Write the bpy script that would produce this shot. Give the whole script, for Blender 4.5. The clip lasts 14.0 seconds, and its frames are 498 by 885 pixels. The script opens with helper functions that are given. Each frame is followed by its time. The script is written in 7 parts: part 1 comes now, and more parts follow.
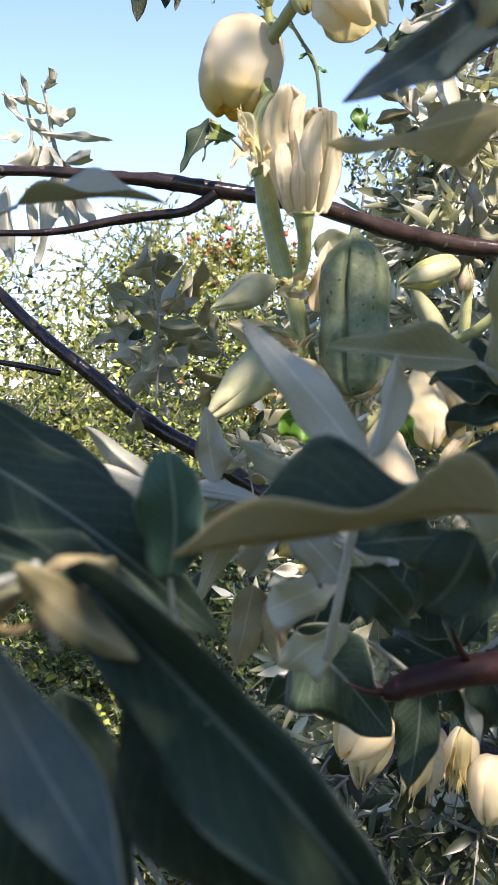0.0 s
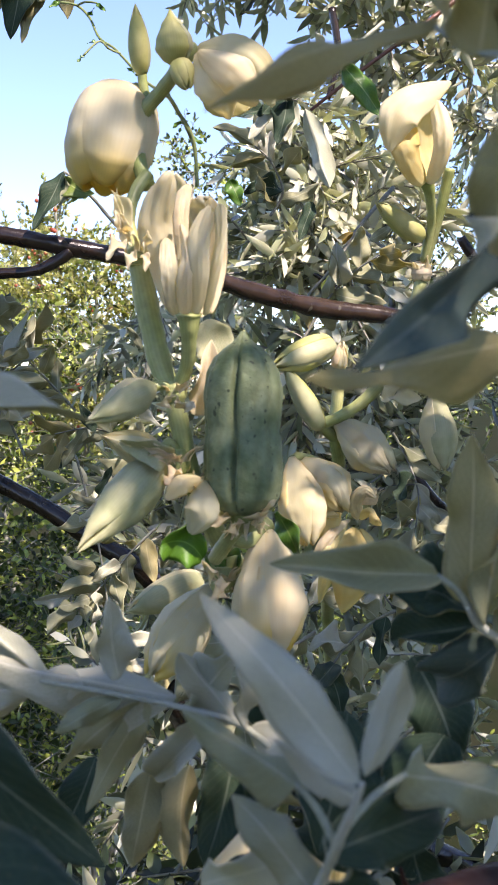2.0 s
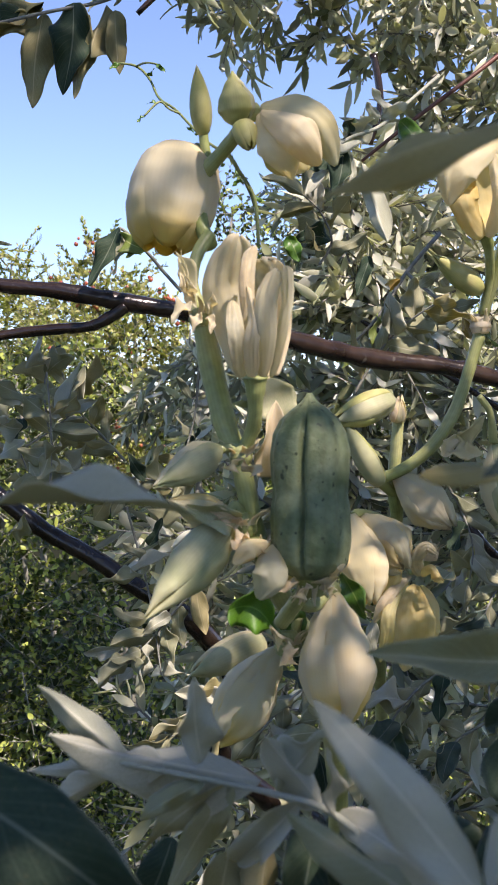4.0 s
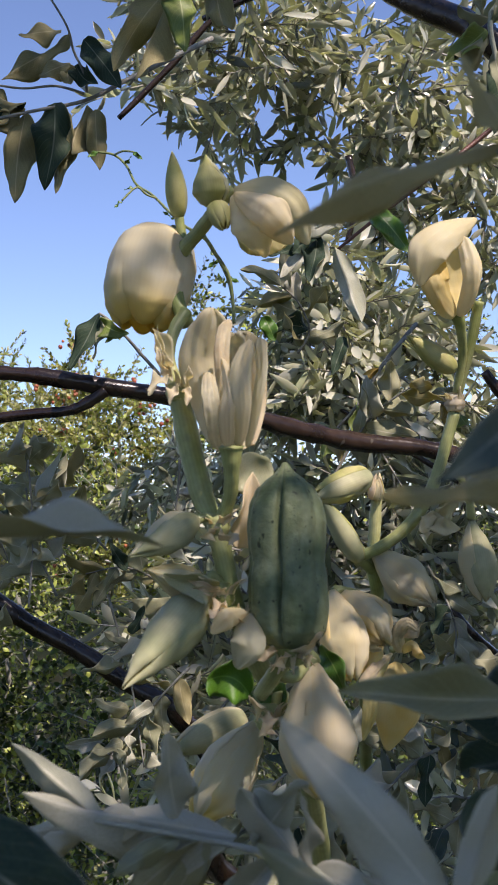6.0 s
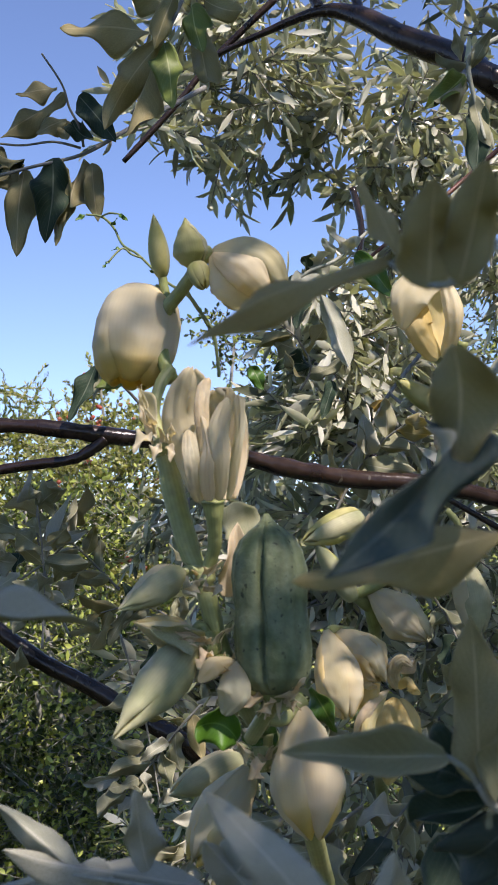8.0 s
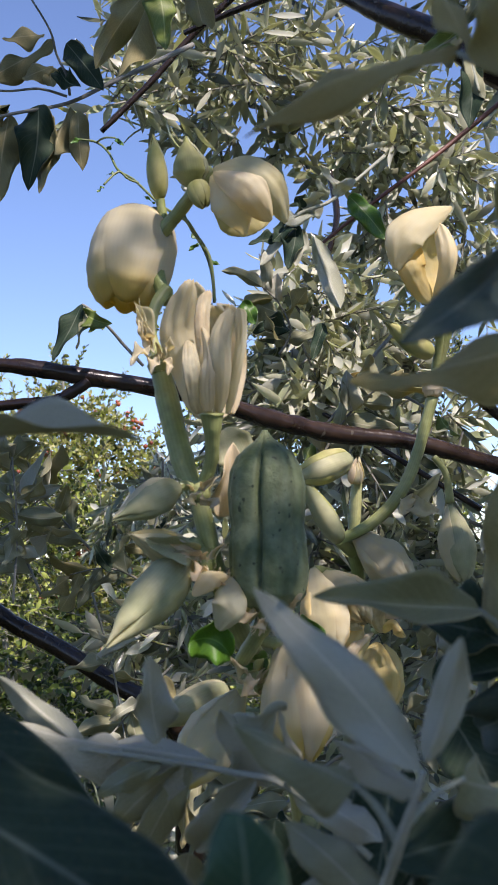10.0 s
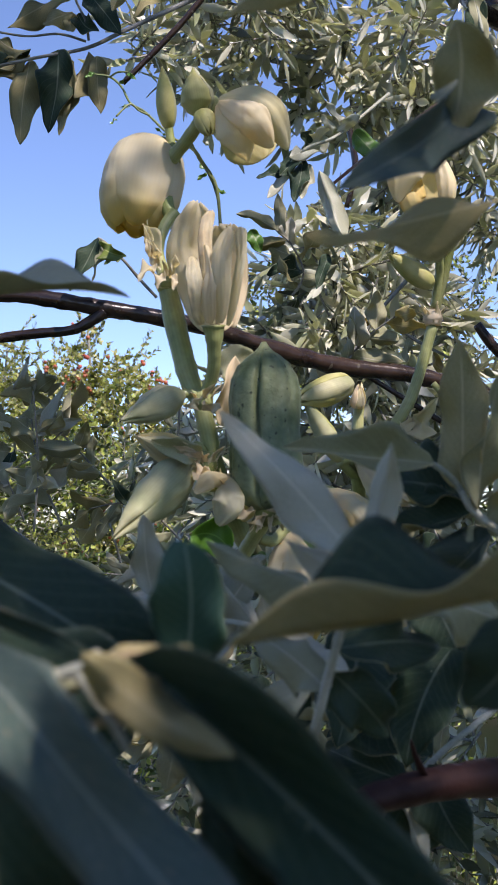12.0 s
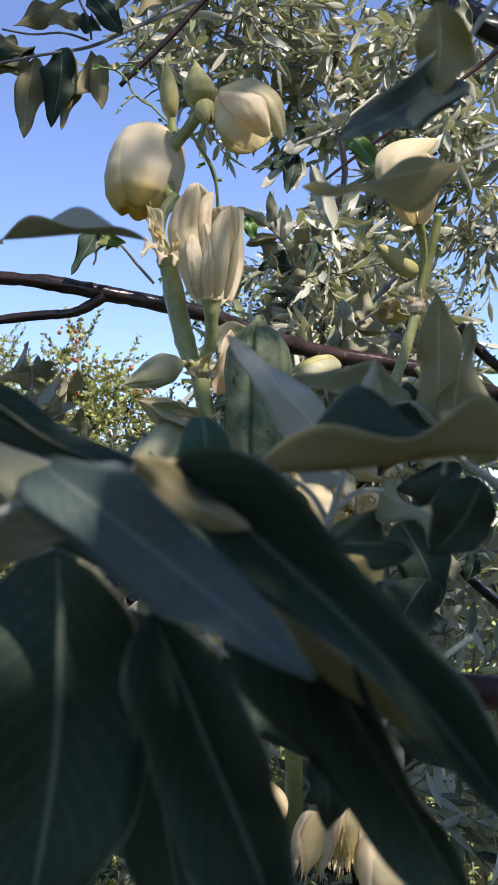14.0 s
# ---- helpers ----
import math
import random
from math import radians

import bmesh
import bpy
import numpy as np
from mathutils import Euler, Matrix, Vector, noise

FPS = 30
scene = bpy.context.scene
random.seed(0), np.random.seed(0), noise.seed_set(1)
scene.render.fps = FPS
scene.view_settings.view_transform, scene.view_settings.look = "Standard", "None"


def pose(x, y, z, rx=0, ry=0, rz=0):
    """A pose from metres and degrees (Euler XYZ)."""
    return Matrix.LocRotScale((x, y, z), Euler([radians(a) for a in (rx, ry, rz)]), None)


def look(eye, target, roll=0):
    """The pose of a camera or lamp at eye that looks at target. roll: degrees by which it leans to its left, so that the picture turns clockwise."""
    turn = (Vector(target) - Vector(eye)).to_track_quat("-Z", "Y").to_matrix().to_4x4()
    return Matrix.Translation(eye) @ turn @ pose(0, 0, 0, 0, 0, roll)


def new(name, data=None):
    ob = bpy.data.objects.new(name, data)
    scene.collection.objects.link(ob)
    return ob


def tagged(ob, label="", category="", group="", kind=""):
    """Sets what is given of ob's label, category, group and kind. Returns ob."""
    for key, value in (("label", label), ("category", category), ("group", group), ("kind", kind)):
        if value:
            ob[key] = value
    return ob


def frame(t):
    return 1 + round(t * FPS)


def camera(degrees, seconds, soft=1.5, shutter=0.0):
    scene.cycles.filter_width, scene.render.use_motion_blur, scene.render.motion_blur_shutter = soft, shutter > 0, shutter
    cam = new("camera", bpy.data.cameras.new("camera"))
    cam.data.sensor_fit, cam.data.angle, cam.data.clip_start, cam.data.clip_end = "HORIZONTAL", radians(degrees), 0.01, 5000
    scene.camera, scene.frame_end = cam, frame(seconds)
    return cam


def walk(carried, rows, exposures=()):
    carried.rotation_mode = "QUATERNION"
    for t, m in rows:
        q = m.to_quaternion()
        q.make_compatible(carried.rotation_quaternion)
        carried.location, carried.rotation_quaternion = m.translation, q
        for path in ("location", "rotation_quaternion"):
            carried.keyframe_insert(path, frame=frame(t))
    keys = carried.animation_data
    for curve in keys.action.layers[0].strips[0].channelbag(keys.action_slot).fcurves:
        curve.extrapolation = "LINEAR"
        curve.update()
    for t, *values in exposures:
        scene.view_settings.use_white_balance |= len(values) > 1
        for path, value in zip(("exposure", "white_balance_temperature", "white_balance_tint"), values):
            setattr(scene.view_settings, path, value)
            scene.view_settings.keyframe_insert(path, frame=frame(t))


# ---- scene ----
# ---- camera ----
cam = camera(24.0, 14.0, soft=1.2)
PATH = [
    (0, (0.06000, -0.00709, 1.57083), (-0.19865, 1.97397, 1.47849), -1.49),
    (0.5, (0.04215, 0.00247, 1.58872), (-0.12550, 1.99208, 1.47315), -0.54),
    (1, (0.04726, 0.00336, 1.60154), (-0.00906, 1.99995, 1.49932), -0.82),
    (1.5, (0.04058, 0.02001, 1.60300), (0.00303, 2.01716, 1.50310), -1.58),
    (2, (0.03292, 0.03621, 1.61829), (0.08413, 2.03237, 1.50563), -0.73),
    (2.5, (0.02226, 0.03808, 1.61682), (0.07796, 2.03571, 1.53704), -0.70),
    (3, (0.02216, 0.04262, 1.62808), (0.03468, 2.04154, 1.56374), -0.62),
    (5.5, (0.01973, 0.04050, 1.62295), (0.00869, 2.03944, 1.68698), -1.23),
    (6, (0.02426, 0.03751, 1.61518), (0.04677, 2.03335, 1.74208), -1.86),
    (6.5, (0.03459, 0.02788, 1.62312), (0.02626, 2.02215, 1.77406), -3.06),
    (7, (0.03688, 0.02709, 1.62263), (0.01519, 2.01842, 1.80741), -2.49),
    (7.5, (0.04546, 0.01852, 1.62929), (0.00628, 2.01130, 1.79447), -3.48),
    (10, (0.02497, 0.03043, 1.59110), (0.07550, 2.02201, 1.76733), -2.28),
    (10.5, (0.02877, 0.03075, 1.59175), (0.07692, 2.02609, 1.71939), -1.57),
    (11, (0.02956, 0.02899, 1.57513), (0.06341, 2.02342, 1.72043), -1.95),
    (11.5, (0.03536, 0.01342, 1.58147), (0.05055, 2.01001, 1.69728), -1.41),
    (12, (0.03463, 0.00179, 1.56512), (0.03705, 1.99805, 1.68727), -1.88),
    (12.5, (0.03243, -0.00027, 1.56008), (0.01976, 1.99547, 1.68989), -0.52),
    (13, (0.03319, -0.00822, 1.55574), (0.01138, 1.98688, 1.69393), -0.77),
    (13.5, (0.02510, -0.01740, 1.55497), (0.04787, 1.97849, 1.68120), -1.13),
    (14, (0.03036, -0.03053, 1.54336), (0.05940, 1.96420, 1.68553), -0.98),
]
EXPOSURE = [(0.0, 1.38, 6800, 27), (3.0, 1.3, 6950, 26), (3.8, 1.0, 6800, 26), (5.0, 0.5, 6800, 26), (6.2, 0.52, 6750, 26), (7.5, 0.58, 6600, 25), (10.5, 0.57, 6500, 25), (12.0, 0.64, 6450, 26), (14.0, 0.68, 6450, 26)]
walk(cam, [(t, look(eye, target, roll)) for t, eye, target, roll in PATH], EXPOSURE)
cam.data.dof.use_dof = True
cam.data.dof.focus_distance, cam.data.dof.aperture_fstop = 0.85, 74.0

# ---- light ----
world = bpy.data.worlds.new("sky")
scene.world = world
world.use_nodes = True
SUN_DIR = Vector((0.42, -0.50, 0.86)).normalized()
sky = world.node_tree.nodes.new("ShaderNodeTexSky")
sky.sky_type = "NISHITA"
sky.sun_disc = False
sky.sun_elevation = math.asin(SUN_DIR.z)
sky.sun_rotation = math.atan2(SUN_DIR.x, SUN_DIR.y)
sky.altitude = 2600
sky.air_density, sky.dust_density, sky.ozone_density = 1.0, 0.05, 4.0
world.node_tree.links.new(sky.outputs[0], world.node_tree.nodes["Background"].inputs[0])
world.node_tree.nodes["Background"].inputs[1].default_value = 0.15
sun = new("sun", bpy.data.lights.new("sun", "SUN"))
sun.data.energy, sun.data.angle, sun.data.color = 4.2, radians(0.5), (1.0, 0.95, 0.86)
sun.matrix_world = look(SUN_DIR * 20, (0, 0, 0))


# ---- materials ----
def shader(name, base, rough=0.5, through_light=0.0, sun_sparkle=None, vary=0.15, grain=200.0, bump=0.0, island=0.0,
           second=None, coat=0.0, vein=None, spots=None, blotch=12.0, lines=0.0, ends=None, shine=0.5, passing=(1.15, 1.1, 0.6)):
    """Procedural surface: two colours mixed by stains, fine grain, optional vein, spots, light passing through."""
    m = bpy.data.materials.new(name)
    m.use_nodes = True
    nt = m.node_tree
    n, link = nt.nodes, nt.links.new
    bsdf, out = n["Principled BSDF"], n["Material Output"]
    tex = n.new("ShaderNodeTexCoord")
    second = second or tuple(c * (1 - vary) for c in base)

    def noise_of(scale, detail):
        t = n.new("ShaderNodeTexNoise")
        t.inputs["Scale"].default_value, t.inputs["Detail"].default_value = scale, detail
        link(tex.outputs["Object"], t.inputs["Vector"])
        return t

    def mix(fac, a, b, kind="MIX"):
        k = n.new("ShaderNodeMix")
        k.data_type, k.blend_type = "RGBA", kind
        for socket, value in ((k.inputs[0], fac), (k.inputs[6], a), (k.inputs[7], b)):
            if isinstance(value, (int, float)):
                socket.default_value = value
            elif isinstance(value, tuple):
                socket.default_value = (*value, 1)
            else:
                link(value, socket)
        return k.outputs[2]

    def ramp(value, lo, hi):
        r = n.new("ShaderNodeMapRange")
        r.inputs[1].default_value, r.inputs[2].default_value = lo, hi
        link(value, r.inputs[0])
        return r.outputs[0]

    stains, fine = noise_of(blotch, 3), noise_of(grain, 4)
    col = mix(ramp(stains.outputs[0], 0.35, 0.65), base, second)
    col = mix(0.5, col, mix(ramp(fine.outputs[0], 0.3, 0.7), (0.72, 0.72, 0.72), (1.2, 1.2, 1.2)), "MULTIPLY") if vary else col
    if island:
        geo = n.new("ShaderNodeNewGeometry")
        rnd = geo.outputs["Random Per Island"]
        hue = n.new("ShaderNodeValToRGB")
        link(rnd, hue.inputs[0])
        e = hue.color_ramp.elements
        e[0].color, e[1].color = (1 - island, 1 - island, 1 - island, 1), (1 + island, 1 + island * 0.9, 1 + island * 0.6, 1)
        col = mix(1.0, col, hue.outputs[0], "MULTIPLY")
        # a random share of leaves takes a brighter colour, painted sun sparkle
        if sun_sparkle:
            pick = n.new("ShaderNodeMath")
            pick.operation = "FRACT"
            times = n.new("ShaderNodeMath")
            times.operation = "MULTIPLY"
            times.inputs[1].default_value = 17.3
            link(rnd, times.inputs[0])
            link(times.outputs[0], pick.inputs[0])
            col = mix(ramp(pick.outputs[0], sun_sparkle[1], sun_sparkle[1] + 0.02), col, sun_sparkle[0])
    else:
        info = n.new("ShaderNodeObjectInfo")
        col = mix(ramp(info.outputs["Random"], 0, 1), col, mix(1.0, col, (0.82, 0.86, 0.8), "MULTIPLY"))
    if spots:
        v = n.new("ShaderNodeTexNoise")
        v.inputs["Scale"].default_value = spots[1]
        v.inputs["Detail"].default_value = 1
        link(tex.outputs["Object"], v.inputs["Vector"])
        col = mix(ramp(v.outputs[0], spots[2], spots[2] + 0.05), col, spots[0])
    height = fine.outputs[0]
    if vein or lines or ends:
        uv = n.new("ShaderNodeUVMap")
        sep = n.new("ShaderNodeSeparateXYZ")
        link(uv.outputs[0], sep.inputs[0])
        if vein:
            off = n.new("ShaderNodeMath")
            off.operation = "SUBTRACT"
            off.inputs[1].default_value = 0.5
            link(sep.outputs[0], off.inputs[0])
            size = n.new("ShaderNodeMath")
            size.operation = "ABSOLUTE"
            link(off.outputs[0], size.inputs[0])
            slant = n.new("ShaderNodeMath")
            slant.operation = "MULTIPLY_ADD"
            slant.inputs[1].default_value = -0.55
            link(size.outputs[0], slant.inputs[0])
            link(sep.outputs[1], slant.inputs[2])
            saw = n.new("ShaderNodeMath")
            saw.operation = "PINGPONG"
            saw.inputs[1].default_value = 0.04
            link(slant.outputs[0], saw.inputs[0])
            side = ramp(saw.outputs[0], 0.006, 0.0)
            soft = n.new("ShaderNodeMath")
            soft.operation = "MULTIPLY"
            soft.inputs[1].default_value = 0.34
            link(side, soft.inputs[0])
            col = mix(soft.outputs[0], col, vein)
            col = mix(ramp(size.outputs[0], 0.028, 0.008), col, vein)
            rim = n.new("ShaderNodeMath")
            rim.operation = "MULTIPLY"
            rim.inputs[1].default_value = 0.6
            link(ramp(size.outputs[0], 0.455, 0.495), rim.inputs[0])
            col = mix(rim.outputs[0], col, vein)
        if ends:
            low, high, tone = ends
            wander = n.new("ShaderNodeMath")
            wander.operation = "MULTIPLY_ADD"
            wander.inputs[1].default_value = 0.5
            link(stains.outputs[0], wander.inputs[0])
            link(sep.outputs[1], wander.inputs[2])
            col = mix(ramp(wander.outputs[0], low + 0.25, high + 0.25), col, tone)
        if lines:
            wav = n.new("ShaderNodeMath")
            wav.operation = "PINGPONG"
            wav.inputs[1].default_value = 0.03
            wob = n.new("ShaderNodeMath")
            wob.operation = "MULTIPLY_ADD"
            wob.inputs[1].default_value = 0.05
            link(stains.outputs[0], wob.inputs[0])
            link(sep.outputs[0], wob.inputs[2])
            link(wob.outputs[0], wav.inputs[0])
            col = mix(lines, col, mix(ramp(wav.outputs[0], 0.0, 0.03), (0.75, 0.72, 0.6), (1.1, 1.1, 1.1)), "MULTIPLY")
    link(col, bsdf.inputs["Base Color"])
    bsdf.inputs["Roughness"].default_value = rough
    bsdf.inputs["Specular IOR Level"].default_value = shine
    bsdf.inputs["Coat Weight"].default_value = coat
    if bump:
        b = n.new("ShaderNodeBump")
        b.inputs["Strength"].default_value, b.inputs["Distance"].default_value = bump, 0.002
        link(height, b.inputs["Height"])
        link(b.outputs[0], bsdf.inputs["Normal"])
    if through_light:
        tr = n.new("ShaderNodeBsdfTranslucent")
        warm = mix(1.0, col, passing, "MULTIPLY")
        link(warm, tr.inputs[0])
        ms = n.new("ShaderNodeMixShader")
        ms.inputs[0].default_value = through_light
        link(bsdf.outputs[0], ms.inputs[1])
        link(tr.outputs[0], ms.inputs[2])
        link(ms.outputs[0], out.inputs[0])
    return m


LEAF_TOP = shader("leaf_upper_side", (0.027, 0.051, 0.031), 0.5, 0.1, second=(0.046, 0.074, 0.045), grain=900, bump=0.2, vein=(0.14, 0.17, 0.12), blotch=70, shine=0.12, spots=((0.12, 0.1, 0.05), 55, 0.69))
LEAF_TEAL = shader("leaf_teal_green", (0.045, 0.115, 0.072), 0.5, 0.15, second=(0.07, 0.145, 0.09), grain=900, bump=0.15, vein=(0.2, 0.27, 0.19), blotch=60, shine=0.3)
LEAF_UNDER = shader("leaf_silver_side", (0.44, 0.425, 0.27), 0.65, 0.3, second=(0.34, 0.335, 0.2), grain=1400, bump=0.1, vein=(0.52, 0.5, 0.36), blotch=70, shine=0.3)
LEAF_TAN = shader("leaf_tan_side", (0.55, 0.48, 0.25), 0.6, 0.48, second=(0.44, 0.38, 0.185), grain=1200, bump=0.1, vein=(0.65, 0.58, 0.35), blotch=60, shine=0.25)
LEAF_SILVER = shader("leaf_bluish_silver", (0.6, 0.58, 0.47), 0.7, 0.25, second=(0.48, 0.47, 0.365), grain=1400, bump=0.15, vein=(0.66, 0.64, 0.53), blotch=70, shine=0.25)
# silver leaf made whiter in colour, standing in for leaves catching the sun
LEAF_SILVER_LIT = shader("leaf_silver_lit", (0.7, 0.69, 0.58), 0.5, 0.4, second=(0.58, 0.575, 0.46), grain=1400, bump=0.12, vein=(0.72, 0.71, 0.6), blotch=70, shine=0.5, passing=(1.1, 1.1, 0.85))
LEAF_SLATE = shader("leaf_slate_side", (0.048, 0.08, 0.066), 0.6, 0.12, second=(0.08, 0.112, 0.09), grain=900, bump=0.1, vein=(0.15, 0.18, 0.15), blotch=80, shine=0.25, spots=((0.2, 0.16, 0.11), 45, 0.68))
LEAF_YELLOW = shader("leaf_yellow_green", (0.27, 0.33, 0.07), 0.5, 0.35, second=(0.2, 0.27, 0.06), grain=900, bump=0.1, vein=(0.45, 0.5, 0.2), blotch=50)
LEAF_YELLOWED = shader("leaf_yellowed", (0.5, 0.34, 0.05), 0.5, 0.4, second=(0.42, 0.24, 0.04), grain=900, bump=0.1, vein=(0.55, 0.42, 0.12), blotch=60)
LEAF_GREEN = shader("leaf_fresh_green", (0.11, 0.25, 0.03), 0.32, 0.3, second=(0.07, 0.17, 0.022), grain=900, bump=0.1, vein=(0.25, 0.36, 0.1), blotch=60, coat=0.2)
LEAF_FRESH = shader("leaf_bright_green", (0.15, 0.34, 0.03), 0.45, 0.42, second=(0.1, 0.25, 0.02), grain=900, bump=0.1, vein=(0.22, 0.42, 0.07), blotch=60)
# near-white share of crown leaves: sun highlights put into the colour
CROWN = shader("crown_leaf_upper", (0.36, 0.39, 0.265), 0.24, 0.42, second=(0.19, 0.225, 0.14), vary=0, island=0.65, sun_sparkle=((0.76, 0.76, 0.66), 0.5), passing=(1.15, 1.18, 0.78), shine=0.85)
CROWN_UNDER = shader("crown_leaf_silver", (0.64, 0.64, 0.52), 0.36, 0.4, second=(0.48, 0.495, 0.37), vary=0, island=0.3, passing=(1.1, 1.12, 0.75), shine=0.7)
BUSH = shader("bush_leaves", (0.2, 0.265, 0.065), 0.42, 0.42, second=(0.34, 0.37, 0.115), vary=0, island=0.75, sun_sparkle=((0.6, 0.58, 0.25), 0.7), blotch=3)
# dark green deepened to paint in shade, bright share for sun dapples
BUSH_SHADED = shader("bush_shaded_leaves", (0.045, 0.08, 0.02), 0.36, 0.22, second=(0.08, 0.115, 0.03), vary=0, island=0.7, sun_sparkle=((0.42, 0.48, 0.1), 0.68), blotch=3)
# darker copy of the crown leaf; the low shade is in its colour
LOW_LEAF_SHADE = shader("low_leaf_painted_shade", (0.028, 0.042, 0.02), 0.4, 0.2, second=(0.055, 0.075, 0.035), vary=0, island=0.6, blotch=3)
BERRY = shader("berry_red", (0.3, 0.055, 0.03), 0.45, second=(0.36, 0.12, 0.05), vary=0, island=0.5)
BARK = shader("bark_dark_red", (0.016, 0.009, 0.0065), 0.25, second=(0.045, 0.027, 0.019), grain=160, bump=0.25, spots=((0.1, 0.085, 0.065), 150, 0.71), blotch=45, shine=0.55)
BARK_RED = shader("bark_red_brown", (0.03, 0.011, 0.009), 0.5, second=(0.06, 0.026, 0.02), grain=240, bump=0.3, blotch=50, shine=0.2)
BARK_GREY = shader("bark_grey_twig", (0.2, 0.19, 0.15), 0.7, second=(0.3, 0.29, 0.25), grain=700, bump=0.4, blotch=60)
TWIG_PALE = shader("twig_pale", (0.44, 0.44, 0.36), 0.6, second=(0.33, 0.34, 0.26), grain=900, bump=0.25, blotch=60)
TWIG_TAN = shader("twig_tan", (0.42, 0.31, 0.16), 0.65, 0.1, second=(0.33, 0.24, 0.12), grain=900, bump=0.2, blotch=60)
TWIG_RED = shader("twig_red", (0.16, 0.06, 0.04), 0.45, second=(0.24, 0.1, 0.07), grain=900, bump=0.2, blotch=60)
STALK = shader("stalk_green", (0.275, 0.32, 0.1), 0.42, 0.1, second=(0.44, 0.445, 0.2), grain=300, bump=0.12, blotch=30, lines=0.35)
VINE = shader("vine_green", (0.17, 0.22, 0.07), 0.45, 0.05, second=(0.25, 0.28, 0.11), grain=500, bump=0.1, blotch=60)
POD = shader("pod_green", (0.115, 0.155, 0.072), 0.56, second=(0.26, 0.29, 0.16), grain=420, bump=0.25, spots=((0.05, 0.065, 0.032), 330, 0.69), blotch=75, shine=0.35, lines=0.45)
CREAM = shader("petal_cream", (0.94, 0.875, 0.69), 0.55, 0.55, second=(0.92, 0.82, 0.55), vary=0, grain=230, bump=0.1, blotch=40, lines=0.06, shine=0.3, passing=(1.05, 1.0, 0.8))
YELLOWISH = shader("petal_yellow", (0.91, 0.82, 0.53), 0.6, 0.58, second=(0.88, 0.74, 0.36), vary=0, grain=230, bump=0.14, blotch=45, lines=0.06, shine=0.25, passing=(1.05, 1.0, 0.8))
CREAM_TIP = shader("petal_cream_yellow_end", (0.94, 0.895, 0.745), 0.55, 0.52, second=(0.92, 0.85, 0.63), vary=0, grain=230, bump=0.1, blotch=40, lines=0.06, ends=(0.56, 0.9, (0.86, 0.72, 0.24)), shine=0.3, passing=(1.05, 1.0, 0.8))
PETAL_GOLD = shader("petal_golden_wilted", (0.84, 0.66, 0.27), 0.6, 0.55, second=(0.88, 0.77, 0.45), vary=0, grain=230, bump=0.12, blotch=55, lines=0.08, shine=0.25, passing=(1.05, 1.0, 0.8))
THIN = shader("petal_thin", (0.92, 0.87, 0.75), 0.55, 0.66, second=(0.89, 0.81, 0.64), vary=0, grain=260, bump=0.06, blotch=60, lines=0.08, shine=0.3, passing=(1.05, 1.0, 0.8))
DRY = shader("petal_dry", (0.9, 0.82, 0.66), 0.6, 0.55, second=(0.82, 0.69, 0.48), vary=0.05, grain=260, bump=0.06, blotch=60, lines=0.1, shine=0.25, passing=(1.05, 1.0, 0.8))
PALEGREEN = shader("bud_pale_green", (0.52, 0.54, 0.31), 0.55, 0.38, second=(0.7, 0.66, 0.43), vary=0.04, grain=160, blotch=50, lines=0.14, shine=0.3, passing=(1.05, 1.0, 0.8))
BUDGREEN = shader("bud_green", (0.52, 0.52, 0.18), 0.5, 0.35, second=(0.68, 0.63, 0.3), vary=0.1, grain=160, bump=0.05, blotch=70, lines=0.2, shine=0.3, passing=(1.05, 1.0, 0.8))
SOIL = shader("dark_soil", (0.024, 0.024, 0.012), 1.0, second=(0.014, 0.02, 0.007), grain=60, bump=0.6, blotch=1.5, shine=0.03)


# ---- building helpers ----
def part(name, bm, material, parent, label=""):
    me = bpy.data.meshes.new(name)
    bm.to_mesh(me)
    bm.free()
    for m in material if isinstance(material, (list, tuple)) else (material,):
        me.materials.append(m)
    me.shade_smooth()
    ob = new(name, me)
    ob.parent = parent
    return tagged(ob, label)


def thing(name, at, label, category, group=""):
    ob = tagged(new(name), label, category, group)
    ob.location = at
    ob.empty_display_size = 0.01
    bpy.context.view_layer.update()
    return ob


def under(ob, parent):
    """Parents ob, keeping it where it stands."""
    ob.parent = parent
    if parent is not None:
        ob.matrix_parent_inverse = Matrix.Translation(parent.location).inverted()
    return ob


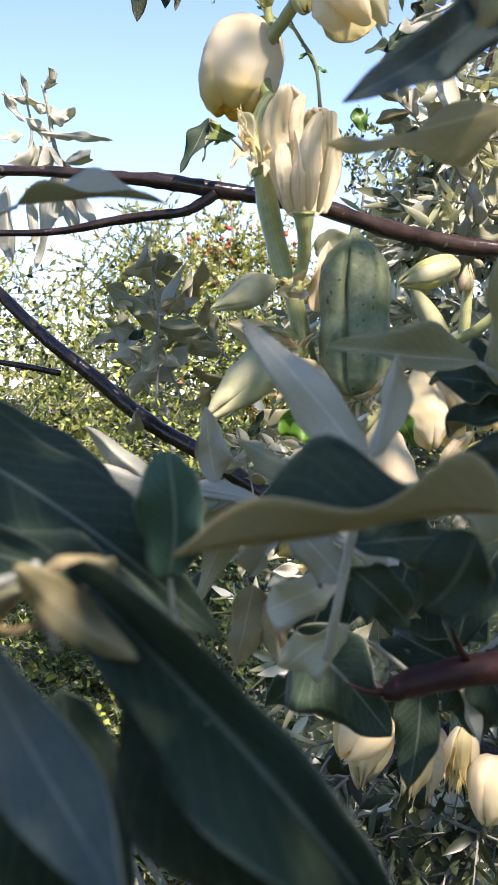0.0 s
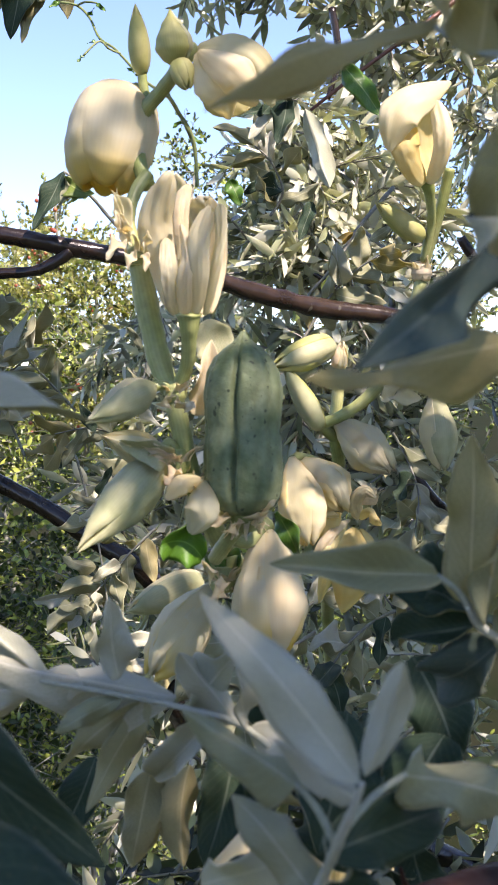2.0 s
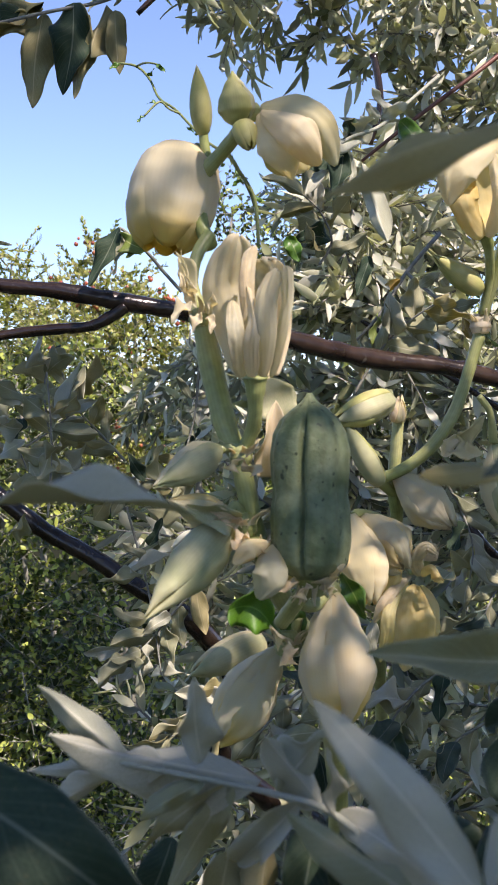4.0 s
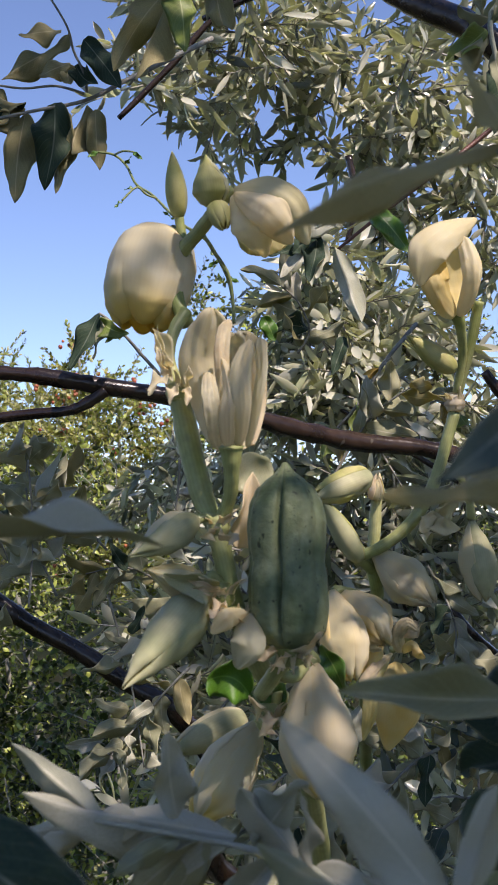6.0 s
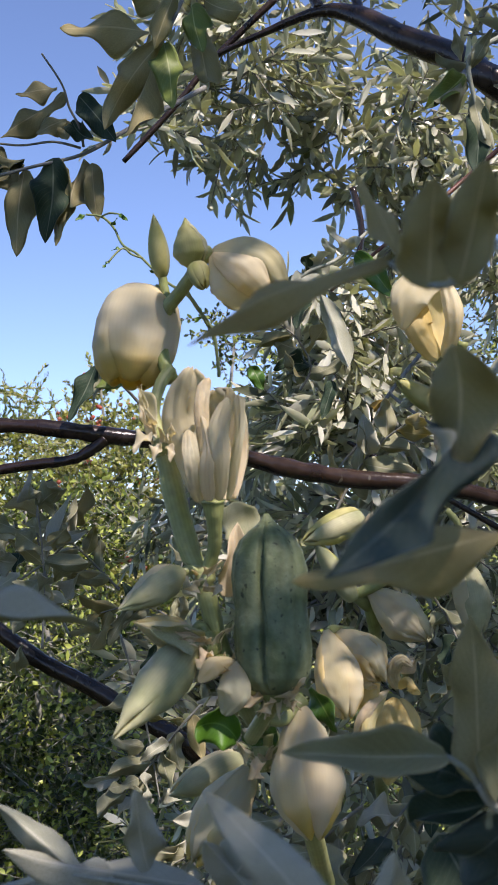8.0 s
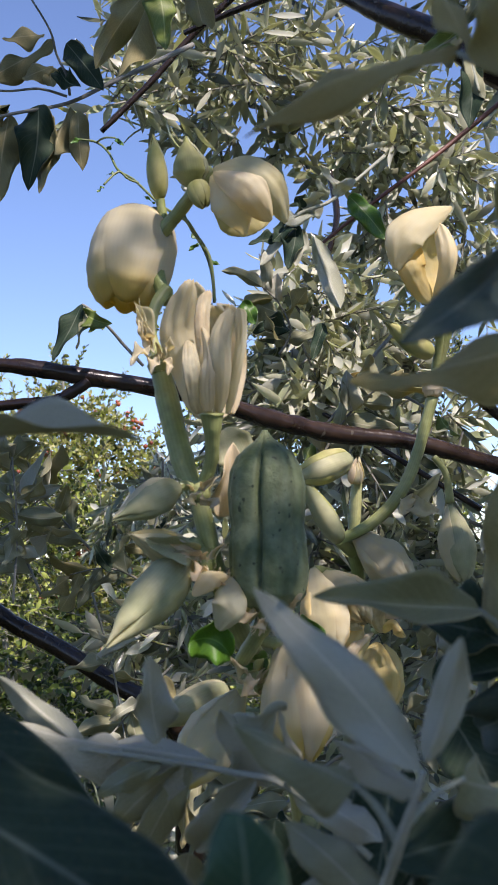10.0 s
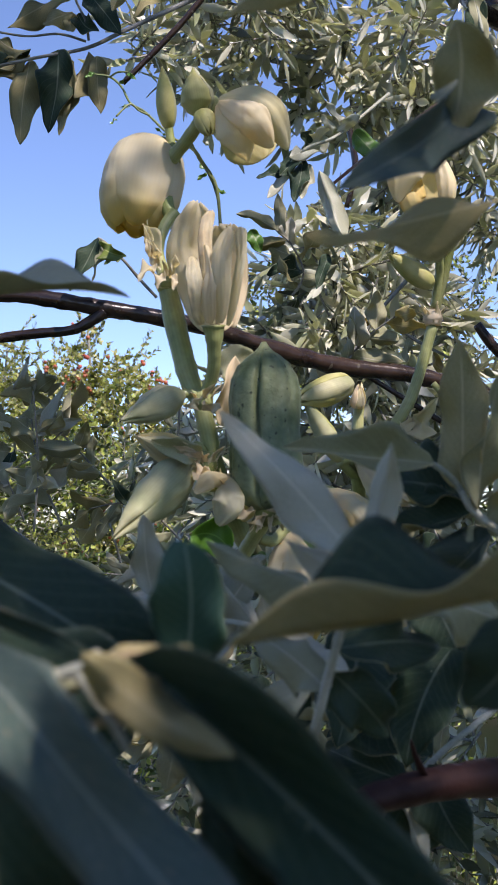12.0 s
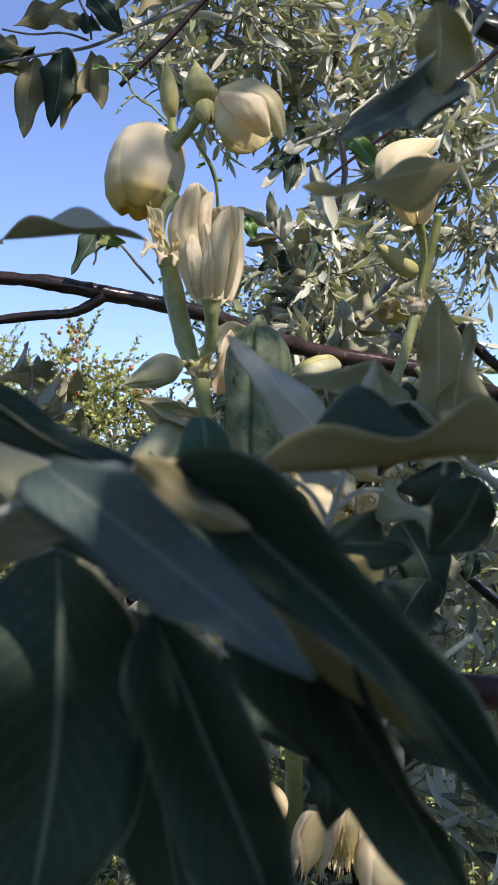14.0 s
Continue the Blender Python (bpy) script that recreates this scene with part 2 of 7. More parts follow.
def sheet(bm, grid, thick, two=True):
    """A thin closed sheet from a grid of points; upper faces take slot 0, lower faces slot 1."""
    rows, cols = len(grid), len(grid[0])
    uv = bm.loops.layers.uv.verify()
    nor = []
    for i in range(rows):
        line = []
        for j in range(cols):
            a = grid[min(i + 1, rows - 1)][j] - grid[max(i - 1, 0)][j]
            b = grid[i][min(j + 1, cols - 1)] - grid[i][max(j - 1, 0)]
            v = b.cross(a)
            line.append(v.normalized() if v.length > 1e-12 else Vector((0, 0, 1)))
        nor.append(line)
    up = [[bm.verts.new(grid[i][j] + nor[i][j] * thick / 2) for j in range(cols)] for i in range(rows)]
    lo = [[bm.verts.new(grid[i][j] - nor[i][j] * thick / 2) for j in range(cols)] for i in range(rows)]

    def face(vs, uvs, slot):
        try:
            f = bm.faces.new(vs)
        except ValueError:
            return
        f.material_index, f.smooth = slot, True
        for loop, c in zip(f.loops, uvs):
            loop[uv].uv = c

    for i in range(rows - 1):
        for j in range(cols - 1):
            q = [(i, j), (i + 1, j), (i + 1, j + 1), (i, j + 1)]
            c = [(b / (cols - 1), a / (rows - 1)) for a, b in q]
            face([up[a][b] for a, b in reversed(q)], list(reversed(c)), 0)
            face([lo[a][b] for a, b in q], c, 1 if two else 0)
    rim = [(i, 0) for i in range(rows)] + [(rows - 1, j) for j in range(1, cols)] + [(i, cols - 1) for i in range(rows - 2, -1, -1)] + [(0, j) for j in range(cols - 2, 0, -1)]
    for (a, b), (c, d) in zip(rim, rim[1:] + rim[:1]):
        face([up[c][d], lo[c][d], lo[a][b], up[a][b]], [(b / (cols - 1), a / (rows - 1))] * 4, 1 if two else 0)


def tube(bm, pts, radii, sides=10, wob=0.0, seed=0):
    """A tapered round stem through the points, smoothed, closed at both ends."""
    pts = [Vector(p) for p in pts]
    rnd = random.Random(seed)
    fine, rad = [], []
    for k in range(len(pts) - 1):
        p0, p1, p2, p3 = pts[max(k - 1, 0)], pts[k], pts[k + 1], pts[min(k + 2, len(pts) - 1)]
        for s in range(6):
            u = s / 6
            fine.append(0.5 * (2 * p1 + (p2 - p0) * u + (2 * p0 - 5 * p1 + 4 * p2 - p3) * u * u + (3 * p1 - p0 - 3 * p2 + p3) * u ** 3))
            rad.append(radii[k] * (1 - u) + radii[k + 1] * u)
    fine.append(pts[-1])
    rad.append(radii[-1])
    rings, side = [], Vector((0.3, 0.2, 0.9))
    for k, p in enumerate(fine):
        d = (fine[min(k + 1, len(fine) - 1)] - fine[max(k - 1, 0)]).normalized()
        side = (side - d * side.dot(d)).normalized()
        other = d.cross(side)
        swell = 1 + wob * rnd.uniform(-1, 1)
        ring = []
        for a in range(sides):
            an = 2 * math.pi * a / sides
            r = rad[k] * swell * (1 + wob * 0.6 * rnd.uniform(-1, 1))
            ring.append(bm.verts.new(p + side * math.cos(an) * r + other * math.sin(an) * r))
        rings.append(ring)
    uv = bm.loops.layers.uv.verify()
    for a, b in zip(rings, rings[1:]):
        for j in range(sides):
            f = bm.faces.new((a[j], a[(j + 1) % sides], b[(j + 1) % sides], b[j]))
            f.smooth = True
            for loop, c in zip(f.loops, (j, j + 1, j + 1, j)):
                loop[uv].uv = (c / sides, 0.5)
    bm.faces.new(list(reversed(rings[0])))
    bm.faces.new(rings[-1])


def stem(parent, pts, radii, material, name="stem", sides=10, wob=0.04, label=""):
    bm = bmesh.new()
    tube(bm, pts, radii, sides, wob, len(pts))
    return under(part(name, bm, material, None, label), parent)


# Leaf blades: unit length along y, unit width along x, upper side towards +z.
def blade(kind, bend, twist, fold, wave, rows=26, cols=9, seed=0):
    rnd = random.Random(seed)
    sickle = rnd.uniform(-1.0, 1.0)
    curl = rnd.uniform(-0.12, 0.2)
    lop = rnd.uniform(-0.12, 0.12)
    ph = rnd.uniform(0, 6.28)
    grid = []
    for i in range(rows):
        s = i / (rows - 1)
        if kind == "round":
            w = 0.5 * math.sin(math.pi * (0.02 + 0.96 * s) ** 1.1) ** 0.45
        elif kind == "slim":
            w = 1.6 * s ** 0.7 * (1 - s)
        else:
            w = 1.28 * s ** 0.55 * (1 - s) ** 0.85
        w = max(w, 0.012)
        line = []
        for j in range(cols):
            x = (2 * j / (cols - 1) - 1)
            z = bend * 4 * s * (1 - s) * 0.5 + fold * abs(x) * w + wave * 0.27 * math.sin(9 * s + ph + 2.5 * (x > 0)) * abs(x) * w * 2 + 0.02 * math.sin(7 * s + ph)
            z += twist * x * w * (s - 0.3) - curl * s ** 3 + 0.05 * math.sin(14 * s + 1.7 * ph) * x * x * w
            line.append(Vector((x * w * (1 + lop * (1 if x > 0 else -1) + 0.07 * math.sin(11 * s + ph + 3 * (x > 0)) + 0.03 * math.sin(27 * s + 2 * ph)) + sickle * s * (1 - s), s, z)))
        grid.append(line)
    bm = bmesh.new()
    sheet(bm, grid, 0.008)
    me = bpy.data.meshes.new("leaf")
    bm.to_mesh(me)
    bm.free()
    me.shade_smooth()
    return me


BLADES = {}
LEAF_SETS = {"olive": (LEAF_TOP, LEAF_UNDER), "yellow": (LEAF_YELLOW, LEAF_YELLOW), "green": (LEAF_GREEN, LEAF_GREEN), "fresh": (LEAF_FRESH, LEAF_GREEN), "grey": (LEAF_SILVER, LEAF_UNDER), "silver": (LEAF_SILVER, LEAF_SILVER), "tan": (LEAF_TAN, LEAF_TAN), "duo": (LEAF_TOP, LEAF_TAN), "cream": (PALEGREEN, PALEGREEN), "dry": (DRY, DRY), "slate": (LEAF_SLATE, LEAF_UNDER), "yellowed": (LEAF_YELLOWED, LEAF_YELLOWED), "thin": (THIN, THIN), "teal": (LEAF_TEAL, LEAF_UNDER), "pale": (LEAF_UNDER, LEAF_TAN), "silver_lit": (LEAF_SILVER_LIT, LEAF_SILVER_LIT)}


def blade_mesh(kind, shape, colour, pick):
    key = (kind, shape, colour, pick % 4)
    if key not in BLADES:
        bend, twist, fold, wave = {"flat": (0.05, 0.1, 0.12, 0.6), "arch": (0.28, 0.25, 0.3, 0.8), "cup": (-0.2, -0.15, 0.35, 0.7),
                                   "twist": (0.12, 0.9, 0.3, 1.0), "fold": (0.1, 0.2, 0.75, 0.8), "straight": (0.0, 0.0, 0.2, 0.3), "gutter": (0.1, 0.1, 0.6, 0.6), "hook": (-0.45, 0.2, 0.4, 0.6)}[shape]
        me = blade(kind, bend, twist, fold, wave, seed=sum(ord(ch) for ch in kind + shape) + 11 * key[3])
        for m in LEAF_SETS[colour]:
            me.materials.append(m)
        BLADES[key] = me
    return BLADES[key]


def leaf(parent, base, tip, width, roll=0, face="top", shape="flat", kind="lance", colour="olive", label=""):
    """One leaf from base to tip. roll turns it about its length, from lying square to the way in; face names the side then seen."""
    base, tip = Vector(base), Vector(tip)
    y = (tip - base)
    long = y.length
    y.normalize()
    out = Vector((0, -1, 0))
    z = (out - y * out.dot(y)).normalized()
    z = Matrix.Rotation(radians(roll), 3, y) @ z
    if face != "top":
        z = -z
    x = y.cross(z)
    m = Matrix((x * width, y * long, z * min(long, width * 2.2))).transposed().to_4x4()
    m.translation = base
    ob = new("leaf", blade_mesh(kind, shape, colour, int(abs(base.x * 7919 + base.z * 3571 + tip.x * 977))))
    ob.matrix_world = m
    under(ob, parent)
    return tagged(ob, label)


def axis_frame(base, tip, spin=0):
    z = (Vector(tip) - Vector(base))
    d = z.normalized()
    x = Vector((0, -1, 0))
    x = (x - d * x.dot(d)).normalized()
    m = Matrix((x, d.cross(x), d)).transposed().to_4x4() @ Matrix.Rotation(radians(spin), 4, "Z")
    m.translation = Vector(base)
    return m, z.length


def bloom(parent, base, tip, radius, petals=6, half=44, open_tip=0.0, ragged=0.0, materials=(CREAM,), spin=0, belly=0.55, point=0.5,
          seed=0, name="flower", label="", crumple=0.0, cup=0.0, flare=0.0):
    """A flower or bud of overlapping petals between its base and its tip; every petal is a thin curved sheet."""
    m, long = axis_frame(base, tip, spin)
    rnd = random.Random(seed)
    core = new(name)
    core.empty_display_size = 0.01
    core.matrix_world = m
    under(core, parent)
    tagged(core, label)
    for k in range(petals):
        outer = k % 2
        a0 = 2 * math.pi * k / petals + rnd.uniform(-0.1, 0.1)
        size = 1 + rnd.uniform(-0.15, 0.06) if ragged or crumple > 0.5 else 1 + rnd.uniform(-0.02, 0.02)
        ph, ph2 = rnd.uniform(0, 6.28), rnd.uniform(0, 6.28)
        lean = rnd.uniform(-0.4, 1.0) * flare
        loose = 1.0 if crumple > 0.3 else 0.35
        proud, curl, skew = rnd.uniform(-0.03, 0.05) * loose, rnd.uniform(-0.03, 0.07) * loose, rnd.uniform(-0.18, 0.18)
        rows, cols = 20, 13
        grid = []
        for i in range(rows):
            s = i / (rows - 1)
            prof = math.sin(math.pi * min(0.999, (0.03 + 0.96 * s)) ** belly) ** point
            if cup:
                prof = prof * (1 - cup) + cup * min(1.0, 0.3 + 0.75 * (s * 1.35) ** 0.8)
            prof = max(prof, open_tip * s)
            line = []
            for j in range(cols):
                x = 2 * j / (cols - 1) - 1
                wide = radians(half) * (0.5 + 0.5 * math.sin(math.pi * min(1, 0.15 + 0.8 * s))) * (1 - 0.7 * ragged * s * s)
                if s > 0.85 and not ragged:
                    wide *= 1 - 0.5 * ((s - 0.85) / 0.15)
                an = a0 + x * wide * (1 + 0.1 * math.sin(5 * s + ph)) + skew * s
                r = radius * prof * size * (1 + (0.03 * loose if outer else 0.0) + proud - 0.03 * x * x + 0.07 * (0.45 - abs(x)) * math.sin(math.pi * s) + curl * x ** 4) + lean * radius * s * s
                r *= 1 + 0.025 * math.cos(3 * x + ph) * s + crumple * (0.26 * noise.noise(Vector((1.6 * x, 2.4 * s, ph * 3)))
                                                               + 0.12 * noise.noise(Vector((4.5 * x, 6 * s, ph2 * 3))))
                r += 0.03 * radius * math.cos(x * math.pi / 2) * (1 - s) - 0.022 * radius * math.exp(-(x / 0.2) ** 2) * math.sin(math.pi * s)
                z = long * s * size * (1 - 0.04 * x * x)
                if ragged:
                    z *= 1 - ragged * 0.2 * max(0, s - 0.55) / 0.45 * (1 + math.sin(6 * x + ph) + math.sin(13 * x + ph2))
                line.append(Vector((r * math.cos(an), r * math.sin(an), z)))
            grid.append(line)
        bm = bmesh.new()
        sheet(bm, grid, radius * 0.025, two=False)
        p = part("petal", bm, materials[k % len(materials)], core)
    return core


def along(profile, s):
    """The value at s on a line through (place, value) pairs, eased between them."""
    for (a, u), (b, v) in zip(profile, profile[1:]):
        if s <= b:
            k = (s - a) / (b - a)
            return u + (v - u) * k * k * (3 - 2 * k) * 0.5 + (v - u) * k * 0.5
    return profile[-1][1]


GLOBE = ((0, 0.3), (0.05, 0.62), (0.17, 0.88), (0.38, 1.0), (0.6, 1.0), (0.8, 0.9), (0.92, 0.7), (1, 0.45))
DROP = ((0, 0.13), (0.1, 0.36), (0.25, 0.68), (0.45, 0.96), (0.62, 1.0), (0.8, 0.82), (0.93, 0.5), (1, 0.2))
SPIRE = ((0, 0.34), (0.1, 0.7), (0.28, 1.0), (0.48, 0.95), (0.75, 0.55), (0.92, 0.2), (1, 0.05))


def flower(parent, base, tip, radius, profile, petals=6, half=52, seed=0, materials=(CREAM,), spin=0, name="flower", label="",
           dent=0.1, ruffle=0.0, ragged=0.0, pleat=0.007, close=0.1):
    """A flower whose petals wrap one soft, dented body and overlap; ruffled and torn at the lip where asked."""
    m, long = axis_frame(base, tip, spin)
    rnd = random.Random(seed)
    core = new(name)
    core.empty_display_size = 0.01
    core.matrix_world = m
    under(core, parent)
    tagged(core, label)
    far = Vector((seed * 1.7, seed * 0.9, seed * 2.3))
    for k in range(petals):
        a0 = 2 * math.pi * k / petals + rnd.uniform(-0.12, 0.12)
        ph, size = rnd.uniform(0, 6.28), 1 + rnd.uniform(-0.24, 0.06) * (ragged > 0.15) + rnd.uniform(-0.015, 0.015)
        layer = 1.025 if k % 2 else 1.0
        lift, turn = rnd.uniform(-0.035, 0.012), rnd.uniform(-0.15, 0.15)
        rows, cols = 28, 19
        grid = []
        for i in range(rows):
            s = i / (rows - 1)
            pr = along(profile, s)
            lip = max(0.0, (s - 0.5) / 0.5)
            line = []
            for j in range(cols):
                x = 2 * j / (cols - 1) - 1
                wide = radians(half) * (0.72 + 0.28 * math.sin(math.pi * min(1.0, 0.1 + 0.85 * s))) * (1 - 0.45 * ragged * lip)
                an = a0 + x * wide + turn * s
                q = Vector((math.cos(an) * pr, math.sin(an) * pr, 2 * s))
                body = dent * (noise.noise(q * 1.3 + far) + 0.4 * noise.noise(q * 3.1 + far))
                r = radius * layer * pr * (1 + body + pleat * math.sin(7 * x + ph) * (1 - 0.5 * s) + pleat * 0.6 * math.sin(17 * x + 2 * ph))
                r += radius * (lift * x ** 4 + 0.035 * (1 - abs(x)) * math.sin(math.pi * s) - 0.012 * math.exp(-(x / 0.16) ** 2) * math.sin(math.pi * s))
                r += radius * (ruffle * lip * noise.noise(Vector((2.6 * x, 2.2 * s, ph * 3))) + 0.4 * ruffle * lip * noise.noise(Vector((7 * x, 5 * s, ph * 5))))
                z = long * s * size * (1 - close * x * x * s)
                if ragged:
                    z -= long * ragged * lip * lip * (0.35 + 0.9 * noise.noise(Vector((1.8 * x, ph, 0.3))) + 0.5 * noise.noise(Vector((6 * x, ph * 2, 0.7))))
                line.append(Vector((r * math.cos(an), r * math.sin(an), z)))
            grid.append(line)
        bm = bmesh.new()
        sheet(bm, grid, radius * 0.02, two=False)
        part("petal", bm, materials[k % len(materials)], core)
    return core


def blossom(parent, at, name="flower", label=""):
    """The head that carries loose petals."""
    core = new(name)
    core.empty_display_size = 0.01
    core.matrix_world = Matrix.Translation(Vector(at))
    under(core, parent)
    return tagged(core, label)


def petal(core, line, widths, cup=0.9, crumple=0.08, seed=0, material=CREAM, turn=0, lobe=0.5, fray=0.0):
    """One soft broad petal along a line, cupped across, crumpled, with a rounded or frayed end."""
    pts = [Vector(p) for p in line]
    ph = seed * 1.37
    rows, cols = 30, 17

    def at(s):
        u = s * (len(pts) - 1)
        i = min(int(u), len(pts) - 2)
        k = u - i
        a, b, c, d = pts[max(i - 1, 0)], pts[i], pts[i + 1], pts[min(i + 2, len(pts) - 1)]
        return 0.5 * (2 * b + (c - a) * k + (2 * a - 5 * b + 4 * c - d) * k * k + (3 * b - a - 3 * c + d) * k ** 3)

    grid = []
    for i in range(rows):
        s = i / (rows - 1)
        c = at(s)
        d = (at(min(1, s + 0.02)) - at(max(0, s - 0.02))).normalized()
        face = Vector((0, -1, 0.1))
        across = d.cross(face).normalized()
        n = (across.cross(d)) * (1 if across.cross(d).dot(face) > 0 else -1)
        rot = Matrix.Rotation(radians(turn), 3, d)
        across, n = rot @ across, rot @ n
        w = along([(k / (len(widths) - 1), v) for k, v in enumerate(widths)], s) / 2
        w *= 0.45 + 0.55 * math.sin(math.pi / 2 * min(1.0, s / 0.16))
        over = max(0.0, (s - 1 + 0.45 * lobe) / (0.46 * lobe))
        w *= math.sqrt(1 - over * over * 0.97)
        row = []
        for j in range(cols):
            x = 2 * j / (cols - 1) - 1
            bend = cup * (0.7 + 0.3 * math.sin(3 * s + ph))
            q = Vector((1.1 * x, 1.7 * s, ph * 2.1))
            off = crumple * (noise.noise(q) + 0.45 * noise.noise(q * 2.3) + 0.2 * noise.noise(q * 5.1)) * (0.3 + 0.7 * s)
            off += 0.16 * crumple * noise.noise(Vector((5.5 * x, 2.2 * s, ph * 3.3))) + 0.12 * crumple * noise.noise(Vector((7 * x, 9 * s, ph * 1.9)))
            off += 0.5 * fray * max(0.0, s - 0.55) * noise.noise(Vector((3.4 * x, 3 * s, ph * 4.1)))
            edge = 1 + 0.06 * noise.noise(Vector((x, 6 * s, ph))) * abs(x)
            p = c + across * w * edge * math.sin(bend * x) / bend + n * w * ((math.cos(bend * x) - 1) / bend + 2 * off)
            if fray:
                p -= d * w * fray * max(0.0, s - 0.6) / 0.4 * (0.5 + noise.noise(Vector((2.2 * x, ph, 0.4))) + 0.5 * noise.noise(Vector((6 * x, ph, 0.9))))
            row.append(p - core.matrix_world.translation)
        grid.append(row)
    bm = bmesh.new()
    sheet(bm, grid, max(widths) * 0.012, two=False)
    part("petal", bm, material, core)


def knob(parent, at, radius, material, name="node", scales=7, seed=0, spread=1.6, up=(0, 0, 1)):
    """A knotted joint on a stalk: a swollen ring with torn scales round it."""
    rnd = random.Random(seed)
    bm = bmesh.new()
    d = Vector(up).normalized()
    tube(bm, [Vector(at) - d * radius, Vector(at) - d * radius * 0.3, Vector(at) + d * radius * 0.4, Vector(at) + d * radius], [radius * 0.85, radius * 1.15, radius * 1.05, radius * 0.7], 12, 0.03, seed)
    under(part(name, bm, material, None), parent)
    for k in range(scales):
        an = 2 * math.pi * k / scales + rnd.uniform(-0.3, 0.3)
        side = d.orthogonal().normalized()
        side = Matrix.Rotation(an, 3, d) @ side
        long, w = radius * rnd.uniform(1.4, 3.4), radius * rnd.uniform(0.5, 1.1)
        across = d.cross(side)
        grid = []
        for i in range(6):
            s = i / 5
            c = Vector(at) + side * radius * (0.9 + spread * s * s * 0.7) + d * long * (s - 0.25 - 0.3 * s * s)
            grid.append([c + across * (x * w * (1 - s * 0.85) + 0.15 * w * math.sin(5 * s + k)) for x in (-0.5, 0, 0.5)])
        bm = bmesh.new()
        sheet(bm, grid, radius * 0.06, two=False)
        under(part("scale", bm, DRY, None), parent)


def pod(parent, base, tip, radius, spin=0):
    """Three-lobed seed pod: deep seams, a shallow groove down each lobe, a waist, and shoulders running up to a beak."""
    m, long = axis_frame(base, tip, spin)
    bm = bmesh.new()
    uv = bm.loops.layers.uv.verify()
    rows, cols = 64, 120
    shape = ((0, 0.42), (0.03, 0.7), (0.09, 0.92), (0.2, 1.02), (0.36, 1.0), (0.46, 0.94), (0.56, 0.99), (0.68, 1.0), (0.77, 0.94), (0.85, 0.76), (0.905, 0.5), (0.94, 0.28), (0.965, 0.16), (1, 0.07))
    ring = []
    for i in range(rows):
        s = i / (rows - 1)
        r0 = radius * along(shape, s)
        keep = min(1, s * 7 + 0.25) * min(1, (1 - s) * 5 + 0.1)
        line = []
        for j in range(cols):
            a = 2 * math.pi * j / cols
            bend = a + 0.05 * math.sin(5 * s + 1) + 0.03 * math.sin(13 * s)
            third = abs(((bend * 3 / (2 * math.pi)) % 1) - 0.5) * 2
            deep = 0.12 * third ** 3 + 0.22 * math.exp(-((1 - third) / 0.07) ** 2) + 0.05 * math.exp(-(third / 0.12) ** 2)
            lump = 0.03 * noise.noise(Vector((2 * math.cos(a), 2 * math.sin(a), 7 * s))) + 0.012 * noise.noise(Vector((6 * math.cos(a), 6 * math.sin(a), 16 * s)))
            r = r0 * (1 - deep * keep + lump)
            line.append(bm.verts.new((r * math.cos(a) + 0.03 * radius * math.sin(3 * s), r * math.sin(a), long * s)))
        ring.append(line)
    for i in range(rows - 1):
        for j in range(cols):
            f = bm.faces.new((ring[i][j], ring[i][(j + 1) % cols], ring[i + 1][(j + 1) % cols], ring[i + 1][j]))
            for loop, c in zip(f.loops, ((j, i), (j + 1, i), (j + 1, i + 1), (j, i + 1))):
                loop[uv].uv = (c[0] / cols, c[1] / rows)
    bm.faces.new(list(reversed(ring[0])))
    bm.faces.new(ring[-1])
    ob = part("seed_pod", bm, POD, None, "green ribbed seed pod with dark spots and a beak")
    ob.matrix_world = m
    return under(ob, parent)


